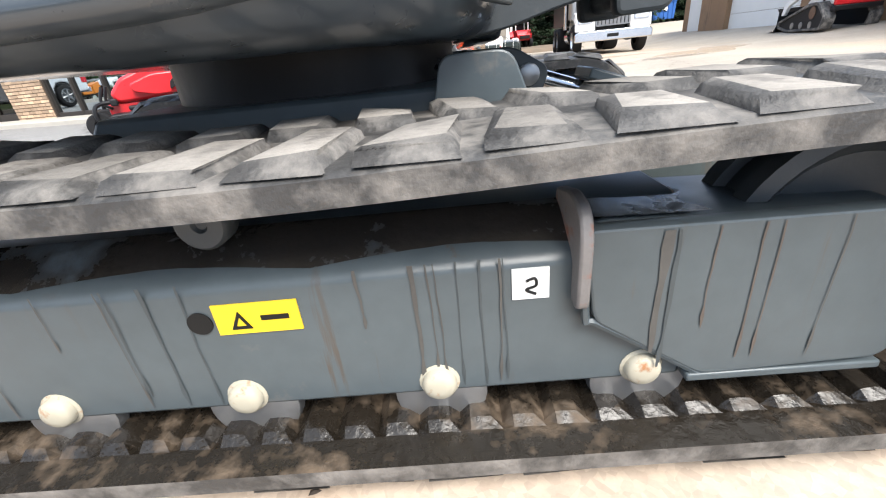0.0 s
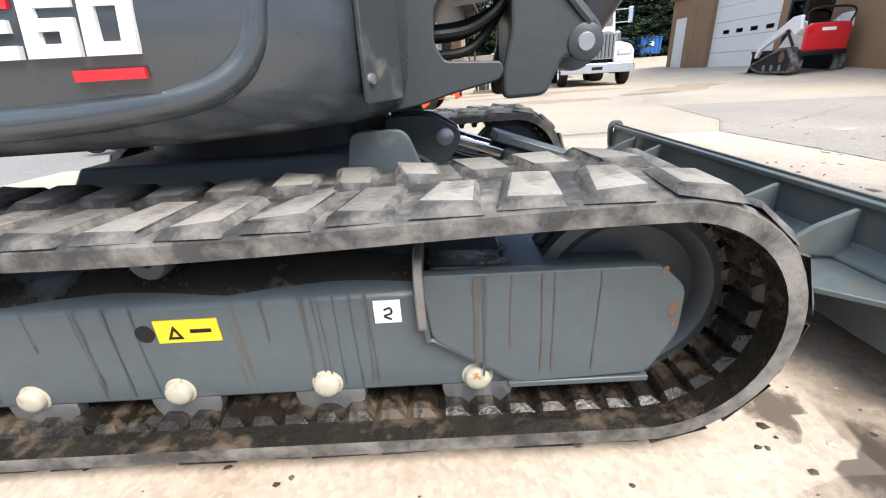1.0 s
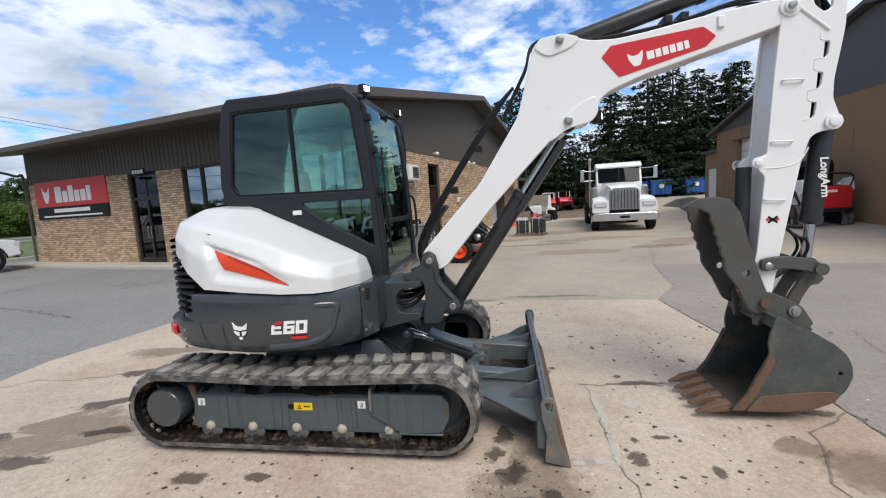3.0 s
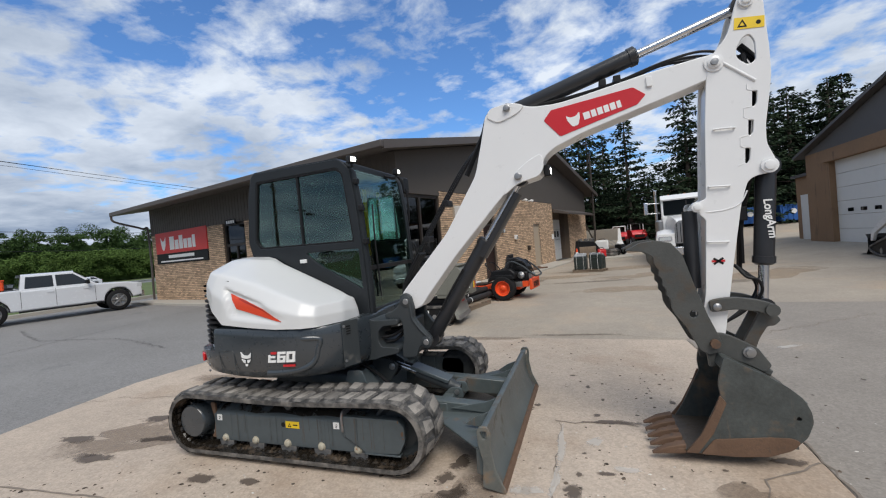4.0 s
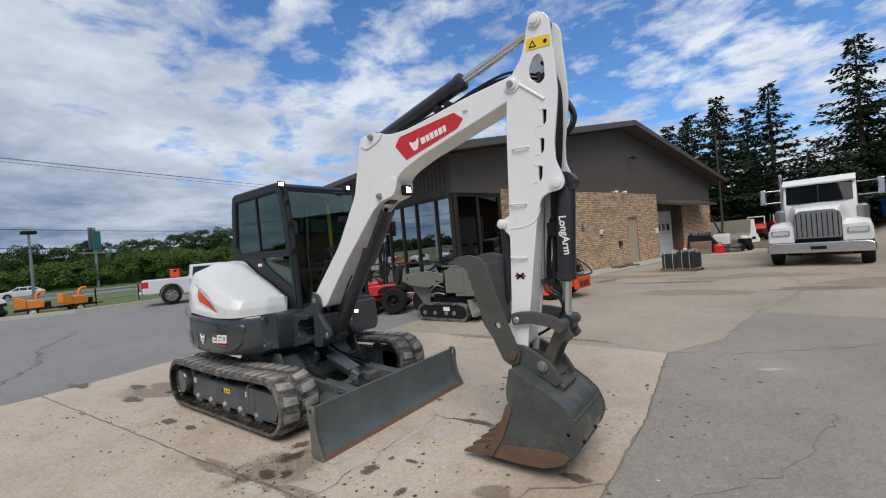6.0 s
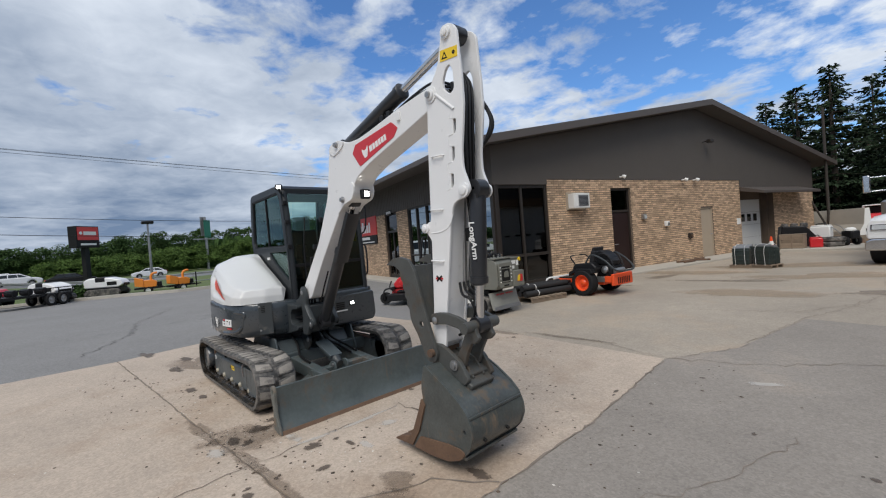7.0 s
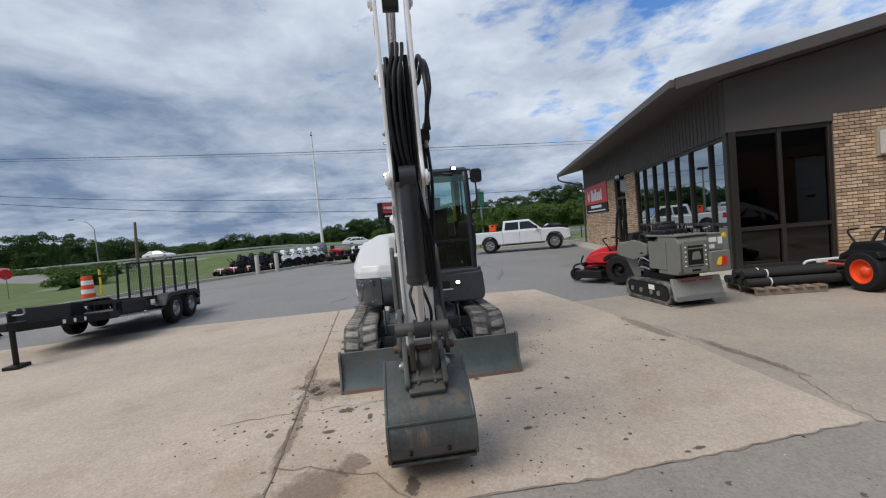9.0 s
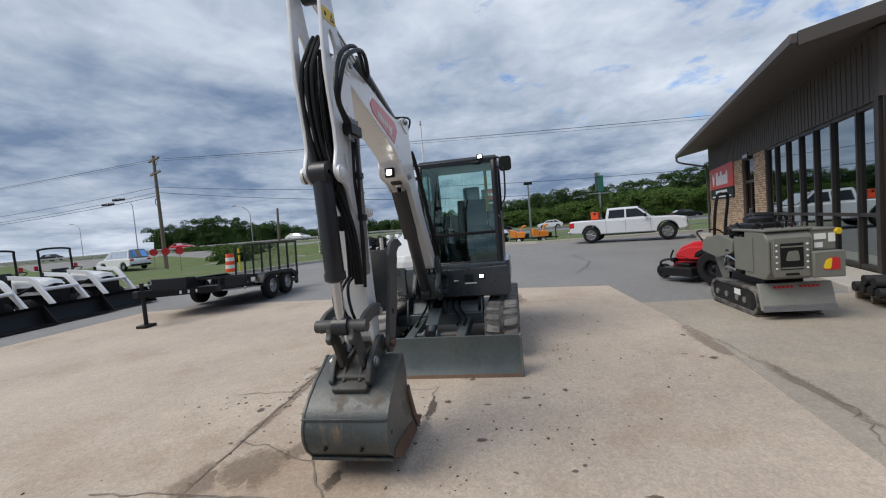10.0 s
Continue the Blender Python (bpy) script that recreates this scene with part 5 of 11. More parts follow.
            add("window_latch", Shape().box(-0.21, -0.14, yy - 0.040, yy - 0.02, 1.545, 1.580), PAPER, parent=cab, bevel=0.004)
    add("roof", Shape().prism(rounded([(-0.74, 2.40), (-0.69, 2.468), (0.26, 2.477), (0.335, 2.43), (0.33, 2.39), (-0.72, 2.39)], 0.02), YR - 0.01, YL + 0.01), CABFRAME, parent=cab, bevel=0.02)
    for yy in (YR + 0.02, YL - 0.06):
        add("rear_pillar", Shape().prism([(-0.80, 1.78), (-0.80, 1.89), (-0.72, 2.42), (-0.67, 2.42), (-0.75, 1.89), (-0.75, 1.78), (-0.54, 1.1), (-0.60, 1.1)], yy, yy + 0.05), CABFRAME, parent=cab)
    add("rear_window", Shape().add([(-0.785, YR + 0.03, 1.72), (-0.785, YL - 0.03, 1.72), (-0.705, YL - 0.03, 2.40), (-0.705, YR + 0.03, 2.40)], [(0, 1, 2, 3)]), CABGLASS, parent=cab)
    add("rear_wall", Shape().add([(-0.795, YR + 0.02, 1.72), (-0.795, YL - 0.02, 1.72), (-0.66, YL - 0.02, 1.05), (-0.66, YR + 0.02, 1.05)], [(0, 1, 2, 3)]), PANEL, parent=cab)
    # front: pillars, windscreen of two panes
    def front(z):
        pts = [(1.0, 0.482), (1.20, 0.478), (1.61, 0.460), (2.04, 0.432), (2.36, 0.388), (2.44, 0.31), (2.47, 0.26)]
        for (z0, x0), (z1, x1) in zip(pts, pts[1:]):
            if z <= z1:
                return x0 + (x1 - x0) * (z - z0) / (z1 - z0)
        return pts[-1][1]
    zs = [1.05, 1.2, 1.5, 1.8, 2.04, 2.2, 2.33, 2.42]
    for y0 in (YR - 0.012, YL - 0.055):
        pl = Shape()
        pl.grid([[(front(z) + dx, yy, z) for dx, yy in ((0.0, y0), (0.02, y0), (0.035, y0 + 0.02), (0.035, y0 + 0.045), (0.015, y0 + 0.062), (-0.02, y0 + 0.062))] for z in zs], True)
        add("front_pillar", pl, CABFRAME, parent=cab)
    add("screen_frame_top", Shape().box(front(2.40) - 0.03, front(2.40) + 0.03, YR, YL, 2.35, 2.43), CABFRAME, parent=cab, bevel=0.01)
    add("screen_divider", Shape().box(front(1.45) - 0.01, front(1.45) + 0.025, YR, YL, 1.435, 1.475), BLACK, parent=cab, bevel=0.004)
    add("screen_frame_base", Shape().box(0.38, 0.505, YR - 0.01, YL + 0.01, 0.98, 1.09), CABFRAME, parent=cab, bevel=0.012)
    for za, zb in ((1.09, 1.435), (1.475, 2.36)):
        zz = [za + (zb - za) * k / 5 for k in range(6)]
        add("windscreen", Shape().grid([[(front(z) + 0.012, yy, z) for yy in (YR + 0.05, (YR + YL) / 2, YL - 0.055)] for z in zz]), CABGLASS, "tinted windscreen pane", parent=cab)
    add("wiper", Shape().tube([(0.495, -0.06, 1.50), (0.480, -0.04, 1.75), (0.462, 0.0, 2.05)], 0.008, 6), BLACK, parent=cab)
    add("wiper", Shape().tube([(0.51, -0.06, 1.18), (0.495, -0.05, 1.45), (0.485, -0.04, 1.60)], 0.008, 6), BLACK, parent=cab)
    for zz in (1.70, 2.0, 2.24):
        add("hinge", Shape().box(front(zz) + 0.02, front(zz) + 0.06, YR - 0.035, YR + 0.02, zz - 0.025, zz + 0.025), BLACK, parent=cab, bevel=0.006)
    add("grab_handle", Shape().tube([(0.47, YL - 0.03, 1.25), (0.53, YL + 0.01, 1.28), (0.52, YL + 0.02, 1.62), (0.45, YL - 0.02, 1.66)], 0.012), BLACK, parent=cab)
    add("handrail", Shape().tube([(0.36, YL, 2.28), (0.42, YL + 0.10, 2.28), (0.44, YL + 0.11, 2.05), (0.42, YL + 0.09, 1.86), (0.39, YL + 0.02, 1.80)], 0.011), BLACK, parent=cab)
    for mx, my, mz, w, h in ((0.40, YL + 0.13, 2.325, 0.080, 0.095), ):
        mi = add("mirror", Shape().prism(rounded([(my - w, mz - h), (my + w, mz - h), (my + w, mz + h), (my - w, mz + h)], 0.05), mx - 0.02, mx + 0.025, "yz"), BLACK, "black wing mirror", parent=cab, bevel=0.01)
        add("mirror_arm", Shape().tube([(0.32, YL - 0.02, 2.40), (0.37, YL + 0.04, 2.42), (0.39, YL + 0.08, 2.37)], 0.012), BLACK, parent=mi)
    # cab front base: panel with vents, sticker, lamps
    fb = add("front_panel", Shape().prism(rounded([(-0.16, 0.64), (0.86, 0.62), (0.90, 0.70), (0.88, 1.02), (-0.16, 1.0)], 0.04), 0.44, 0.53, "yz"), PANEL, parent=cab, bevel=0.015)
    add("yellow_label", Shape().box(0.495, 0.512, 0.42, 0.62, 0.992, 1.05), YELLOW, "yellow warning label", parent=cab)
    for k in range(4):
        add("front_vent", Shape().box(0.528, 0.538, 0.30, 0.42, 0.83 + 0.025 * k, 0.845 + 0.025 * k), INK, parent=fb)
    add("small_print", Shape().box(0.531, 0.536, 0.16, 0.22, 0.84, 0.855), PAPER, parent=fb)
    add("small_print", Shape().box(0.531, 0.536, 0.30, 0.46, 0.80, 0.815), PAPER, parent=fb)
    lamps = [((0.545, 0.526, 0.894), (1, 0, 0), 0.030), ((0.473, -0.300, 2.425), (1, -0.5, 0), 0.030), ((0.485, 0.618, 2.435), (1, 0.1, 0), 0.030)]
    for p, d, r in lamps:
        dv = Vector(d).normalized()
        face = Matrix.Translation(Vector(p)) @ dv.to_track_quat("X", "Z").to_matrix().to_4x4()
        wl = add("work_light", Shape().box(-0.055, 0.0, -r * 1.35, r * 1.35, -r * 1.1, r * 1.1, face), BLACK, "square work light, lit", bevel=0.01)
        add("lens", Shape().box(-0.002, 0.004, -r * 0.8, r * 0.8, -r * 0.6, r * 0.6, face), LAMP, "lit white lens", parent=wl)
        add("lamp_bracket", Shape().cyl(Vector(p) - dv * 0.03, Vector(p) - dv * 0.03 - Vector((0.0, 0, 0.05)), 0.012), BLACK, parent=wl)
        if p[2] > 2:
            add("lamp_arm", Shape().tube([Vector(p) - dv * 0.03 - Vector((0, 0, 0.05)), Vector((0.44, p[1] * 0.9, 2.37)), Vector((0.36, p[1] * 0.75, 2.39))], 0.012), BLACK, parent=wl)
    # inside the cab
    seat = add("seat", Shape().box(-0.45, 0.02, 0.13, 0.60, 1.22, 1.36), SEATM, parent=cab, bevel=0.04)
    add("seat_back", Shape().prism(rounded([(-0.50, 1.30), (-0.36, 1.30), (-0.46, 1.95), (-0.56, 1.95)], 0.04), 0.15, 0.58), SEATM, parent=cab, bevel=0.03)
    add("headrest_cover", Shape().prism(rounded([(-0.56, 1.93), (-0.45, 1.93), (-0.47, 2.14), (-0.56, 2.14)], 0.04), 0.25, 0.50), CLEARBAG, "pale plastic headrest cover", parent=cab, bevel=0.03)
    for yy in (0.04, 0.64):
        add("armrest_console", Shape().box(-0.35, 0.10, yy - 0.05, yy + 0.06, 1.30, 1.52), BLACK, parent=cab, bevel=0.03)
        add("joystick", Shape().lathe((0.06, yy, 1.52), (0.2, 0, 1), [(0, 0.03), (0.04, 0.012), (0.10, 0.014), (0.13, 0.026), (0.20, 0.028), (0.22, 0)], 14), BLACK, parent=cab)
    add("yellow_strap", Shape().box(0.02, 0.045, 0.62, 0.66, 1.4, 2.3), YELLOW, parent=cab)
    add("display", Shape().box(0.16, 0.19, -0.02, 0.14, 1.55, 1.72), BLACK, parent=cab, bevel=0.01)
    for yy in (0.26, 0.44):
        add("travel_lever", Shape().tube([(0.25, yy, 1.05), (0.22, yy, 1.35), (0.14, yy, 1.55)], 0.012), BLACK, parent=cab)

    # --- swing frame ---
    YC = -0.118
    swing = Shape()
    swing.prism(rounded([(0.40, 0.64), (0.53, 0.66), (0.62, 0.685), (0.76, 0.715), (0.775, 0.74), (0.765, 0.765), (0.61, 0.772), (0.583, 0.82), (0.587, 0.90), (0.635, 0.95), (0.775, 0.962), (0.785, 0.985), (0.775, 1.008), (0.55, 1.0), (0.40, 1.06)], 0.016), -0.33, 0.08)
    sw = add("swing_bracket", swing, CASTING, bevel=0.012)
    cast = rounded([(0.78, 0.66), (0.775, 0.73), (0.80, 0.84), (0.798, 0.955), (0.775, 1.005), (0.70, 0.993), (0.64, 1.012), (0.638, 1.05), (0.705, 1.068), (0.765, 1.105), (0.79, 1.16), (0.80, 1.205), (0.845, 1.225), (0.895, 1.195), (0.918, 1.10), (0.912, 1.01), (0.97, 0.935), (1.058, 0.84), (1.062, 0.785), (1.015, 0.757), (0.95, 0.768), (0.905, 0.665)], 0.022, 4)
    for yy in (-0.255, 0.02):
        sc = add("swing_casting", plate([cast], yy, 0.045, 0.01), CASTING, "dark grey swing post casting")
        for px, pz in ((0.85, 1.15), (1.01, 0.80)):
            s = -1 if yy < 0 else 1
            add("pivot_pin", Shape().lathe((px, yy, pz), (0, s, 0), [(0, 0.026), (0.030, 0.026), (0.034, 0.022), (0.034, 0)], 24), STEEL, parent=sc)
            add("pin_boss", Shape().lathe((px, yy, pz), (0, s, 0), [(0.02, 0.050), (0.027, 0.050), (0.030, 0.045), (0.030, 0)], 28), CASTING, parent=sc)
        s = -1 if yy < 0 else 1
        add("casting_rib", Shape().tube([(0.885, yy + 0.020 * s, 1.13), (0.893, yy + 0.022 * s, 1.04), (0.90, yy + 0.022 * s, 1.0), (0.955, yy + 0.022 * s, 0.92), (1.02, yy + 0.020 * s, 0.85)], 0.014, 8), CASTING, parent=sc)
    add("swing_core", Shape().prism([(0.80, 0.68), (0.90, 0.68), (0.90, 1.00), (0.80, 1.00)], -0.24, 0.0), CASTING, bevel=0.02)
    for k, (dy, dz) in enumerate(((-0.20, 0), (-0.12, 0.02), (-0.05, 0.0), (0.0, 0.03), (-0.16, -0.05))):
        add("swing_hose", Shape().tube([(0.42, dy, 0.83 + dz), (0.56, dy - 0.06, 0.84 + dz), (0.70, dy - 0.03, 0.86 + dz), (0.80, dy, 0.95), (0.78, dy * 0.8, 1.15), (0.80, dy * 0.7, 1.30), (0.98, YC + (k - 2) * 0.035, 1.55)], 0.014), BLACK)

    # --- boom ---
    bo = [(0.79, 1.12), (0.79, 1.20), (0.83, 1.25), (1.25, 1.70), (1.54, 2.15), (1.62, 2.45), (1.655, 2.60), (1.70, 2.65), (1.86, 2.672), (2.04, 2.612), (2.22, 2.605), (2.40, 2.628), (2.85, 2.702), (3.20, 2.74), (3.30, 2.745), (3.33, 2.68), (3.29, 2.60), (3.05, 2.53), (2.82, 2.470), (2.38, 2.350), (2.17, 2.272), (2.09, 2.21), (2.07, 2.12), (2.04, 2.08), (1.88, 2.045), (1.80, 2.00), (1.72, 1.925), (1.32, 1.510), (1.03, 1.17), (0.97, 1.09), (0.86, 1.06)]
    bor = rounded(bo, 0.05, 5)
    main = Shape().prism(bor, YC - 0.105, YC + 0.105)
    boom = add("boom", main, WHITE, "white boom with a red logo panel", bevel=0.008)
    for s in (-1, 1):
        add("boom_side_plate", plate([rounded([(1.665, 2.59), (1.70, 2.655), (1.86, 2.676), (1.98, 2.636), (1.92, 2.58), (1.76, 2.53)], 0.04)], YC + 0.105 * s, 0.022), WHITE, parent=boom)
        add("boom_lug", plate([rounded([(1.75, 1.95), (1.83, 2.10), (1.96, 2.20), (2.07, 2.25), (2.088, 2.14), (2.045, 2.076), (1.88, 2.040)], 0.035)], YC + 0.106 * s, 0.024), WHITE, parent=boom)
        add("boom_tip_boss", Shape().lathe((3.25, YC + 0.105 * s, 2.68), (0, s, 0), [(0, 0.060), (0.012, 0.060), (0.014, 0.040), (0.024, 0.040), (0.028, 0.034), (0.028, 0)], 32), WHITE, parent=boom)
        for px, pz, r in ((1.838, 2.632, 0.022), (1.884, 2.092, 0.024), (3.247, 2.678, 0.024)):
            add("boom_pin", Shape().lathe((px, YC + 0.12 * s, pz), (0, s, 0), [(0, r * 1.25), (0.010, r * 1.25), (0.012, r), (0.028, r * 0.9), (0.030, 0)], 24), STEEL, parent=boom)
        red_o = rounded([(2.110, 2.490), (2.170, 2.560), (2.745, 2.618), (2.825, 2.552), (2.765, 2.492), (2.225, 2.352)], 0.012)
        lp_ = add("logo_panel", plate([red_o], YC + s * 0.107, 0.004, 0.001), RED, "red logo panel with a row of plain white bars", parent=boom)
        d = Matrix.Translation((2.33, YC + s * 0.110, 2.462)) @ pose(0, 0, 0, 0, -10.5, 0)
        add("logo_emblem", Shape().prism(rounded([(-0.05, 0.045), (-0.02, 0.02), (0.02, 0.02), (0.05, 0.045), (0.045, 0), (0.02, -0.05), (-0.02, -0.05), (-0.045, 0)], 0.01), -0.001, 0.001).mesh("e"), PAPER, parent=lp_).matrix_world = d
        x0 = 0.07
        for w in (0.046, 0.034, 0.036, 0.034, 0.036, 0.028):
            add("logo_bar", Shape().box(x0, x0 + w, -0.001, 0.001, -0.030, 0.022), PAPER, parent=lp_).matrix_world = d
            x0 += w + 0.010
    add("boom_clip", Shape().box(2.83, 2.87, YC - 0.12, YC - 0.10, 2.60, 2.67), WHITE, parent=boom, bevel=0.004)
    for k in range(3):
        add("boom_hose_top", Shape().tube([(1.44, YC + (k - 1) * 0.04, 2.17), (1.60, YC + (k - 1) * 0.04, 2.47), (1.70, YC + (k - 1) * 0.05 + 0.09, 2.69), (2.1, YC + (k - 1) * 0.04, 2.64), (2.6, YC + (k - 1) * 0.04, 2.69), (2.95, YC + (k - 1) * 0.03, 2.775), (3.20, YC + (k - 1) * 0.03, 2.80 - 0.02 * k), (3.38, YC + (k - 1) * 0.03, 2.73 - 0.02 * k), (3.46, YC + (k - 1) * 0.03, 2.66), (3.50, YC + (k - 1) * 0.035, 2.30), (3.46, YC + (k - 1) * 0.04, 2.05), (3.40, YC + 0.05 + k * 0.02, 1.75), (3.38, YC + 0.05 + k * 0.02, 1.30)], 0.010), BLACK, parent=boom)
    for k in range(3):
        add("boom_hose_side", Shape().tube([(0.78, YC + 0.10 + k * 0.012, 1.0), (0.76 - 0.02 * k, YC + 0.10 + k * 0.012, 1.25), (0.98 - 0.02 * k, YC + 0.10 + k * 0.010, 1.64), (1.37 - 0.02 * k, YC + 0.09 + k * 0.008, 2.20), (1.52, YC + 0.085 + k * 0.006, 2.40)], 0.011), BLACK, parent=boom)
    for zx, zz in ((1.05, 1.66), (1.25, 1.95), (2.55, 2.70), (2.65, 2.71)):
        add("hose_clamp", Shape().box(zx - 0.025, zx + 0.025, YC - 0.07, YC + 0.07, zz - 0.02, zz + 0.03), BLACK, parent=boom, bevel=0.005)
    bl_ = add("boom_work_light", Shape().box(2.075, 2.125, YC - 0.045, YC + 0.045, 2.075, 2.165), BLACK, "boom work light, lit", bevel=0.01)
    add("lens", Shape().box(2.123, 2.129, YC - 0.024, YC + 0.024, 2.096, 2.144), LAMP, "lit white lens", parent=bl_)

    def ram(name, a, b, r, cut, rod, label, eyes=True):
        a, b = Vector(a), Vector(b)
        w = (b - a).normalized()
        L = (b - a).length
        rm = add(name, Shape().lathe(a, w, [(0.0, 0.0), (0.0, r * 0.8), (0.05, r), (L * cut - 0.06, r), (L * cut - 0.06, r * 1.12), (L * cut - 0.015, r * 1.12), (L * cut, r * 0.8), (L * cut, 0)], 28), CYL, label)
        add("cylinder_rod", Shape().cyl(a + w * (L * cut - 0.01), b, rod, n=20), CHROME, "chrome rod", parent=rm)
        for p, wd in ((a, r * 1.2), (b, r * 1.0)):
            add("rod_eye", Shape().lathe(p - Vector((0, 0.05, 0)), (0, 1, 0), [(0, 0.02), (0, wd), (0.10, wd), (0.10, 0.02)], 24), CYL, parent=rm)
        return rm

    r1 = ram("boom_cylinder", (1.01, YC, 0.80), (1.885, YC, 2.085), 0.062, 0.64, 0.030, "black hydraulic boom cylinder")
    ga, gb = Vector((1.01, YC, 0.80)), Vector((1.885, YC, 2.085))
    gw_ = (gb - ga).normalized()
    gn = Vector((gw_.z, 0, -gw_.x))
    grid_g = []
    for u in (0.55, 0.66, 0.80, 0.93):
        c_ = ga.lerp(gb, u)
        grid_g.append([tuple(c_ + gn * d_ + Vector((0, y_, 0))) for y_, d_ in ((-0.075, 0.02), (-0.070, 0.062), (-0.03, 0.075), (0.03, 0.075), (0.070, 0.062), (0.075, 0.02))])
    add("rod_guard", Shape().grid(grid_g), CYL, "black rod guard", parent=r1)
    add("hose_fitting", Shape().tube([(1.13, YC - 0.072, 1.05), (1.24, YC - 0.075, 1.22), (1.36, YC - 0.072, 1.39)], 0.009), BLACK, parent=r1)
    ram("arm_cylinder", (1.83, YC, 2.62), (3.45, YC, 3.055), 0.062, 0.60, 0.032, "black hydraulic arm cylinder")
    r3 = ram("bucket_cylinder", (3.535, YC, 1.955), (3.461, YC, 1.003), 0.060, 0.70, 0.032, "black hydraulic bucket cylinder with white lettering")
    ltr = lettering("LongArm", 0.070, 0.0015, Matrix.Translation((3.487, YC - 0.0625, 1.735)) @ pose(0, 0, 0, 0, 85.9, 0) @ pose(0, 0, 0, 90, 0, 0), 1.0, 0.1)
    add("cylinder_lettering", ltr, PAPER, "white lettering", parent=r3)


    # --- arm: two side plates with webs ---
    ao = [(3.42, 3.10), (3.39, 3.02), (3.357, 2.90), (3.327, 2.83), (3.27, 2.77), (3.23, 2.705), (3.205, 2.63), (3.19, 2.50), (3.172, 2.29), (3.143, 1.77), (3.108, 1.762), (3.067, 1.72), (3.10, 1.665), (3.135, 1.63), (3.10, 1.12), (3.07, 0.96), (3.09, 0.80), (3.12, 0.73), (3.18, 0.73), (3.205, 0.86), (3.235, 1.05), (3.285, 1.35), (3.35, 1.72), (3.395, 1.865), (3.45, 1.895), (3.515, 1.90), (3.565, 1.945), (3.557, 1.99), (3.515, 2.10), (3.517, 2.22), (3.55, 2.42), (3.567, 2.54), (3.567, 2.72), (3.556, 2.90), (3.552, 3.03), (3.525, 3.075), (3.47, 3.105)]
    aor = rounded(ao, 0.03, 4)
    hole = rounded([(3.428, 2.815), (3.462, 2.825), (3.490, 2.775), (3.490, 2.650), (3.445, 2.625), (3.385, 2.680), (3.380, 2.730), (3.405, 2.785)], 0.03)
    arm = add("arm", Shape().prism([(3.13, 0.80), (3.195, 0.86), (3.225, 1.05), (3.275, 1.35), (3.335, 1.74), (3.36, 2.0), (3.39, 2.55), (3.24, 2.62), (3.20, 2.50), (3.152, 1.77), (3.112, 1.10)], YC - 0.088, YC + 0.088), WHITE, "white dipper arm with pin bosses", bevel=0.006)
    slots = []
    for sx, sz in ((3.465, 2.402), (3.433, 2.216), (3.404, 2.034)):
        slots.append(rounded([(sx - 0.010, sz + 0.050), (sx + 0.018, sz + 0.044), (sx + 0.010, sz - 0.030), (sx - 0.004, sz - 0.052), (sx - 0.016, sz - 0.050)], 0.006))
    for k in range(4):
        add("inner_hose", Shape().tube([(3.43 + 0.02 * (k % 2), YC - 0.06 + 0.04 * k, 2.72), (3.45 + 0.015 * (k % 2), YC - 0.06 + 0.04 * k, 2.45), (3.42 + 0.02 * (k % 2), YC - 0.06 + 0.04 * k, 2.18), (3.39 + 0.02 * (k % 2), YC - 0.06 + 0.04 * k, 1.95)], 0.016), BLACK, parent=arm)
    for s in (-1, 1):
        ap = add("arm_side_plate", plate([aor, hole] + slots, YC + 0.097 * s, 0.024, 0.005), WHITE, parent=arm)
        for px, pz, r in ((3.455, 3.045, 0.044), (3.517, 1.951, 0.050), (3.085, 1.72, 0.036)):
            add("pin_boss", Shape().lathe((px, YC + 0.108 * s, pz), (0, s, 0), [(0, r), (0.018, r), (0.020, r * 0.66), (0.030, r * 0.62), (0.032, r * 0.5), (0.032, 0)], 28), WHITE, parent=ap)
        for sx, zc in ((3.222, 2.232), (3.170, 1.850), (3.138, 1.475)):
            add("step_bar", Shape().tube([(sx, YC + 0.108 * s, zc), (sx + 0.003, YC + 0.125 * s, zc), (sx + 0.108, YC + 0.125 * s, zc - 0.006), (sx + 0.111, YC + 0.108 * s, zc - 0.006)], 0.006, 8), WHITE, parent=ap)
        for line in ([(3.426, 2.50), (3.426, 2.465), (3.450, 2.455)], [(3.448, 2.350), (3.400, 2.346), (3.398, 2.286), (3.420, 2.270)], [(3.415, 2.164), (3.370, 2.156), (3.366, 2.100), (3.390, 2.086)], [(3.385, 1.982), (3.345, 1.97)]):
            for (xa, za), (xb, zb) in zip(line, line[1:]):
                add("plate_seam", Shape().cyl((xa, YC + 0.109 * s, za), (xb, YC + 0.109 * s, zb), 0.0035, n=6), WHITE, parent=ap)
        add("weld_seam", Shape().tube([(3.385, YC + 0.109 * s, 1.80), (3.34, YC + 0.109 * s, 1.72), (3.25, YC + 0.109 * s, 1.685), (3.14, YC + 0.109 * s, 1.68)], 0.005, 6), WHITE, parent=ap)
        add("arm_rib", Shape().cyl((3.30, YC + 0.109 * s, 2.668), (3.475, YC + 0.109 * s, 2.515), 0.011, n=10), WHITE, parent=ap)
        add("caution_label", plate([[(3.376, 2.868), (3.546, 2.850), (3.551, 2.922), (3.384, 2.944)]], YC + 0.111 * s, 0.003, 0.0005), YELLOW, "yellow caution label", parent=ap)
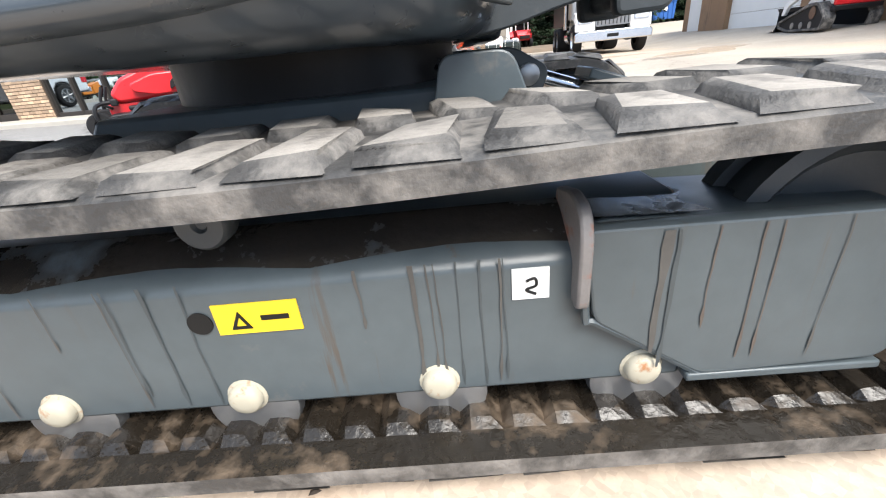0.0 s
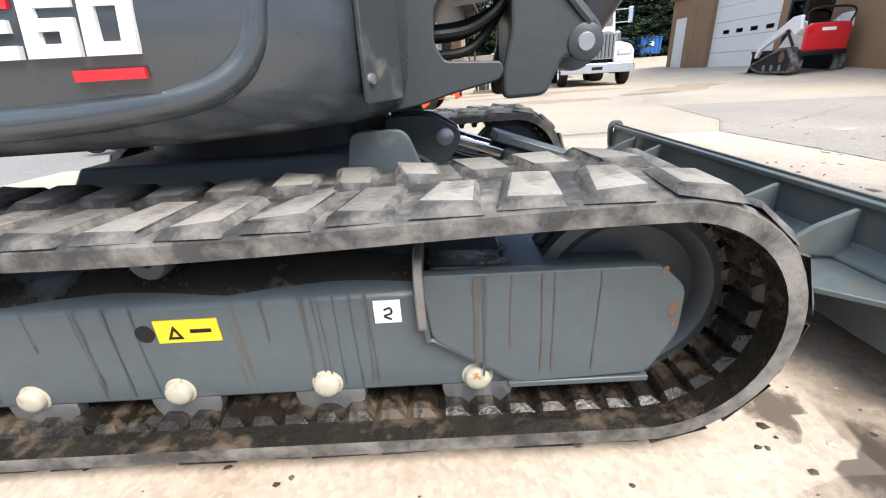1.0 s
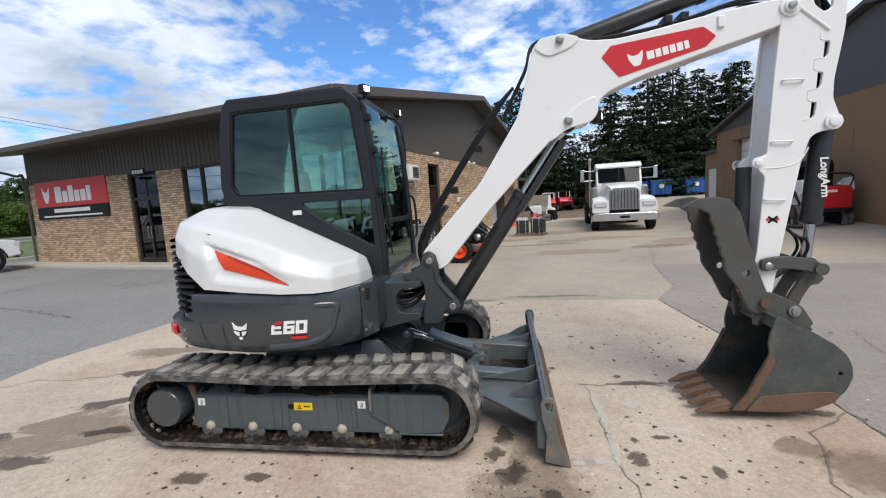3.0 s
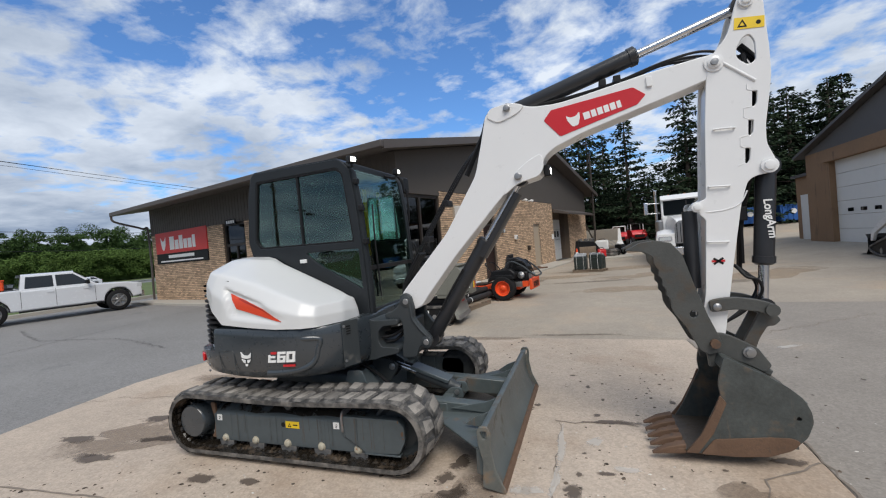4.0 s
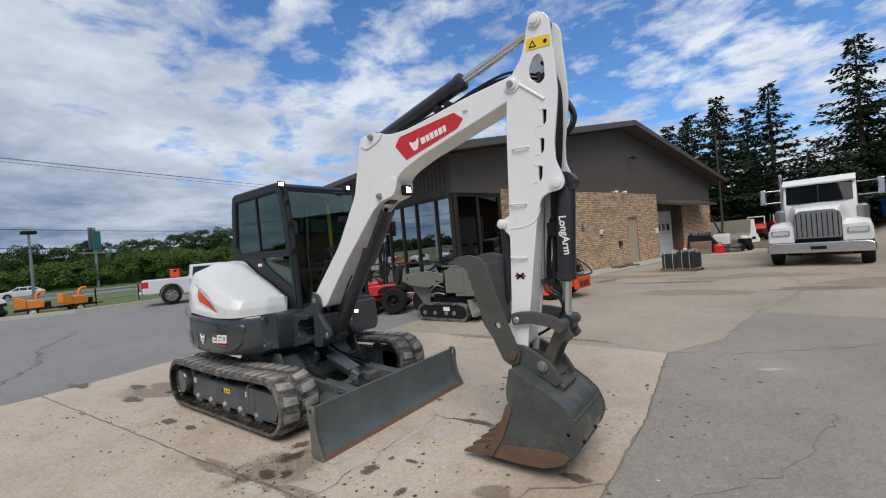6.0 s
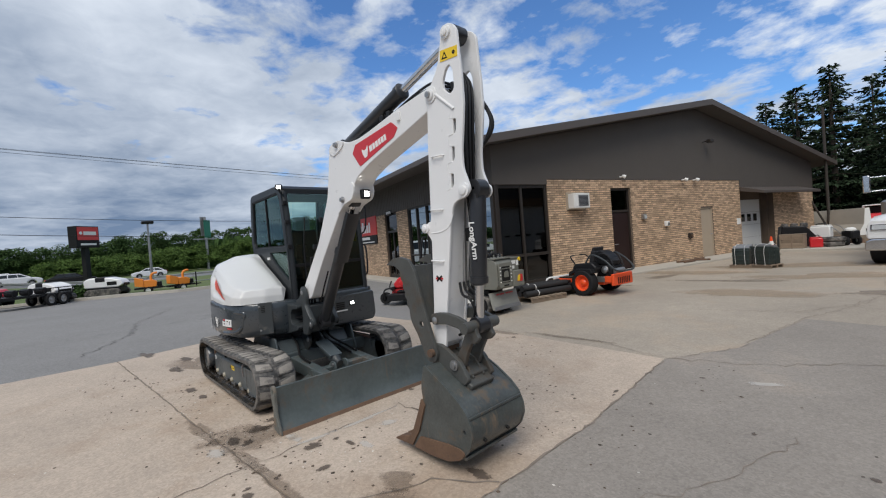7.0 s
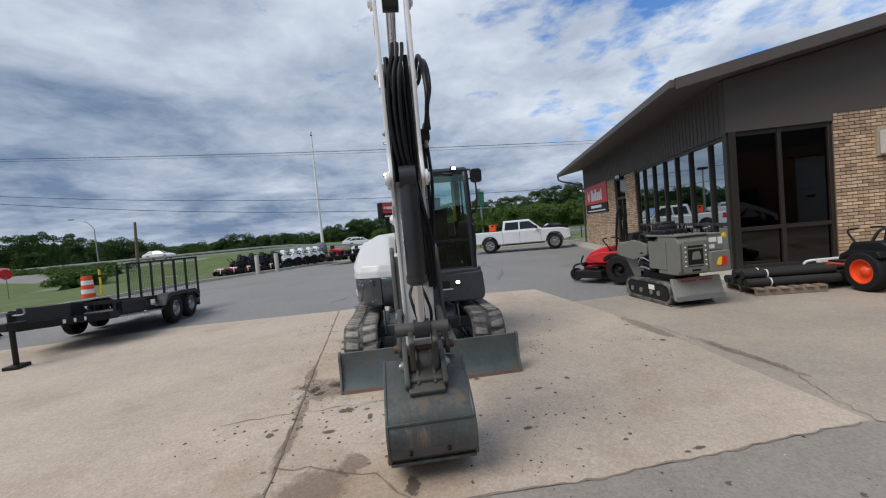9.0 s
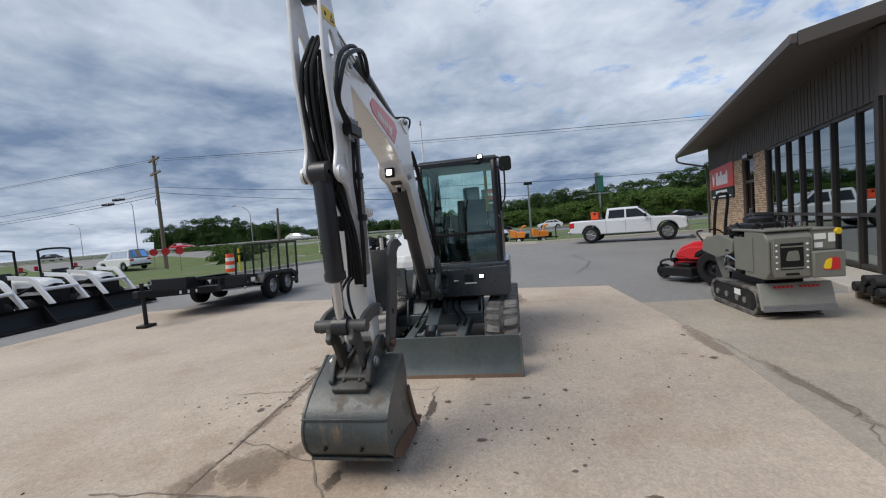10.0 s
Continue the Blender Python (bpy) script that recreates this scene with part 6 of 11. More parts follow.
        add("label_mark", plate([[(3.395, 2.878), (3.452, 2.872), (3.428, 2.926)], [(3.409, 2.886), (3.440, 2.882), (3.427, 2.910)]], YC + 0.113 * s, 0.0015, 0.0003), INK, parent=ap)
        add("label_mark", plate([ring(3.515, 2.888, 0.014, 10)], YC + 0.113 * s, 0.0015, 0.0003), INK, parent=ap)
        # crossed mark on the arm
        for rot in (35, -35):
            add("arm_mark", Shape().box(-0.035, 0.035, -0.001, 0.001, -0.007, 0.007), INK, parent=ap).matrix_world = Matrix.Translation((3.19, YC + 0.1105 * s, 1.34)) @ pose(0, 0, 0, 0, rot, 0)
        add("arm_mark", Shape().box(3.15, 3.23, YC + 0.1098 * s - 0.0006, YC + 0.1098 * s + 0.0006, 1.333, 1.348), RED, parent=ap)
    for k in range(3):
        add("arm_hose", Shape().tube([(3.44, -0.13 + 0.03 * k, 2.80), (3.51, -0.14 + 0.03 * k, 2.70), (3.545, -0.175 + 0.032 * k, 2.56), (3.535, -0.188 + 0.034 * k, 2.33), (3.50, -0.165 + 0.03 * k, 2.09), (3.45, -0.13 + 0.03 * k, 1.92), (3.40, -0.04 + 0.02 * k, 1.60), (3.37, -0.03 + 0.02 * k, 1.25)], 0.012), BLACK, parent=arm)
    for k in range(2):
        add("looped_hose", Shape().tube([(2.86, 0.0, 2.70 + 0.02 * k), (2.99, 0.02 + 0.03 * k, 2.72), (3.08, 0.035 + 0.03 * k, 2.80), (3.22, 0.04 + 0.03 * k, 2.81 - 0.03 * k), (3.44, 0.04 + 0.03 * k, 2.68 - 0.03 * k), (3.57 - 0.02 * k, 0.045 + 0.02 * k, 2.48), (3.56 - 0.02 * k, 0.04, 2.36), (3.44, 0.03 + 0.02 * k, 2.26)], 0.014), BLACK, parent=arm)
    mf = add("valve_manifold", Shape().box(3.24, 3.42, -0.005, 0.055, 2.20, 2.27), BLACK, "black valve manifold with steel fittings", parent=arm, bevel=0.006)
    for k in range(4):
        add("manifold_fitting", Shape().cyl((3.265 + 0.045 * k, 0.03, 2.16), (3.265 + 0.045 * k, 0.03, 2.31), 0.012, n=8), STEEL, parent=mf)
    for k in range(2):
        add("hard_line", Shape().tube([(3.24 + 0.05 * k, 0.02, 2.20), (3.23 + 0.05 * k, 0.015, 1.95), (3.235 + 0.04 * k, 0.015, 1.60), (3.25 + 0.03 * k, 0.012, 1.30)], 0.010), STEEL, parent=arm)
        add("line_clamp", Shape().box(3.215, 3.30, -0.008, 0.03, 1.66 + 0.28 * k, 1.70 + 0.28 * k), BLACK, parent=arm, bevel=0.004)
    for k in range(2):
        add("arm_low_hose", Shape().tube([(3.33, 0.02 + 0.02 * k, 2.18), (3.36, 0.02 + 0.025 * k, 1.90), (3.31 + 0.02 * k, 0.02, 1.55), (3.30, 0.0, 1.22)], 0.011), BLACK, parent=arm)
    for k in range(3):
        add("link_hose", Shape().tube([(3.31, YC - 0.02 + 0.04 * k, 1.30), (3.36, YC - 0.05 + 0.04 * k, 1.22 + 0.02 * k), (3.43, YC - 0.05 + 0.05 * k, 1.19), (3.45, YC - 0.03 + 0.05 * k, 1.10), (3.36, YC + 0.03 * k, 0.98), (3.24, YC, 0.90)], 0.010), BLACK, parent=arm)
    add("hose_block", Shape().box(3.36, 3.42, YC + 0.02, YC + 0.10, 1.60, 1.70), BLACK, parent=arm, bevel=0.008)
    add("grease_line", Shape().cyl((3.34, YC + 0.06, 1.95), (3.28, YC + 0.06, 1.25), 0.016), STEEL, parent=arm)
    # thumb cylinder on the arm's front
    th_c = add("thumb_cylinder", Shape().cyl((3.06, YC, 1.70), (3.05, YC, 1.15), 0.048), CYL, "black thumb cylinder")
    add("cylinder_rod", Shape().cyl((3.05, YC, 1.16), (3.02, YC, 0.98), 0.026), CHROME, parent=th_c)

    # --- linkage, coupler, thumb, bucket ---
    for s in (-1, 1):
        yy = YC + 0.135 * s
        lk = add("link_plate", plate([rounded([(3.105, 1.075), (3.18, 1.092), (3.265, 1.096), (3.38, 1.078), (3.455, 1.052), (3.505, 1.00), (3.475, 0.955), (3.39, 0.992), (3.26, 1.012), (3.115, 0.995)], 0.022)], yy, 0.032, 0.006), THUMBM)
        for px, pz in ((3.151, 1.032), (3.461, 1.003)):
            add("pivot_pin", Shape().lathe((px, yy + 0.012 * s, pz), (0, s, 0), [(0, 0.026), (0.012, 0.026), (0.018, 0.020), (0.020, 0)], 20), STEEL, parent=lk)
        bk = add("bucket_link", plate([rounded([(3.43, 1.02), (3.50, 1.005), (3.505, 0.955), (3.53, 0.925), (3.49, 0.885), (3.45, 0.885), (3.40, 0.80), (3.36, 0.69), (3.29, 0.69), (3.30, 0.77), (3.37, 0.90)], 0.02)], YC + 0.075 * s, 0.035, 0.006), THUMBM)
        add("coupler_side", plate([rounded([(3.06, 0.80), (3.072, 0.74), (3.082, 0.615), (3.12, 0.62), (3.19, 0.685), (3.32, 0.63), (3.40, 0.585), (3.445, 0.63), (3.37, 0.75), (3.24, 0.825), (3.17, 0.852), (3.10, 0.85)], 0.02)], YC + 0.125 * s, 0.035, 0.006), THUMBM, "muddy coupler plate")
        for px, pz in ((3.116, 0.789), (3.318, 0.722)):
            add("pivot_pin", Shape().lathe((px, YC + 0.14 * s, pz), (0, s, 0), [(0, 0.038), (0.016, 0.038), (0.018, 0.026), (0.030, 0.024), (0.032, 0)], 20), STEEL if px > 3.2 else THUMBM)
    add("link_cross_pin", Shape().cyl((3.461, YC - 0.17, 1.003), (3.461, YC + 0.17, 1.003), 0.040, n=24), THUMBM)
    add("coupler_block", Shape().prism(rounded([(3.10, 0.69), (3.38, 0.60), (3.41, 0.65), (3.30, 0.71), (3.11, 0.78)], 0.02), YC - 0.11, YC + 0.11), THUMBM, "muddy brown coupler block", bevel=0.01)
    add("coupler_foot", Shape().box(3.335, 3.455, YC - 0.12, YC + 0.12, 0.578, 0.622, Matrix.Translation((3.395, 0, 0.60)) @ pose(0, 0, 0, 0, 30, 0) @ Matrix.Translation((-3.395, 0, -0.60))), THUMBM, bevel=0.01)
    thumb_o = [(2.60, 1.455), (2.70, 1.505), (2.80, 1.515), (2.90, 1.49), (2.965, 1.40), (3.02, 1.20), (3.09, 0.98), (3.165, 0.79), (3.15, 0.73), (3.08, 0.71), (3.03, 0.74), (2.955, 0.90), (2.895, 0.985), (2.875, 1.03), (2.87, 1.10), (2.845, 1.125), (2.85, 1.17), (2.825, 1.195), (2.83, 1.24), (2.805, 1.265), (2.81, 1.31), (2.785, 1.34), (2.78, 1.40), (2.72, 1.44)]
    tp = add("thumb", plate([rounded(thumb_o, 0.012, 2), ring(3.005, 0.99, 0.024, 14)], YC - 0.155, 0.03, 0.004), THUMBM, "grey serrated bucket thumb")
    add("thumb_plate", plate([rounded(thumb_o, 0.012, 2), ring(3.005, 0.99, 0.024, 14)], YC + 0.185, 0.03, 0.004), THUMBM, parent=tp)
    add("thumb_web", Shape().prism([(2.93, 1.44), (2.985, 1.26), (3.06, 1.02), (3.04, 1.0), (2.96, 1.24), (2.90, 1.43)], YC - 0.15, YC + 0.18), THUMBM, parent=tp)
    add("thumb_bar", Shape().box(2.86, 2.90, YC - 0.15, YC + 0.18, 1.40, 1.44), THUMBM, parent=tp, bevel=0.008)
    add("thumb_pin", Shape().cyl((3.116, YC - 0.20, 0.789), (3.116, YC + 0.23, 0.789), 0.030), RUSTY, parent=tp)

    B0, B1 = YC - 0.277, YC + 0.275
    prof = [(3.112, 0.66), (3.133, 0.715), (3.16, 0.716), (3.232, 0.670), (3.355, 0.607), (3.47, 0.530), (3.538, 0.468), (3.574, 0.388), (3.580, 0.321), (3.547, 0.231), (3.468, 0.149), (3.343, 0.102), (3.182, 0.089), (3.03, 0.085), (2.86, 0.089)]
    cx, cz = 3.25, 0.36
    inn = [(a + (cx - a) * 0.06, b + (cz - b) * 0.06) for a, b in prof]
    shell = Shape()
    k = len(prof)
    vs = [(a, yy, b) for a, b in prof for yy in (B0, B1)] + [(a, yy, b) for a, b in inn for yy in (B0, B1)]
    fs = []
    for i in range(k - 1):
        fs += [(2 * i, 2 * i + 1, 2 * i + 3, 2 * i + 2), (2 * k + 2 * i, 2 * k + 2 * i + 2, 2 * k + 2 * i + 3, 2 * k + 2 * i + 1), (2 * i, 2 * i + 2, 2 * k + 2 * i + 2, 2 * k + 2 * i), (2 * i + 1, 2 * k + 2 * i + 1, 2 * k + 2 * i + 3, 2 * i + 3)]
    fs += [(0, 2 * k, 2 * k + 1, 1), (2 * k - 2, 2 * k - 1, 4 * k - 1, 4 * k - 2)]
    shell.add(vs, fs)
    bu = add("bucket", shell, BUCKET, "worn dark steel bucket with rust and mud, held just off the ground", smooth=35)
    bu.data.materials.append(BUCKETMUD)
    for pg in bu.data.polygons:
        if pg.index % 4 == 1 and pg.index < 4 * (k - 1):
            pg.material_index = 1
    side_o = [(3.090, 0.54), (3.098, 0.60), (3.13, 0.722), (3.155, 0.724), (3.235, 0.675), (3.357, 0.613), (3.475, 0.535), (3.543, 0.471), (3.580, 0.390), (3.587, 0.321), (3.552, 0.227), (3.472, 0.143), (3.345, 0.096), (3.182, 0.082), (2.90, 0.082), (2.97, 0.20), (3.055, 0.378), (3.10, 0.47)]
    for yy, s in ((B0, -1), (B1, 1)):
        add("bucket_side", plate([rounded(side_o, 0.02, 3), ring(3.513, 0.342, 0.013, 10)], yy, 0.018, 0.003), BUCKET, parent=bu)
        add("side_cutter", plate([rounded([(2.87, 0.085), (2.945, 0.086), (3.042, 0.226), (3.128, 0.431), (3.092, 0.478), (3.052, 0.378), (2.965, 0.205)], 0.012)], yy + s * 0.014, 0.018, 0.003), RUSTY, "rusty side cutter", parent=bu)
        add("wear_strip", plate([rounded([(2.96, 0.080), (3.18, 0.078), (3.345, 0.094), (3.465, 0.142), (3.515, 0.195), (3.473, 0.219), (3.353, 0.218), (3.045, 0.184)], 0.02)], yy + s * 0.012, 0.012, 0.002), RUSTY, "rusty wear strip", parent=bu)
    add("lip", Shape().prism([(2.81, 0.074), (3.0, 0.072), (3.0, 0.098), (2.83, 0.100)], B0, B1), RUSTY, "rusty cutting lip", parent=bu, bevel=0.004)
    for k in range(5):
        yy = B0 + 0.035 + (B1 - B0 - 0.07) * k / 4
        tt = Shape()
        tt.add([(2.88, yy - 0.034, 0.066), (2.88, yy + 0.034, 0.066), (2.88, yy + 0.034, 0.132), (2.88, yy - 0.034, 0.132), (2.77, yy - 0.029, 0.054), (2.77, yy + 0.029, 0.054), (2.77, yy + 0.029, 0.104), (2.77, yy - 0.029, 0.104), (2.672, yy - 0.018, 0.040), (2.672, yy + 0.018, 0.040), (2.672, yy + 0.018, 0.052), (2.672, yy - 0.018, 0.052)],
               [(0, 1, 5, 4), (1, 2, 6, 5), (2, 3, 7, 6), (3, 0, 4, 7), (4, 5, 9, 8), (5, 6, 10, 9), (6, 7, 11, 10), (7, 4, 8, 11), (8, 9, 10, 11), (0, 3, 2, 1)])
        add("bucket_tooth", tt, RUSTY, "rusty bucket tooth", parent=bu, bevel=0.006)
    add("bucket_band", Shape().box(3.552, 3.564, B0, B1, 0.428, 0.446), BUCKET, parent=bu, bevel=0.003)
    add("bucket_band", Shape().box(3.475, 3.505, B0, B1, 0.145, 0.165), BUCKET, parent=bu, bevel=0.003)
    for yy in (-0.26, -0.02):
        add("drain_hole", Shape().cyl((3.545, yy, 0.262), (3.572, yy, 0.250), 0.012, n=12), INK, parent=bu)
    for yy in (-0.06, -0.17):
        add("coupler_ear", plate([rounded([(3.14, 0.69), (3.12, 0.79), (3.33, 0.74), (3.42, 0.62), (3.36, 0.60)], 0.02)], YC + 0.118 + yy, 0.02), THUMBM, parent=bu)
    return ex


excavator()
# ---------- vehicles and machines ----------
def wheel_at(parent, name, p, axis, r, w, rim_r, rim_mat=STEEL, tyre=None, spokes=0, label=""):
    """A wheel whose outer face looks along axis: tyre as the part, rim and hub as its pieces."""
    ax = Vector(axis).normalized()
    a = Vector(p) - ax * w / 2
    t = part(name, Shape().lathe(a, ax, [(0, rim_r * 0.95), (0.0, r * 0.90), (w * 0.08, r * 0.97), (w * 0.2, r), (w * 0.8, r), (w * 0.92, r * 0.97), (w, r * 0.90), (w, rim_r)], 32), tyre or TYRE, parent, label)
    part("rim", Shape().lathe(a, ax, [(w * 0.96, rim_r * 1.02), (w * 0.98, rim_r * 0.92), (w * 0.72, rim_r * 0.84), (w * 0.66, rim_r * 0.5), (w * 0.84, rim_r * 0.34), (w * 0.92, rim_r * 0.2), (w * 0.92, 0)], 32), rim_mat, t)
    if spokes:
        s = ax.orthogonal().normalized()
        q = ax.cross(s)
        for k in range(spokes):
            d = s * math.cos(2 * math.pi * k / spokes) + q * math.sin(2 * math.pi * k / spokes)
            part("wheel_spoke", Shape().cyl(a + ax * w * 0.9 + d * rim_r * 0.15, a + ax * w * 0.86 + d * rim_r * 0.9, rim_r * 0.10, rim_r * 0.14, 8), rim_mat, t)
    return t


SILVER = mat("silver_white_paint", (0.70, 0.71, 0.72), 0.28, metal=0.0, var=0.05, bump=0, coat=0.4)
HEADLAMP = mat("headlamp_lens", (0.55, 0.58, 0.60), 0.08, var=0.15, bump=0, coat=0.6)
BLADEGREY = mat("pale_grey_blade", (0.26, 0.26, 0.235), 0.45, var=0.2, scale=4, bump=0.015, dirt=((0.32, 0.29, 0.24), 0.2, 3))
GREY = mat("machine_grey_paint", (0.17, 0.17, 0.145), 0.5, var=0.12, scale=4, bump=0.01, dirt=((0.25, 0.22, 0.18), 0.15, 3))


def dump_truck():
    tk = thing("truck", "white conventional heavy truck parked facing the yard", "truck", (6.12, 14.2, 0.0), -8)

    def a(n, s, m, lab="", bevel=0.0, parent=tk):
        return part(n, s, m, parent, lab, bevel)
    hood = Shape().grid([[(-w, y, 0.80), (-w, y, zs), (-w * 0.86, y, zt), (0, y, zt + 0.04), (w * 0.86, y, zt), (w, y, zs), (w, y, 0.80)] for y, w, zs, zt in ((0.02, 0.56, 1.45, 1.66), (0.1, 0.58, 1.52, 1.74), (0.9, 0.66, 1.66, 1.86), (1.75, 0.78, 1.74, 1.95))])
    a("hood", hood, WHITE, bevel=0.0)
    gr = a("grille", Shape().prism(rounded([(-0.54, 0.86), (0.54, 0.86), (0.54, 1.60), (0.40, 1.72), (-0.40, 1.72), (-0.54, 1.60)], 0.05), -0.03, 0.03), STEEL, "steel grille in a chrome surround")
    for k in range(17):
        x = -0.48 + 0.06 * k
        part("grille_bar", Shape().box(x - 0.012, x + 0.012, -0.055, -0.028, 0.90, 1.64 - 0.2 * max(0, abs(x) - 0.38)), BLACK if k % 2 == 0 else STEEL, gr)
    bm_ = a("bumper", Shape().prism(rounded([(-1.24, 0.42), (1.24, 0.42), (1.24, 0.66), (1.1, 0.74), (-1.1, 0.74), (-1.24, 0.66)], 0.05), -0.14, -0.04), CHROME, "chrome bumper", 0.03)
    part("number_plate", Shape().box(-0.18, 0.18, -0.15, -0.138, 0.52, 0.62), INK, bm_)
    for s in (-1, 1):
        a("fender", Shape().grid([[(s * x, y, z) for x, z in ((0.56, zz), (0.9, zz + 0.02), (1.16, zz - 0.05), (1.21, zz - 0.22))] for y, zz in ((0.0, 1.0), (0.06, 1.22), (0.35, 1.34), (0.75, 1.40), (1.15, 1.34), (1.45, 1.15), (1.55, 0.9))]), WHITE)
        a("fender_face", Shape().prism(rounded([(s * 0.55, 0.74), (s * 1.20, 0.74), (s * 1.20, 1.10), (s * 1.10, 1.26), (s * 0.55, 1.24)], 0.05), 0.0, 0.10), WHITE, bevel=0.02)
        hl = a("headlamp", Shape().prism(rounded([(s * 0.66, 0.98), (s * 1.12, 0.98), (s * 1.12, 1.14), (s * 0.66, 1.14)], 0.03), -0.03, 0.03), CHROME)
        part("lens", Shape().prism(rounded([(s * 0.69, 1.0), (s * 1.09, 1.0), (s * 1.09, 1.12), (s * 0.69, 1.12)], 0.03), -0.042, -0.02), HEADLAMP, hl)
        wheel_at(tk, "front_wheel", (s * 1.06, 0.72, 0.50), (s, 0, 0), 0.50, 0.30, 0.29, CHROME)
        for y in (5.0, 6.3):
            wheel_at(tk, "rear_wheel", (s * 0.98, y, 0.50), (s, 0, 0), 0.50, 0.55, 0.29, STEEL)
        a("step_tank", Shape().lathe((s * 0.95, 1.75, 0.62), (0, 1, 0), [(0, 0), (0, 0.28), (0.9, 0.28), (0.9, 0)], 24), CHROME)
        mr = a("mirror", Shape().box(s * 1.50 - 0.09, s * 1.50 + 0.09, 2.0, 2.1, 2.08, 2.62), CHROME, "chrome mirror", 0.03)
        for z in (2.12, 2.55):
            part("mirror_arm", Shape().cyl((s * 0.95, 2.15, z), (s * 1.45, 2.05, z), 0.018), CHROME, mr)
        if s < 0:
            st = a("exhaust_stack", Shape().cyl((s * 1.10, 3.45, 0.9), (s * 1.10, 3.45, 3.0), 0.065, n=20), CHROME, "chrome exhaust stack")
            part("stack_tip", Shape().cyl((s * 1.10, 3.45, 3.0), (s * 1.10, 3.36, 3.2), 0.065, n=20), CHROME, st)
        a("air_cleaner", Shape().lathe((s * 1.0, 1.9, 1.2), (0, 0, 1), [(0, 0), (0, 0.19), (0.55, 0.19), (0.62, 0.12), (0.62, 0)], 20), STEEL)
    cab = a("cab", Shape().prism(rounded([(1.75, 0.75), (1.75, 1.92), (2.05, 2.70), (2.25, 2.84), (3.2, 2.84), (3.3, 2.7), (3.3, 0.75)], 0.06), -0.93, 0.93, "yz"), WHITE, bevel=0.06)
    ws = Shape().grid([[(x, 1.80 + (2.02 - 1.80) * t - 0.10 * (1 - (x / 0.85) ** 2) - 0.03, 1.99 + 0.62 * t) for x in (-0.84, -0.5, 0.0, 0.5, 0.84)] for t in (0, 0.5, 1)])
    part("windscreen", ws, TRUCKGLASS, cab)
    part("screen_post", Shape().cyl((0, 1.68, 1.98), (0, 1.90, 2.62), 0.02), BLACK, cab)
    part("roof_brow", Shape().prism(rounded([(1.90, 2.60), (1.86, 2.66), (2.02, 2.76), (2.25, 2.86), (2.25, 2.76), (2.02, 2.64)], 0.02), -0.93, 0.93, "yz"), WHITE, cab, bevel=0.01)
    for s in (-1, 1):
        part("side_window", Shape().box(s * 0.94 - 0.004, s * 0.94 + 0.004, 2.15, 2.95, 1.95, 2.55), CARGLASS, cab)
        part("cab_door_seam", Shape().box(s * 0.935 - 0.004, s * 0.935 + 0.004, 2.05, 2.07, 0.9, 2.6), INK, cab)
    for k in range(5):
        part("marker_light", Shape().lathe((-0.6 + 0.3 * k, 2.30, 2.83), (0, 0, 1), [(0, 0.04), (0.04, 0.03), (0.05, 0)], 12), STEEL if k % 2 else AMBER, cab)
    a("dump_body", Shape().prism(rounded([(3.7, 1.05), (7.6, 1.05), (7.6, 2.15), (3.5, 2.15)], 0.03), -1.15, 1.15, "yz"), BLACK, "black dump body", 0.02)
    a("chassis", Shape().box(-0.45, 0.45, 0.2, 7.4, 0.55, 0.85), BLACK)
    for s in (-1, 1):
        a("inner_wing", Shape().box(s * 0.5 - 0.02, s * 0.5 + 0.02, 0.05, 1.7, 0.5, 1.2), BLACK)
    return tk


dump_truck()


TRUCKWHITE = mat("pearl_white_paint", (0.66, 0.68, 0.71), 0.25, var=0.05, scale=1, bump=0, coat=0.5, dirt=((0.45, 0.44, 0.42), 0.15, 1.5))


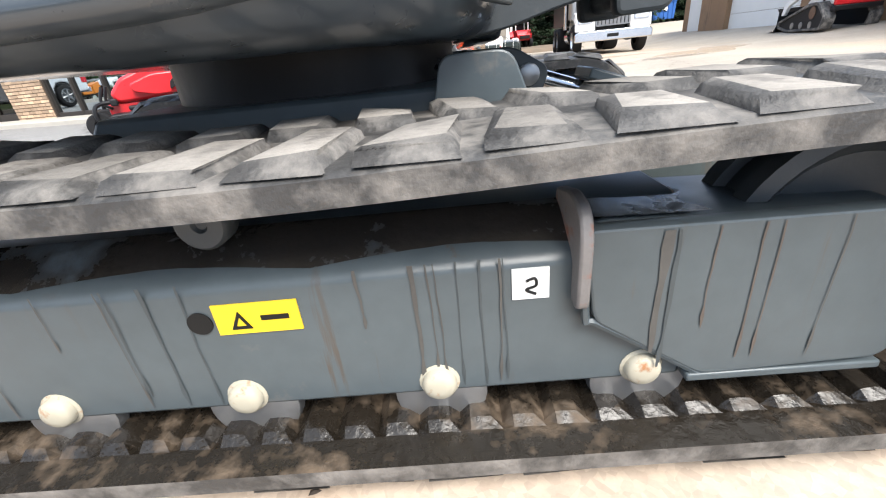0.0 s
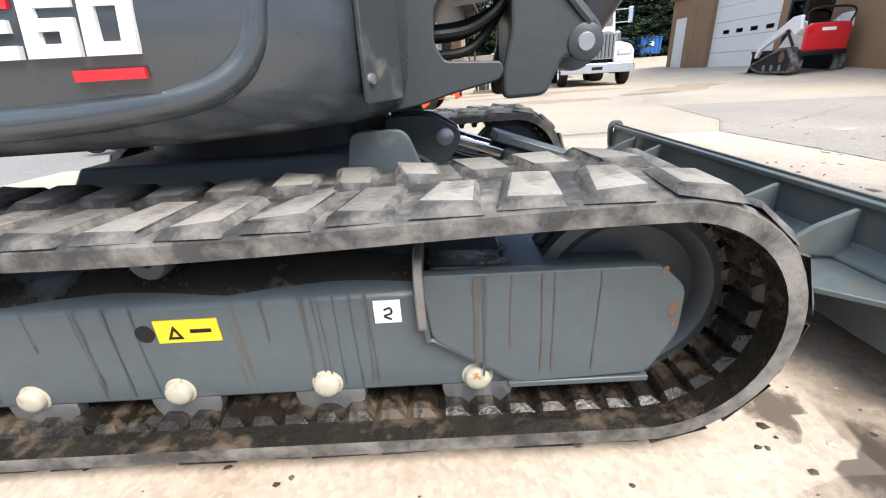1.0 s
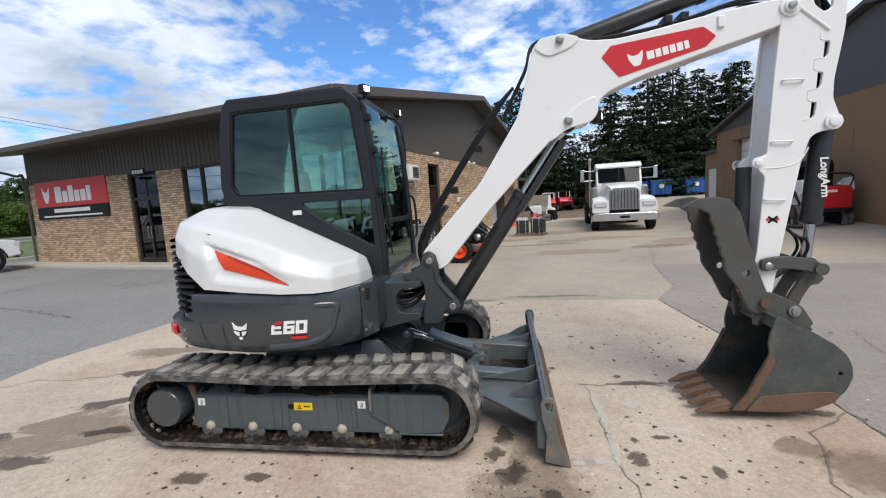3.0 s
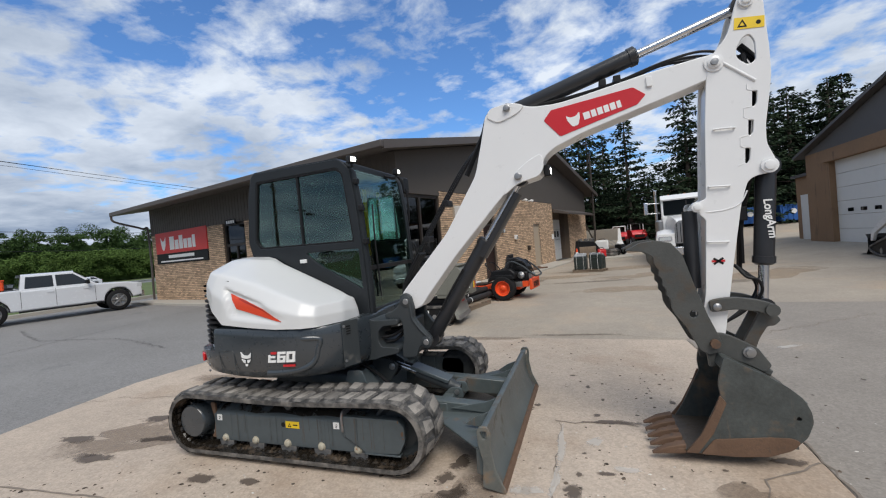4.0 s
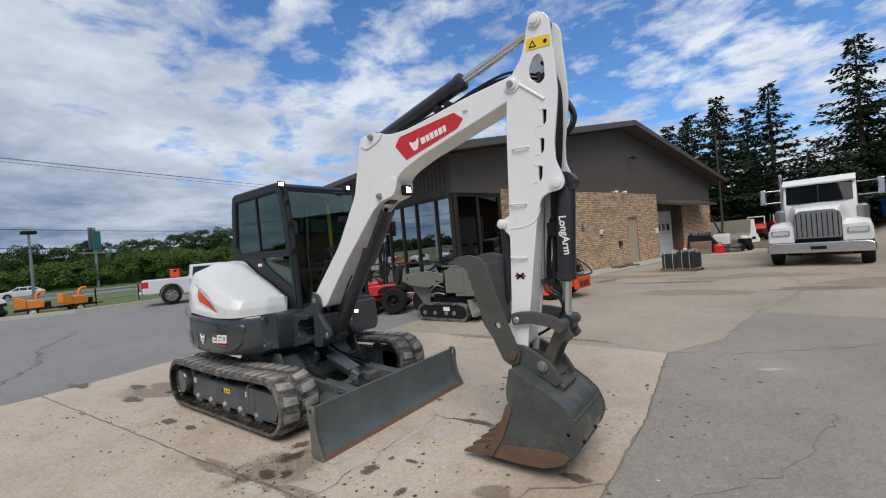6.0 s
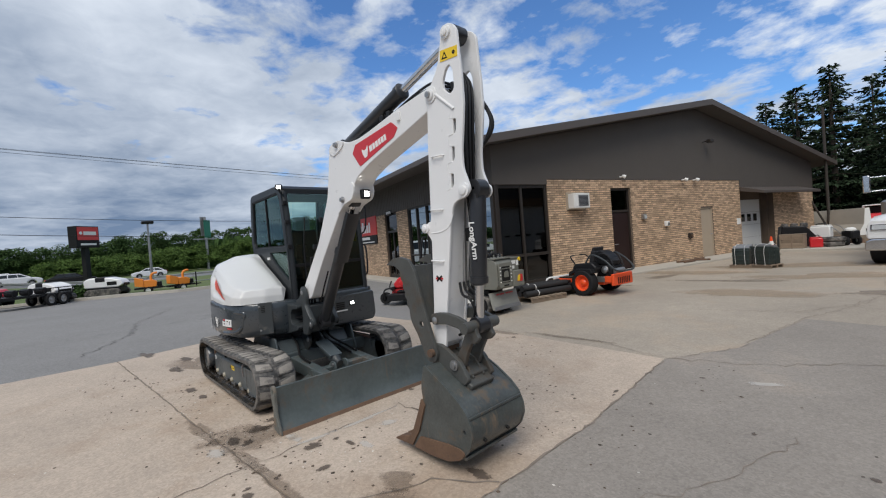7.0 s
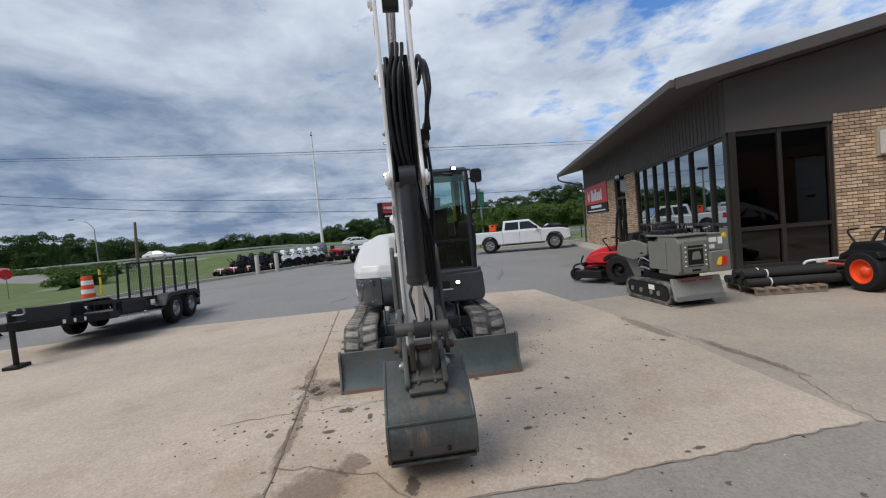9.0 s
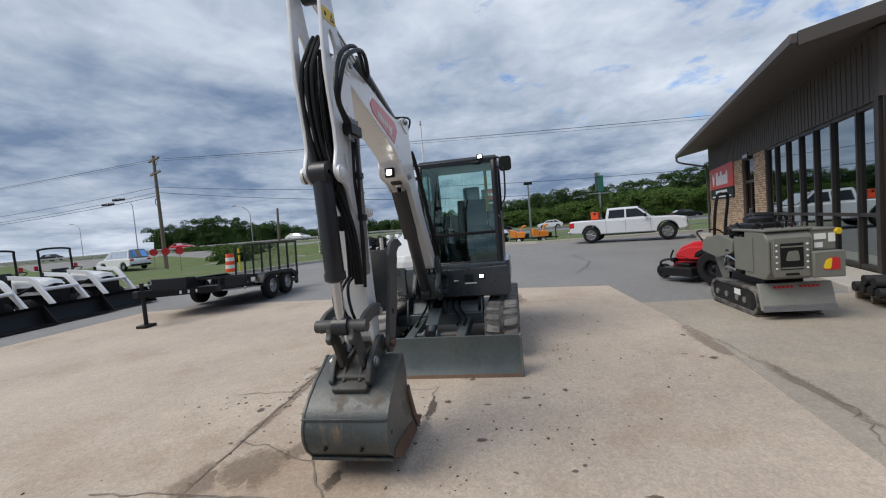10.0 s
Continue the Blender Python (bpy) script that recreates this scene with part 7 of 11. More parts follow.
def pickup():
    pk = thing("pickup", "white crew cab pickup parked at the lot's edge", "pickup", (-18.0, 6.75, 0.0), -20)

    def a(n, s, m, lab="", bevel=0.0, parent=pk):
        return part(n, s, m, parent, lab, bevel)
    low = [(-2.58, 0.55), (-2.62, 0.75), (-2.62, 1.16), (-2.57, 1.22), (-0.72, 1.22), (-0.70, 1.18), (1.45, 1.19), (2.5, 1.15), (2.90, 1.08), (3.0, 0.95), (3.0, 0.55), (2.62, 0.48), (2.58, 0.72), (2.42, 0.90), (2.16, 0.95), (1.92, 0.90), (1.76, 0.72), (1.72, 0.44), (-1.06, 0.44), (-1.10, 0.72), (-1.26, 0.90), (-1.50, 0.95), (-1.74, 0.90), (-1.90, 0.72), (-1.94, 0.52)]
    body = a("body", plate([rounded(low, 0.03, 2)], 0.0, 1.98, 0.05, "x"), TRUCKWHITE, bevel=0.0)
    cabm = a("cab", Shape().grid([[(-wx, y, 1.16), (-wx * 0.985, y2, 1.22), (-tx, y2b, 1.73), (-tx + 0.12, y2b, 1.79), (tx - 0.12, y2b, 1.79), (tx, y2b, 1.73), (wx * 0.985, y2, 1.22), (wx, y, 1.16)] for wx, tx, y, y2, y2b in ((0.96, 0.78, -0.74, -0.74, -0.66), (0.96, 0.80, -0.3, -0.3, -0.4), (0.96, 0.80, 0.5, 0.5, 0.45), (0.96, 0.77, 1.52, 1.46, 0.84))]), TRUCKWHITE)
    for s in (-1, 1):
        def sx(z):
            return s * (0.985 * 0.96 - (z - 1.22) * 0.30 + 0.008)
        for y0, y1, y0t, y1t in ((-0.60, 0.20, -0.54, 0.20), (0.28, 1.30, 0.28, 0.80)):
            part("side_window", Shape().add([(sx(1.25), y0, 1.25), (sx(1.25), y1, 1.25), (sx(1.68), y1t, 1.68), (sx(1.68), y0t, 1.68)], [(0, 1, 2, 3)]), CARGLASS, cabm)
        for y in (-0.72, 0.24, 1.42):
            part("door_seam", Shape().box(s * 0.988, s * 0.992, y - 0.006, y + 0.006, 0.52, 1.16), INK, body)
        for y in (0.08, 1.14):
            part("door_handle", Shape().box(s * 0.99 - 0.01, s * 0.99 + 0.02, y - 0.09, y + 0.09, 1.04, 1.075), TRUCKWHITE, body)
        part("wing_mirror", Shape().box(s * 1.12 - 0.10, s * 1.12 + 0.10, 1.14, 1.24, 1.22, 1.40), BLACK, cabm, bevel=0.03)
        part("running_board", Shape().box(s * 0.98 - 0.06, s * 0.98 + 0.06, -0.80, 1.6, 0.38, 0.44), BLACK, body, bevel=0.01)
        part("tail_lamp", Shape().box(s * 0.93 - 0.068, s * 0.93 + 0.068, -2.645, -2.36, 0.84, 1.15), REDLENS, body, bevel=0.03)
        part("headlamp", Shape().box(s * 0.80 - 0.195, s * 0.80 + 0.195, 2.82, 3.01, 0.88, 1.06), HEADLAMP, body, bevel=0.02)
        for y in (-1.50, 2.16):
            wheel_at(pk, "wheel", (s * 0.90, y, 0.42), (s, 0, 0), 0.42, 0.27, 0.27, STEEL, None, 6)
            part("arch", Shape().tube([(s * 0.985, y + 0.47 * math.cos(q), 0.46 + 0.47 * math.sin(q)) for q in [math.pi * j / 14 for j in range(15)]], 0.022, 6), INK, body)
    part("windscreen", Shape().add([(-0.90, 1.48, 1.22), (0.90, 1.48, 1.22), (0.74, 0.88, 1.72), (-0.74, 0.88, 1.72)], [(0, 1, 2, 3)]), CARGLASS, cabm).location.z = 0.012
    part("rear_window", Shape().add([(-0.85, -0.752, 1.28), (0.85, -0.752, 1.28), (0.74, -0.682, 1.68), (-0.74, -0.682, 1.68)], [(0, 1, 2, 3)]), CARGLASS, cabm)
    a("rear_bumper", Shape().box(-0.95, 0.95, -2.74, -2.60, 0.48, 0.68), CHROME, "chrome bumper", 0.03)
    a("front_bumper", Shape().box(-0.97, 0.97, 2.94, 3.08, 0.45, 0.70), CHROME, "chrome bumper", 0.03)
    a("grille", Shape().box(-0.58, 0.58, 2.99, 3.03, 0.78, 1.06), INK, "", 0.02)
    a("bed_liner", Shape().box(-0.80, 0.80, -2.50, -0.80, 1.222, 1.232), INK)

    return pk


pickup()
cr = thing("cargo_crate", "bright orange-red crate standing in the pickup bed", "crate", (-17.95, 5.35, 1.232), -20)
part("body", Shape().box(-0.26, 0.26, -0.20, 0.20, 0.0, 0.36), BRIGHT, cr, bevel=0.04)
part("lid", Shape().box(-0.28, 0.28, -0.22, 0.22, 0.36, 0.41), BRIGHT, cr, bevel=0.02)
part("latch", Shape().box(0.265, 0.285, -0.05, 0.05, 0.28, 0.36), INK, cr)


def stump_grinder():
    g = thing("stump_grinder", "grey tracked stump grinder with a dozer blade, parked by the shop", "stump grinder")

    def a(n, s, m, lab="", bevel=0.0, parent=g):
        return part(n, s, m, parent, lab, bevel)
    for yc in (4.19, 4.80):
        o = rounded([(-1.46, 0.02), (-0.12, 0.0), (0.0, 0.14), (-0.04, 0.36), (-0.2, 0.42), (-1.3, 0.42), (-1.48, 0.30)], 0.12, 6)
        i_ = rounded([(-1.40, 0.08), (-0.15, 0.06), (-0.06, 0.16), (-0.09, 0.33), (-0.22, 0.37), (-1.28, 0.37), (-1.42, 0.28)], 0.10, 6)
        tr = a("rubber_track", plate([o, i_], yc, 0.24, 0.01), RUBBER)
        part("track_frame", plate([i_], yc, 0.19, 0.005), BLACK, tr)
        for x in (-1.25, -0.95, -0.62, -0.40):
            part("track_roller", Shape().lathe((x, yc - 0.095, 0.19), (0, -1, 0), [(0, 0.05), (0.015, 0.05), (0.02, 0)], 16), STEEL, tr)
        part("idler_wheel", Shape().lathe((-0.22, yc - 0.09, 0.21), (0, -1, 0), [(0, 0.13), (0.02, 0.13), (0.03, 0.06), (0.03, 0)], 24), BLACK, tr)
        part("track_label", Shape().box(-0.70, -0.52, yc - 0.101, yc - 0.097, 0.24, 0.33), PAPER, tr)
        for k in range(26):
            x = -1.38 + 0.052 * k
            part("tread_lug", Shape().box(x, x + 0.026, yc - 0.12, yc + 0.12, -0.004, 0.02), RUBBER, tr)
    a("chassis", Shape().box(-1.2, -0.15, 4.25, 4.75, 0.25, 0.55), BLACK, "", 0.02)
    bl = a("dozer_blade", Shape().prism([(0.10, 0.13), (0.16, 0.13), (0.06, 0.50), (0.0, 0.50)], 4.05, 4.96), BLADEGREY, "pale grey blade with red lettering bars", 0.006)
    for k in range(11):
        if k != 5:
            part("lettering_bar", Shape().box(-0.001, 0.001, 4.22 + 0.053 * k, 4.258 + 0.053 * k, -0.016, 0.016, Matrix.Translation((0.094, 0, 0.452)) @ pose(0, 0, 0, 0, -15, 0)), RED, bl)
    part("blade_edge", Shape().prism([(0.165, 0.12), (0.175, 0.12), (0.155, 0.20), (0.145, 0.20)], 4.05, 4.96), STEEL, bl)
    for yy in (4.3, 4.7):
        part("blade_arm", Shape().box(-0.35, 0.07, yy - 0.03, yy + 0.03, 0.28, 0.36), BLACK, bl)
    bx = a("engine_housing", Shape().prism(rounded([(-0.30, 0.58), (0.22, 0.58), (0.28, 0.66), (0.28, 1.14), (0.20, 1.24), (-0.28, 1.26)], 0.03), 4.06, 4.62), GREY, "", 0.015)
    part("front_door", Shape().box(0.275, 0.296, 4.13, 4.57, 0.62, 1.16), GREY, bx, bevel=0.008)
    part("louvre_panel", Shape().box(0.290, 0.302, 4.21, 4.49, 0.72, 1.08), INK, bx, bevel=0.006)
    for k in range(5):
        part("louvre_bolt", Shape().lathe((0.296, 4.165, 0.74 + 0.08 * k), (1, 0, 0), [(0, 0.014), (0.012, 0.012), (0.014, 0)], 10), PAPER, bx)
        part("louvre_bolt", Shape().lathe((0.296, 4.535, 0.74 + 0.08 * k), (1, 0, 0), [(0, 0.014), (0.012, 0.012), (0.014, 0)], 10), PAPER, bx)
    part("handle_slot", Shape().box(0.29, 0.303, 4.27, 4.43, 0.645, 0.675), INK, bx)
    part("emblem", Shape().prism(rounded([(4.27, 0.84), (4.44, 0.84), (4.42, 0.98), (4.30, 0.97)], 0.03), 0.296, 0.310, "yz"), GREY, bx)
    b2 = a("battery_box", Shape().box(-0.10, 0.34, 4.58, 4.95, 0.60, 0.95), GREY, "", 0.015)
    part("box_emblem", Shape().prism(rounded([(4.68, 0.70), (4.88, 0.70), (4.88, 0.86), (4.74, 0.86)], 0.04), 0.339, 0.345, "yz"), RED, b2)
    part("box_emblem", Shape().prism(rounded([(4.68, 0.72), (4.77, 0.71), (4.79, 0.86), (4.72, 0.84)], 0.03), 0.343, 0.349, "yz"), YELLOW, b2)
    b3 = a("tank_box", Shape().box(-0.35, 0.22, 4.62, 4.92, 0.95, 1.24), GREY, "", 0.015)
    part("tank_label", Shape().box(0.215, 0.226, 4.66, 4.80, 1.10, 1.18), PAPER, b3)
    part("tank_label", Shape().box(0.215, 0.226, 4.83, 4.91, 1.06, 1.18), PAPER, b3)
    for y in (4.15, 4.40, 4.52):
        part("lift_eye", Shape().tube([(-0.1, y, 1.24), (-0.1, y, 1.34), (-0.04, y, 1.36), (0.02, y, 1.34), (0.02, y, 1.24)], 0.014), BLACK, bx)
    a("air_filter", Shape().lathe((-0.75, 4.30, 1.34), (0.3, 0.9, 0.1), [(0, 0), (0, 0.10), (0.30, 0.10), (0.33, 0.06), (0.33, 0)]), BLACK)
    a("muffler", Shape().lathe((-0.95, 4.35, 1.22), (1, 0.1, 0.25), [(0, 0), (0, 0.08), (0.38, 0.08), (0.40, 0.03), (0.5, 0.03)]), BLACK)
    a("fuel_cap", Shape().cyl((-0.2, 4.75, 1.24), (-0.2, 4.75, 1.33), 0.07), CHROME)
    arm = a("cutter_arm", Shape().prism(rounded([(-2.02, 0.92), (-1.95, 1.10), (-1.35, 1.12), (-0.62, 0.95), (-0.62, 0.70), (-1.40, 0.78), (-1.75, 0.80)], 0.04), 4.22, 4.50), GREY, "", 0.015)
    part("lettering_bar", Shape().box(-1.85, -1.50, 4.213, 4.219, 0.95, 1.02), INK, arm)
    part("cutter_guard", Shape().prism(rounded([(-1.75, 0.80), (-1.25, 0.82), (-1.05, 0.62), (-1.12, 0.40), (-1.40, 0.36), (-1.55, 0.55)], 0.05), 4.25, 4.45), GREY, arm, bevel=0.01)
    cw = part("cutter_wheel", Shape().cyl((-1.52, 4.30, 0.42), (-1.52, 4.40, 0.42), 0.28, n=36), BLACK, arm)
    for k in range(6):
        a("hydraulic_hose", Shape().tube([(-0.62, 4.25 + 0.05 * k, 0.75), (-0.80, 4.15 + 0.04 * k, 0.62), (-0.95, 4.22, 0.85 + 0.02 * k), (-1.10, 4.25 + 0.03 * k, 1.15)], 0.014), BLACK)
    # engine, recoil cover and control stack seen above the housings
    en = a("engine_block", Shape().box(-0.62, -0.20, 4.14, 4.56, 1.24, 1.36), BLACK, "", 0.03)
    part("fan_cover", Shape().lathe((-0.42, 4.36, 1.36), (0, 0, 1), [(0, 0.17), (0.06, 0.17), (0.09, 0.12), (0.09, 0)], 20), BLACK, en)
    part("control_head", Shape().box(-0.72, -0.52, 4.30, 4.62, 1.36, 1.50), BLACK, en, bevel=0.04)
    for k in range(4):
        part("control_lever", Shape().cyl((-0.50, 4.64 + 0.05 * k, 1.24), (-0.46, 4.64 + 0.05 * k, 1.42), 0.012, n=8), CHROME if k % 2 else BLACK, en)
    part("work_lamp", Shape().lathe((0.20, 4.93, 1.20), (1, 0.3, 0), [(0, 0), (0, 0.04), (0.05, 0.045), (0.055, 0)], 14), YELLOW, b3)
    part("tank_label", Shape().box(0.215, 0.226, 4.66, 4.76, 0.99, 1.06), PAPER, b3)
    for x0, x1, y0, y1 in ((-0.55, -0.05, 4.053, 4.06), ):
        part("side_plate", Shape().box(x0, x1, y0 - 0.006, y1, 0.66, 1.16), GREY, bx, bevel=0.003)
    part("hinge", Shape().cyl((0.27, 4.10, 0.66), (0.27, 4.10, 1.10), 0.012, n=8), BLACK, bx)
    for k in (0, 6):
        part("louvre_slat", Shape().box(0.298, 0.306, 4.215, 4.485, 0.735 + 0.048 * k, 0.755 + 0.048 * k), GREY, bx)
    # lid edges, hinges and the clutter of the engine
    part("lid", Shape().box(-0.61, 0.25, 4.05, 4.63, 1.245, 1.275), GREY, bx, bevel=0.008)
    part("lid", Shape().box(-0.36, 0.235, 4.61, 4.935, 1.225, 1.25), GREY, b3, bevel=0.006)
    for k in range(3):
        a("filter_can", Shape().lathe((-0.70 - 0.12 * k, 4.20 + 0.10 * k, 0.98), (0, 0, 1), [(0, 0), (0, 0.05), (0.16, 0.05), (0.18, 0.03), (0.18, 0)], 14), (CHROME, BLACK, STEEL)[k])
    a("engine_side", Shape().box(-0.98, -0.60, 4.16, 4.58, 0.56, 1.10), BLACK, "", 0.04)
    for k in range(4):
        a("pipe", Shape().tube([(-0.62, 4.10, 0.62 + 0.08 * k), (-0.80, 4.06, 0.66 + 0.09 * k), (-1.02, 4.12, 0.60 + 0.06 * k)], 0.02), (STEEL, BLACK, CHROME, BLACK)[k])
    a("side_deck", Shape().prism(rounded([(-1.70, 0.86), (-1.66, 1.06), (-1.10, 1.18), (-0.62, 1.10), (-0.62, 0.90), (-1.10, 0.78)], 0.04), 4.05, 4.12), GREY, "", 0.01)
    for k in range(5):
        a("hydraulic_hose", Shape().tube([(-0.60, 4.12 + 0.03 * k, 1.18), (-0.72, 4.05 + 0.03 * k, 1.30), (-0.92, 4.12 + 0.04 * k, 1.22 + 0.03 * k), (-1.25, 4.3 + 0.03 * k, 1.16)], 0.016), BLACK)
    g.matrix_world = Matrix.Translation((-0.22, 0.02, 0.0)) @ Matrix.Translation((0, 4.5, 0)) @ Matrix.Diagonal((0.93, 0.93, 0.93, 1)) @ Matrix.Translation((0, -4.5, 0))
    return g


stump_grinder()


def zero_turn(name, label, main_mat, at, turn, tyre_rim, rops=True, bag=True, group=""):
    """A zero-turn mower: front towards +x."""
    z = thing(name, label, "lawn mower", at, turn, group)

    def a(n, s, m, lab="", bevel=0.0, parent=z):
        return part(n, s, m, parent, lab, bevel)
    for s in (-1, 1):
        wheel_at(z, "rear_wheel", (-0.35, s * 0.55, 0.34 if bag else 0.29), (0, s, 0), 0.34 if bag else 0.29, 0.26, 0.215 if bag else 0.17, tyre_rim)
        wheel_at(z, "caster_wheel", (0.98, s * 0.42, 0.16), (0, s, 0), 0.16, 0.13, 0.08, tyre_rim)
        a("caster_fork", Shape().tube([(0.98, s * 0.52, 0.16), (0.98, s * 0.52, 0.36), (0.90, s * 0.42, 0.42), (0.72, s * 0.36, 0.42)], 0.025), PAPER if bag else BLACK)
        a("control_lever", Shape().tube([(-0.02, s * 0.36, 0.55), (0.05, s * 0.38, 0.80), (0.22, s * 0.34, 1.0), (0.26, s * 0.12, 1.03)], 0.018), BLACK)
        a("fender", Shape().prism(rounded([(-0.68, 0.58), (-0.1, 0.60), (0.08, 0.50), (0.05, 0.62), (-0.12, 0.70), (-0.62, 0.70)], 0.04), min(s * 0.36, s * 0.66), max(s * 0.36, s * 0.66)), BLACK, "", 0.02)
        a("engine_guard_rail", Shape().box(-1.02, -0.84, s * 0.36 - 0.03, s * 0.36 + 0.03, 0.34, 0.50), main_mat, "", 0.01)
        a("engine_cover_strip", Shape().box(-0.84, -0.30, s * 0.34 - 0.03, s * 0.34 + 0.03, 0.34, 0.48), STEEL, "", 0.01)
    a("frame", Shape().box(-0.75, 0.85, -0.30, 0.30, 0.26, 0.40), main_mat, "", 0.02)
    a("mower_deck", Shape().prism(rounded([(0.08, 0.12), (0.80, 0.10), (0.84, 0.28), (0.12, 0.30)], 0.04), -0.72, 0.72), BLACK, "", 0.03)
    a("deck_cover", Shape().box(0.3, 0.62, -0.5, 0.5, 0.30, 0.36), BLACK, "", 0.02)
    a("front_bar", Shape().box(0.72, 0.80, -0.45, 0.45, 0.38, 0.46), PAPER if bag else BLACK, "", 0.01)
    a("foot_plate", Shape().box(0.28, 0.70, -0.3, 0.3, 0.40, 0.43), BLACK)
    a("seat", Shape().box(-0.38, 0.12, -0.25, 0.25, 0.62, 0.74), SEATM, "", 0.04)
    a("seat_back", Shape().prism(rounded([(-0.42, 0.72), (-0.28, 0.72), (-0.38, 1.14), (-0.50, 1.14)], 0.04), -0.25, 0.25), SEATM, "", 0.04)
    eng = a("engine", Shape().box(-0.98, -0.52, -0.26, 0.26, 0.42, 0.76), BLACK, "", 0.05)
    part("engine_shroud", Shape().lathe((-0.76, 0, 0.76), (0, 0, 1), [(0, 0.22), (0.06, 0.22), (0.09, 0.16), (0.09, 0)], 24), BLACK, eng)
    rg = a("rear_guard", Shape().box(-1.12, -1.04, -0.42, 0.42, 0.26, 0.56), main_mat, "", 0.02)
    for k in range(7):
        part("guard_slot", Shape().box(-1.126, -1.118, -0.28 + 0.08 * k, -0.24 + 0.08 * k, 0.30, 0.46), INK, rg)
    if rops:
        a("roll_bar", Shape().tube([(-0.58, -0.48, 0.45), (-0.62, -0.50, 1.0), (-0.66, -0.48, 1.62), (-0.66, 0.0, 1.68), (-0.66, 0.48, 1.62), (-0.62, 0.50, 1.0), (-0.58, 0.48, 0.45)], 0.03), BLACK)
    if bag:
        a("folded_roll_bar", Shape().tube([(-0.30, -0.48, 0.70), (-0.55, -0.50, 1.05), (-0.90, -0.46, 0.92), (-1.18, -0.40, 0.66), (-1.22, 0.0, 0.62), (-1.18, 0.40, 0.66), (-0.90, 0.46, 0.92), (-0.55, 0.50, 1.05), (-0.30, 0.48, 0.70)], 0.024), CASTING)
        for s in (-1, 1):
            a("fuel_tank", Shape().prism(rounded([(-0.66, 0.58), (-0.02, 0.58), (0.06, 0.66), (-0.02, 0.82), (-0.55, 0.86), (-0.70, 0.74)], 0.05), min(s * 0.28, s * 0.52), max(s * 0.28, s * 0.52)), BLACK, "", 0.03)
            a("engine_hoop", Shape().tube([(-0.52, s * 0.30, 0.80), (-0.62, s * 0.28, 1.04), (-0.86, s * 0.24, 1.02), (-1.02, s * 0.22, 0.70)], 0.018), BLACK)
            part("cylinder_head", Shape().lathe((-0.80, s * 0.16, 0.62), (0.1, s, 0.3), [(0, 0.10), (0.14, 0.10), (0.16, 0.07), (0.18, 0)], 14), STEEL, eng)
        part("air_filter", Shape().lathe((-0.60, -0.16, 0.94), (0, 1, 0), [(0, 0), (0, 0.085), (0.30, 0.085), (0.33, 0.05), (0.33, 0)], 18), BLACK, eng)
        part("fan_housing", Shape().lathe((-0.78, 0, 0.80), (0, 0, 1), [(0, 0.24), (0.08, 0.24), (0.14, 0.17), (0.16, 0)], 22), BLACK, eng)
        part("muffler", Shape().lathe((-1.00, -0.20, 0.62), (0, 1, 0), [(0, 0), (0, 0.07), (0.40, 0.07), (0.40, 0)], 16), STEEL, eng)
        a("head_rest", Shape().prism(rounded([(-0.44, 1.08), (-0.34, 1.08), (-0.40, 1.24), (-0.48, 1.24)], 0.03), -0.20, 0.20), SEATM, "", 0.03)
        a("shroud", Shape().prism(rounded([(-0.40, 0.84), (-0.50, 1.10), (-0.62, 1.16), (-0.86, 1.02), (-0.98, 0.80), (-0.92, 0.72)], 0.06), -0.20, 0.20), BLACK, "", 0.05)
    return z


orange_mower = zero_turn("lawn_mower", "orange and black zero-turn mower parked by the brick wall", BRIGHT, (-0.02, 7.75, 0.0), 172, BRIGHT, False, True)
orange_mower.scale = (0.94, 0.94, 0.94)
red_mower = zero_turn("lawn_mower", "red zero-turn mower with a black roll bar by the shop", RED, (-3.55, 5.13, 0.0), 212, BLACK, False, False)
part("roll_bar", Shape().tube([(-0.02, -0.16, 0.62), (-0.05, -0.17, 1.2), (-0.12, -0.16, 1.70), (-0.13, 0.0, 1.76), (-0.12, 0.16, 1.70), (-0.05, 0.17, 1.2), (-0.02, 0.16, 0.62)], 0.03), BLACK, red_mower)
for s in (-1, 1):
    part("side_tank", Shape().prism(rounded([(-0.45, 0.48), (0.25, 0.46), (0.50, 0.52), (0.52, 0.62), (0.25, 0.72), (-0.40, 0.74)], 0.05), min(s * 0.30, s * 0.56), max(s * 0.30, s * 0.56)), RED, red_mower, "red side tank", bevel=0.03)
    wheel_at(red_mower, "wide_rear_tyre", (-0.35, s * 0.60, 0.33), (0, s, 0), 0.33, 0.30, 0.17, BLACK)

part("hood", Shape().prism(rounded([(0.05, 0.42), (0.72, 0.40), (0.78, 0.52), (0.62, 0.70), (0.30, 0.82), (0.08, 0.84)], 0.05), -0.34, 0.34), RED, red_mower, "red front body", bevel=0.04)
for s in (-1, 1):
    part("front_tread", Shape().tube([(0.80, s * 0.30, 0.34), (0.90, s * 0.30, 0.44), (0.84, s * 0.28, 0.62)], 0.02), BLACK, red_mower)

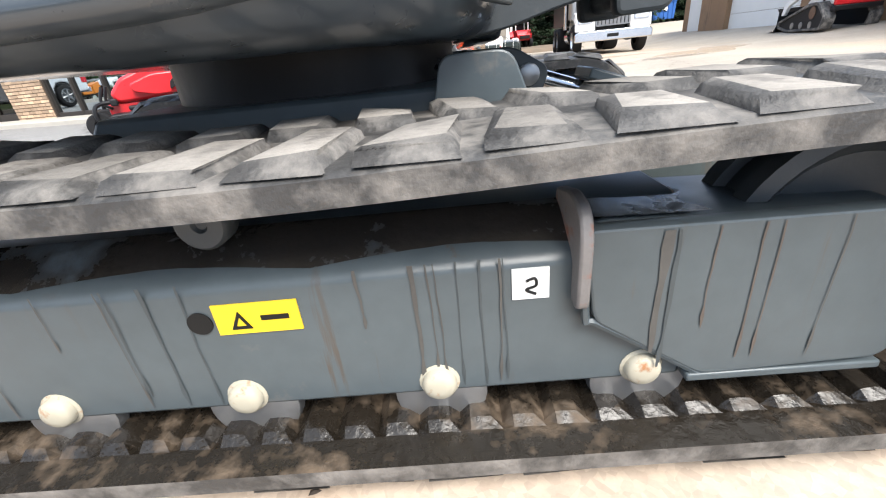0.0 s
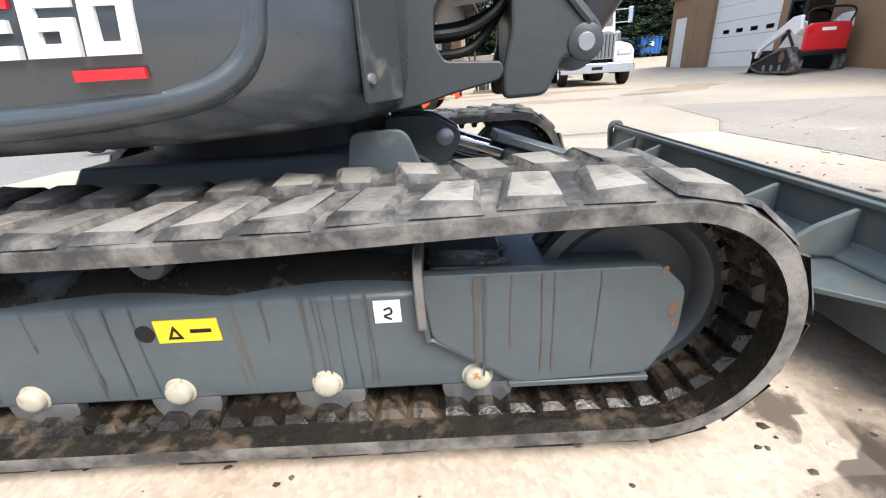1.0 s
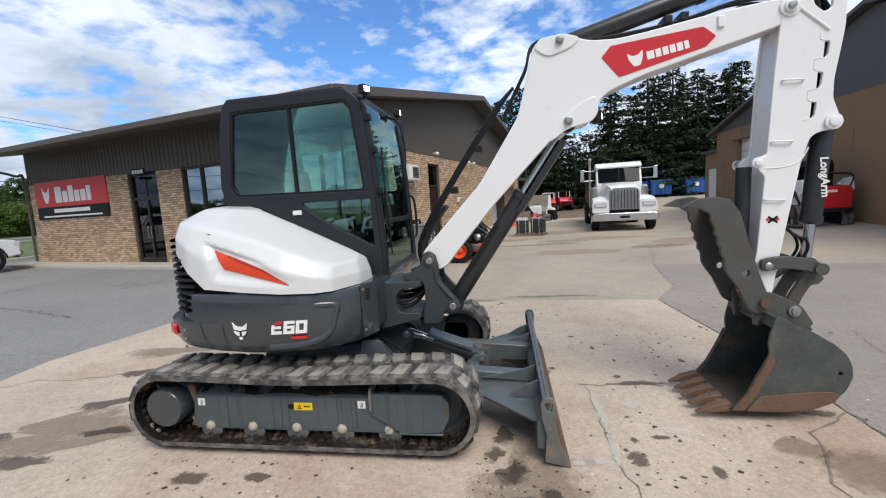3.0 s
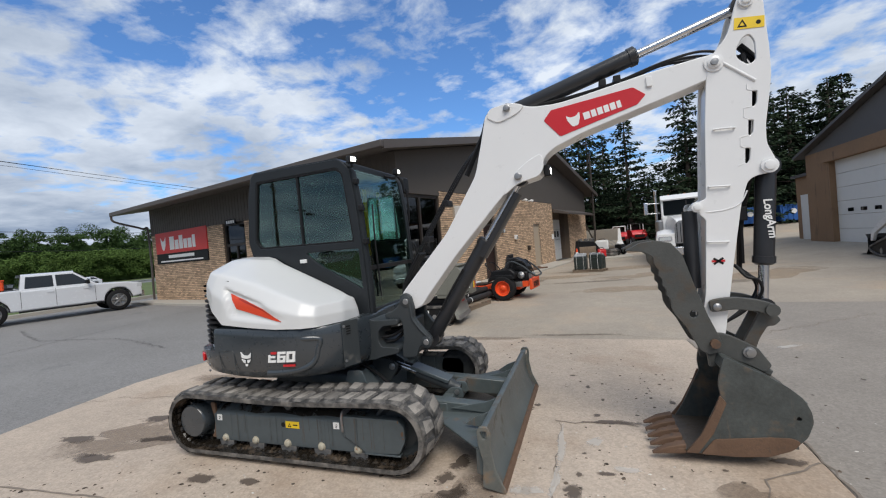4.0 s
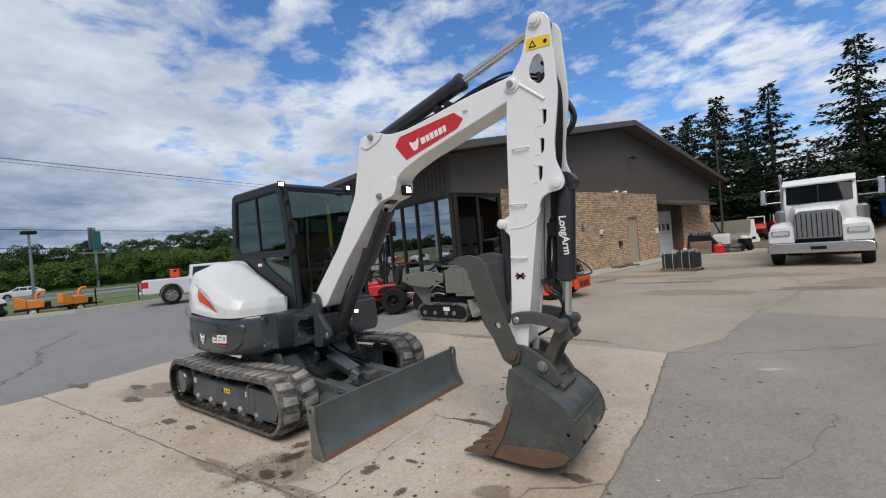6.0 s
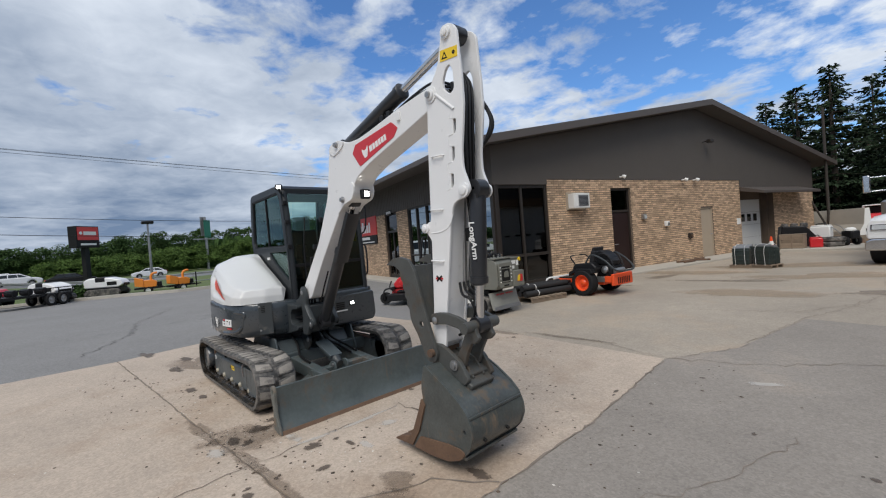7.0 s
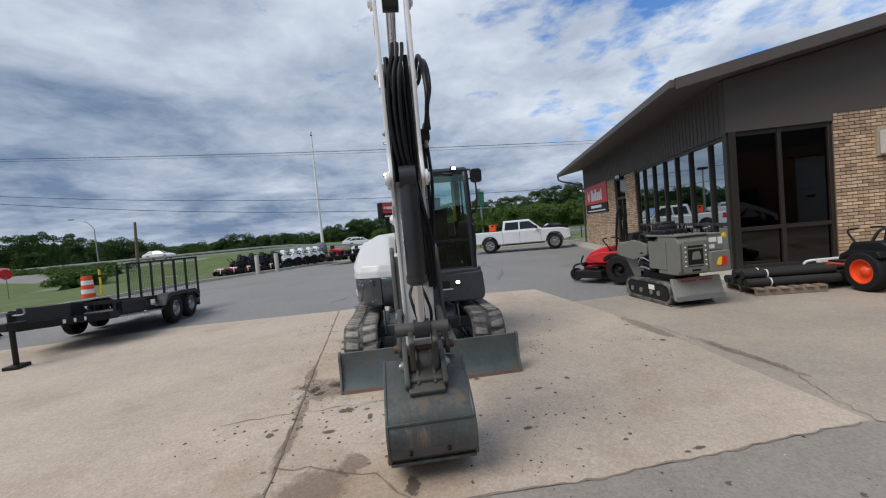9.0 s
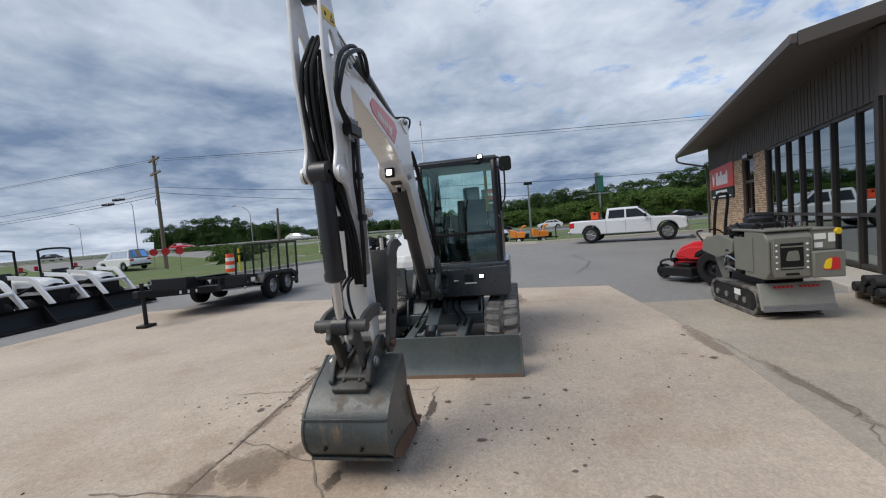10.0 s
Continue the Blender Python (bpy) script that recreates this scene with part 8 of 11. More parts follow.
# pallet with rolled mats
pal = thing("pallet", "weathered wooden pallet on the asphalt by the glazing", "pallet", (-0.62, 6.35, 0.0), 76.5)
WOOD = mat("weathered_wood", (0.26, 0.20, 0.145), 0.85, var=0.3, scale=5, bump=0.06, rand=0.2)
for k in range(6):
    part("deck_board", Shape().box(-0.55 + 0.19 * k, -0.43 + 0.19 * k, -0.5, 0.5, 0.10, 0.125), WOOD, pal)
for y in (-0.46, 0.0, 0.42):
    part("stringer", Shape().box(-0.55, 0.55, y, y + 0.05, 0.0, 0.10), WOOD, pal)
MATBLACK = mat("black_rubber_matting", (0.018, 0.017, 0.017), 0.7, var=0.3, bump=0.06, bscale=14)
GREENMAT = mat("dark_green_wrap", (0.020, 0.030, 0.028), 0.4, var=0.3, bump=0.03, bscale=18)
for k, (y, z) in enumerate(((-0.3, 0.20), (-0.1, 0.20), (0.12, 0.20), (0.32, 0.20), (-0.2, 0.33), (0.05, 0.33))):
    roll = thing("mat_roll", "black rolled matting lying on a wooden pallet", "mat roll", (-0.62, 6.35, 0.0), 76.5, "rolls on the pallet")
    part("roll", Shape().lathe((-0.62, y, z), (1, 0, 0), [(0, 0), (0, 0.072), (1.45, 0.072), (1.45, 0)], 20), MATBLACK, roll)
    part("strap", Shape().lathe((-0.25, y, z), (1, 0, 0), [(0, 0.071), (0.0, 0.076), (0.02, 0.076), (0.02, 0.071)], 20), PAPER, roll)

for k, (x, y, tn_, rows_) in enumerate(((2.10, 14.05, 84, 2), (2.72, 13.95, 68, 2))):
    b = thing("wrapped_bale", "dark green wrapped goods strapped on a low pallet near the garage", "bale", (x, y, 0.0), tn_, "wrapped bales")
    b.scale = (0.66, 0.66, 0.92)
    for j in range(5):
        part("slat", Shape().box(-0.46, 0.46, -0.44 + 0.2 * j, -0.32 + 0.2 * j, 0.09, 0.115), WOOD, b)
    for q in (-0.42, 0.0, 0.38):
        part("stringer", Shape().box(q, q + 0.06, -0.44, 0.48, 0.0, 0.09), WOOD, b)
    for j in range(rows_):
        w = 0.80 / rows_
        x0 = -0.40 + w * j
        h = 0.66 + 0.05 * ((j + k) % 2)
        pk_ = part("pack", Shape().prism(rounded([(x0 + 0.01, 0.12), (x0 + w - 0.01, 0.12), (x0 + w - 0.02, h), (x0 + 0.03, h + 0.03)], 0.04), -0.36, 0.36), GREENMAT, b, bevel=0.03)
        for z in (0.26, 0.42, 0.58):
            part("fold", Shape().box(x0, x0 + w, -0.372, 0.372, z, z + 0.03), GREENMAT, pk_, bevel=0.01)
        part("top_wrap", Shape().lathe((x0 + w / 2, -0.34, h + 0.02), (0, 1, 0), [(0, 0), (0, 0.07), (0.68, 0.09), (0.68, 0)], 12), STEEL, pk_, "grey plastic wrap")
    for q in (-0.2, 0.2):
        part("strap", Shape().tube([(-0.47, q, 0.1), (-0.43, q, 0.74), (0.43, q, 0.74), (0.47, q, 0.1)], 0.008, 6), PAPER, b)
# things set down on a low slab beside the far brick wall
tagged(part("yard_slab", Shape().box(1.5, 4.7, 20.6, 24.0, -0.05, 0.10), CURB, None, "", 0.02), "low concrete slab beside the brick wall", "slab", kind="structure")
cb_ = thing("timber_crate", "worn beige plank crate on the yard slab", "crate", (2.42, 21.35, 0.10), -6)
cb_.scale = (0.68, 0.8, 0.95)
for j in range(5):
    part("plank", Shape().box(-0.62, 0.62, -0.30, -0.275, 0.02 + 0.125 * j, 0.13 + 0.125 * j), WOOD, cb_, bevel=0.006)
    part("plank", Shape().box(-0.62, 0.62, 0.275, 0.30, 0.02 + 0.125 * j, 0.13 + 0.125 * j), WOOD, cb_, bevel=0.006)
for q in (-0.60, -0.02, 0.56):
    part("batten", Shape().box(q, q + 0.06, -0.32, -0.30, 0.0, 0.64), WOOD, cb_)
part("end_board", Shape().box(-0.62, -0.60, -0.28, 0.28, 0.02, 0.63).box(0.60, 0.62, -0.28, 0.28, 0.02, 0.63), WOOD, cb_)
part("lid", Shape().box(-0.64, 0.64, -0.31, 0.31, 0.63, 0.66), WOOD, cb_, bevel=0.006)
en_ = thing("engine_block", "black engine lying on the yard slab", "engine", (2.35, 22.35, 0.10), 20)
part("block", Shape().prism(rounded([(-0.62, 0.0), (0.55, 0.0), (0.70, 0.45), (0.35, 0.92), (-0.50, 0.98)], 0.08), -0.34, 0.34), BLACK, en_, bevel=0.04)
for q in (-0.35, 0.0, 0.35):
    part("cylinder", Shape().lathe((q, 0, 0.88), (0.1, 0, 1), [(0, 0.15), (0.16, 0.14), (0.20, 0.08), (0.20, 0)], 16), RUBBER, en_)
for nm_, lab_, cat_, p_, tn_, sz_, m_ in (("fuel_can", "bright red plastic fuel can on the slab", "fuel can", (3.15, 21.55, 0.10), 12, (0.22, 0.16, 0.40), RED), ("cool_box", "white plastic box standing on the slab", "box", (3.25, 22.6, 0.10), -8, (0.34, 0.26, 0.86), PAPER), ("tyre_stack", "black tyre pile on the slab", "tyres", (3.62, 21.95, 0.10), 0, (0.42, 0.34, 0.42), RUBBER)):
    fc_ = thing(nm_, lab_, cat_, p_, tn_)
    if m_ == RUBBER:
        for j in range(2):
            part("tyre", Shape().lathe((0.05 * j, 0.03 * j, 0.20 * j), (0, 0, 1), [(0.0, 0.22), (0.0, 0.36), (0.05, 0.41), (0.15, 0.41), (0.20, 0.36), (0.20, 0.22)], 24), m_, fc_)
    else:
        part("body", Shape().box(-sz_[0], sz_[0], -sz_[1], sz_[1], 0, sz_[2]), m_, fc_, bevel=0.04)
        part("lid", Shape().box(-sz_[0] * 0.9, sz_[0] * 0.9, -sz_[1] * 0.9, sz_[1] * 0.9, sz_[2], sz_[2] + 0.05), m_, fc_, bevel=0.02)
        part("handle", Shape().tube([(-sz_[0] * 0.5, 0, sz_[2] + 0.04), (-sz_[0] * 0.4, 0, sz_[2] + 0.11), (sz_[0] * 0.4, 0, sz_[2] + 0.11), (sz_[0] * 0.5, 0, sz_[2] + 0.04)], 0.018, 6), BLACK, fc_)
wk_ = thing("tiller", "small black and white walk-behind tiller on the slab", "tiller", (4.15, 22.3, 0.10), 140)
part("engine", Shape().box(-0.28, 0.18, -0.20, 0.20, 0.28, 0.62), BLACK, wk_, bevel=0.05)
part("cowl", Shape().lathe((-0.05, 0, 0.62), (0, 0, 1), [(0, 0.19), (0.08, 0.18), (0.13, 0.10), (0.13, 0)], 18), PAPER, wk_)
for s in (-1, 1):
    wheel_at(wk_, "wheel", (-0.05, s * 0.26, 0.19), (0, s, 0), 0.19, 0.12, 0.10, PAPER)
    part("handlebar", Shape().tube([(0.15, s * 0.14, 0.45), (0.55, s * 0.20, 0.80), (0.80, s * 0.24, 0.88)], 0.018, 6), STEEL, wk_)
tcn = thing("traffic_cone", "orange traffic cone with a white collar by the garage", "traffic cone", (1.85, 20.2, 0.0))
part("base", Shape().box(-0.19, 0.19, -0.19, 0.19, 0.0, 0.03), BRIGHT, tcn, bevel=0.01)
part("cone", Shape().lathe((0, 0, 0.03), (0, 0, 1), [(0, 0.14), (0.30, 0.09), (0.68, 0.03), (0.70, 0)], 20), BRIGHT, tcn)
part("collar", Shape().lathe((0, 0, 0.36), (0, 0, 1), [(0, 0.088), (0.16, 0.062)], 20), PAPER, tcn)
rc = random.Random(12)
CLUT = [RUSTY, BLACK, STEEL, WOOD]
for k in range(10):
    x, y = rc.uniform(1.7, 4.4), rc.uniform(22.7, 24.0)
    w, d, h = rc.uniform(0.15, 0.4), rc.uniform(0.1, 0.25), rc.uniform(0.06, 0.25)
    t = thing("scrap_part", "loose machine part lying on the yard slab", "machine part", (x, y, 0.10), rc.uniform(0, 180), "scrap by the shop")
    part("block", Shape().prism(rounded([(-w, 0), (w, 0), (w * 0.8, h), (-w * 0.5, h * 1.1)], 0.03), -d, d), CLUT[k % 4], t, bevel=0.02)
    part("bracket", Shape().tube([(-w, 0, h * 0.5), (-w * 0.5, d, h * 1.3), (w * 0.6, d, h * 1.2), (w, 0, 0.03)], 0.025), CLUT[(k + 1) % 4], t)
for k in range(7):
    a1 = rc.uniform(11.6, 13.6)
    p = SHOP @ Vector((a1 - 3.2, -0.45 - rc.uniform(0, 0.4), 0.07))
    t = thing("scrap_part", "short steel bar lying on the shop walk", "machine part", tuple(p), rc.uniform(0, 180), "scrap by the wall")
    part("bar", Shape().box(-0.35, 0.35, -0.04, 0.04, 0.0, 0.07), RUSTY, t, bevel=0.01)


# ---------- trailer and tractors ----------
DECKWOOD = mat("dark_weathered_deck", (0.055, 0.048, 0.042), 0.85, var=0.3, scale=4, bump=0.05)


def trailer():
    t = thing("utility_trailer", "black tandem-axle utility trailer with a raised mesh ramp gate", "trailer")
    t.matrix_world = pose(-4.88, -6.88, 0.0, 0, 0, 4.0)
    tilt = 0.077

    def a(n, s, m, lab="", bevel=0.0, parent=t):
        return part(n, s, m, parent, lab, bevel)
    # the deck stands nose-up on its jack; the wheels stay level
    deck_frame = a("frame", Shape().box(-1.45, 2.4, -0.55, -0.47, 0.30, 0.40).box(-1.45, 2.4, 0.47, 0.55, 0.30, 0.40), BLACK)
    deck_frame.rotation_euler.y = -tilt
    Y0, Y1, X0, X1 = -0.92, 0.92, -1.50, 2.35
    part("deck", Shape().box(X0, X1, Y0 + 0.05, Y1 - 0.05, 0.40, 0.44), DECKWOOD, deck_frame, "dark weathered plank deck")
    for y in (Y0, Y1 - 0.06):
        part("side_rail", Shape().box(X0, X1, y, y + 0.06, 0.615, 0.675), BLACK, deck_frame, "", 0.006)
        part("sill_beam", Shape().box(X0, X1, y, y + 0.06, 0.34, 0.455), BLACK, deck_frame)
        for k in range(11):
            x = X0 + 0.02 + (X1 - X0 - 0.09) * k / 10
            part("rail_post", Shape().box(x, x + 0.05, y + 0.005, y + 0.055, 0.44, 0.63), BLACK, deck_frame)
    part("tool_tray", Shape().box(1.35, 2.28, Y1 - 0.055, Y1 + 0.02, 0.40, 0.64), BLACK, deck_frame, "solid black side tray", 0.01)
    part("side_step", Shape().box(0.7, X1, Y1 - 0.02, Y1 + 0.10, 0.33, 0.36), STEEL, deck_frame, "grey side step")
    part("marker_plate", Shape().box(2.05, 2.30, Y1 + 0.10, Y1 + 0.11, 0.27, 0.33), PAPER, deck_frame)
    part("marker_lamp", Shape().lathe((1.55, Y1 + 0.06, 0.34), (0, 1, 0), [(0, 0.045), (0.02, 0.04), (0.03, 0)], 14), PAPER, deck_frame)
    part("front_rail", Shape().box(X1 - 0.02, X1 + 0.05, Y0, Y1, 0.615, 0.675).box(X1 - 0.02, X1 + 0.05, Y0, Y1, 0.34, 0.47), BLACK, deck_frame)
    for k in range(4):
        part("rail_post", Shape().box(X1 - 0.01, X1 + 0.04, Y0 + 0.02 + 0.58 * k, Y0 + 0.07 + 0.58 * k, 0.46, 0.63), BLACK, deck_frame)
    part("tool_box", Shape().box(X1 + 0.10, X1 + 0.42, -0.52, 0.36, 0.44, 0.72), BLACK, deck_frame, "black tongue tool box", 0.02)
    for s in (1, -1):
        part("tongue", Shape().prism([(X1, s * 0.75 - 0.05), (X1, s * 0.75 + 0.05), (X1 + 1.15, 0.05), (X1 + 1.15, -0.05)], 0.33, 0.46, "xy"), BLACK, deck_frame)
    part("coupler", Shape().box(X1 + 1.0, X1 + 1.40, -0.07, 0.07, 0.36, 0.50), BLACK, deck_frame, "", 0.02)
    for k in range(3):
        part("lettering_bar", Shape().box(X1 + 0.30 + 0.14 * k, X1 + 0.41 + 0.14 * k, 0.74 - 0.18 - 0.085 * k, 0.745 - 0.18 - 0.085 * k, 0.36, 0.43), PAPER, deck_frame)
    jx = X1 + 1.12
    jk = a("jack", Shape().cyl((jx, -0.05, 0.06), (jx, -0.05, 0.92), 0.04), BLACK)
    part("jack_foot", Shape().box(jx - 0.15, jx + 0.15, -0.16, 0.06, 0.0, 0.06), BLACK, jk, bevel=0.01)
    part("jack_crank", Shape().tube([(jx, -0.05, 0.88), (jx, 0.15, 0.88), (jx, 0.15, 1.0)], 0.015), STEEL, jk)
    for s in (1, -1):
        y = s * 1.04
        for x in (0.43, -0.43):
            wheel_at(t, "wheel", (x, y, 0.345), (0, s, 0), 0.345, 0.20, 0.19, STEEL)
        fd = a("fender", Shape().grid([[(x, y + dy, z) for dy in (-0.13, 0.13)] for x, z in ((0.98, 0.50), (0.86, 0.70), (0.66, 0.745), (-0.66, 0.70), (-0.84, 0.62), (-0.94, 0.42))]), BLACK)
        part("fender_skirt", Shape().prism([(0.98, 0.50), (0.86, 0.70), (0.66, 0.745), (-0.66, 0.70), (-0.84, 0.62), (-0.94, 0.42), (-0.80, 0.52), (-0.62, 0.62), (0.62, 0.665), (0.80, 0.60)], y + 0.115 * s - 0.012, y + 0.115 * s + 0.012), BLACK, fd)
    g = part("ramp_gate", Shape().box(X0 - 0.07, X0 - 0.01, Y0, Y1, 1.60, 1.65), BLACK, deck_frame, "raised ramp gate")
    part("gate_base", Shape().box(X0 - 0.07, X0 - 0.01, Y0, Y1, 0.56, 0.64), BLACK, deck_frame)
    for k in range(7):
        y = Y0 + (Y1 - Y0 - 0.05) * k / 6
        part("gate_post", Shape().box(X0 - 0.065, X0 - 0.015, y, y + 0.045, 0.6, 1.62), BLACK, deck_frame)
    mesh_ = Shape()
    for k in range(22):
        z = 0.66 + 0.043 * k
        mesh_.box(X0 - 0.045, X0 - 0.041, Y0, Y1, z, z + 0.004)
    for k in range(44):
        y = Y0 + (Y1 - Y0) * k / 44
        mesh_.box(X0 - 0.041, X0 - 0.037, y, y + 0.004, 0.62, 1.62)
    tagged(part("gate_mesh", mesh_, BLACK, deck_frame, "", smooth=0), kind="stuff")
    part("gate_stay", Shape().cyl((X0 + 0.35, Y0 - 0.06, 0.50), (X0 + 0.30, Y0 - 0.06, 1.58), 0.03, n=8), BLACK, deck_frame)
    for y in (Y0 + 0.02, Y1 - 0.12):
        part("tail_lamp", Shape().box(X0 - 0.10, X0 - 0.07, y, y + 0.1, 0.50, 0.56), REDLENS, deck_frame)
        part("rear_stake", Shape().box(X0 - 0.08, X0, y, y + 0.1, 0.26, 0.66), BLACK, deck_frame, "", 0.01)
    return t


trailer()


def tractor(at, turn):
    t = thing("tractor", "white and black compact loader tractor with a front bucket", "tractor", at, turn, "loader tractors")

    def a(n, s, m, lab="", bevel=0.0, parent=t):
        return part(n, s, m, parent, lab, bevel)
    hood = Shape().grid([[(x, -w, 0.75), (x, -w, zs), (x, -w * 0.7, zt), (x, 0, zt + 0.03), (x, w * 0.7, zt), (x, w, zs), (x, w, 0.75)] for x, w, zs, zt in ((1.45, 0.26, 0.92, 1.02), (1.36, 0.30, 1.02, 1.14), (0.8, 0.33, 1.10, 1.22), (0.2, 0.34, 1.14, 1.27))])
    h = a("hood", hood, WHITE)
    part("grille", Shape().box(1.40, 1.475, -0.27, 0.27, 0.50, 0.985), INK, h, bevel=0.03)
    part("grille_badge", Shape().lathe((1.475, 0, 0.90), (1, 0, 0), [(0, 0.045), (0.01, 0.04), (0.012, 0)], 14), REDLENS, h)
    for s in (-1, 1):
        part("headlamp", Shape().box(1.40, 1.46, s * 0.17 - 0.07, s * 0.17 + 0.07, 0.92, 0.99), HEADLAMP, h, bevel=0.015)
        wheel_at(t, "front_wheel", (1.05, s * 0.52, 0.33), (0, s, 0), 0.33, 0.22, 0.18, PAPER)
        wheel_at(t, "rear_wheel", (-0.45, s * 0.62, 0.52), (0, s, 0), 0.52, 0.32, 0.30, PAPER)
        a("fender", Shape().grid([[(x, s * y, z) for y in (0.42, 0.80)] for x, z in ((0.12, 0.72), (0.0, 0.98), (-0.3, 1.10), (-0.7, 1.06), (-0.95, 0.80))]), BLACK)
        la = a("loader_arm", plate([rounded([(0.30, 1.26), (0.35, 1.37), (1.25, 1.30), (1.42, 1.18), (2.02, 0.50), (1.91, 0.42), (1.27, 1.10), (1.15, 1.19)], 0.03)], s * 0.46, 0.075, 0.008), WHITE)
        part("loader_cylinder", Shape().cyl((0.45, s * 0.46, 0.75), (1.35, s * 0.46, 1.02), 0.035), BLACK, la)
        part("loader_post", Shape().box(0.28, 0.42, s * 0.46 - 0.04, s * 0.46 + 0.04, 0.5, 1.36), BLACK, la)
    part("hood_band", Shape().box(0.45, 1.30, -0.345, 0.345, 0.86, 0.98), INK, h, bevel=0.02)
    a("loader_crossbar", Shape().cyl((1.62, -0.46, 0.92), (1.62, 0.46, 0.92), 0.05), WHITE)
    a("grille_guard", Shape().box(1.50, 1.54, -0.30, 0.30, 0.45, 0.86), BLACK, "", 0.02)
    for s in (-1, 1):
        a("flasher", Shape().box(-0.80, -0.74, s * 0.60 - 0.05, s * 0.60 + 0.05, 1.42, 1.56), REDLENS, "red flasher lamp", 0.01)
        a("flasher_arm", Shape().box(-0.79, -0.75, min(s * 0.46, s * 0.62), max(s * 0.46, s * 0.62), 1.40, 1.43), BLACK)
    a("chassis", Shape().box(-0.7, 1.35, -0.22, 0.22, 0.35, 0.75), BLACK, "", 0.03)
    a("seat", Shape().box(-0.55, -0.1, -0.24, 0.24, 0.95, 1.05), SEATM, "", 0.04)
    a("seat_back", Shape().prism(rounded([(-0.62, 1.0), (-0.48, 1.0), (-0.58, 1.42), (-0.68, 1.42)], 0.04), -0.24, 0.24), SEATM, "", 0.04)
    a("steering_wheel", Shape().lathe((0.10, 0, 1.34), (-0.5, 0, 1), [(0, 0.17), (0.015, 0.19), (0.03, 0.17), (0.015, 0.155), (0, 0.17)], 24), BLACK)
    a("roll_bar", Shape().tube([(-0.75, -0.48, 0.8), (-0.78, -0.48, 1.9), (-0.78, -0.40, 2.10), (-0.78, 0.40, 2.10), (-0.78, 0.48, 1.9), (-0.75, 0.48, 0.8)], 0.035), BLACK)
    bk = a("bucket", Shape().grid([[(x, y, z) for y in (-0.82, 0.82)] for x, z in ((2.45, 0.02), (2.05, 0.03), (1.95, 0.15), (1.95, 0.42), (2.05, 0.52))]), BLACK, "black loader bucket")
    for s in (-1, 1):
        part("bucket_side", Shape().prism([(2.45, 0.02), (2.05, 0.03), (1.95, 0.15), (1.95, 0.42), (2.05, 0.52)], s * 0.82 - 0.012, s * 0.82 + 0.012), BLACK, bk)
    return t


t0 = tractor((-3.1, -12.35, 0), 88)
t0.scale = (0.9, 0.9, 0.9)
copy_thing(t0, pose(-1.55, -12.30, 0, 0, 0, 90))
copy_thing(t0, pose(0.05, -12.20, 0, 0, 0, 91))
copy_thing(t0, pose(-4.65, -12.45, 0, 0, 0, 86))


def compact_loader(at, turn):
    """A low white stand-on machine on black tracks, front towards +x."""
    c = thing("compact_loader", "low white compact machine with black tracks by the kerb", "loader", at, turn, "white compact machines")
    part("hood", Shape().prism(rounded([(-0.95, 0.50), (0.75, 0.48), (0.98, 0.62), (0.80, 0.88), (0.20, 1.04), (-0.70, 1.06), (-0.98, 0.92)], 0.09), -0.44, 0.44), WHITE, c, bevel=0.05)
    part("seat_well", Shape().box(-0.40, 0.10, -0.46, 0.46, 0.80, 1.075), BLACK, c, bevel=0.05)
    part("belly", Shape().box(-0.85, 0.80, -0.40, 0.40, 0.16, 0.50), BLACK, c, bevel=0.03)
    for s in (-1, 1):
        part("track", plate([rounded([(-0.80, 0.0), (0.70, 0.0), (0.88, 0.18), (0.76, 0.40), (-0.74, 0.42), (-0.94, 0.22)], 0.12, 5)], s * 0.52, 0.20, 0.02), RUBBER, c)
        part("side_panel", Shape().box(0.18, 0.66, s * 0.445 - 0.008, s * 0.445 + 0.008, 0.60, 0.80), INK, c)
    part("nose_grille", Shape().box(0.90, 0.96, -0.30, 0.30, 0.52, 0.68), INK, c, bevel=0.01)
    return c


compact_loader((-25.0, -0.55, 0.02), 60)
compact_loader((-24.6, -2.9, 0.02), 35)


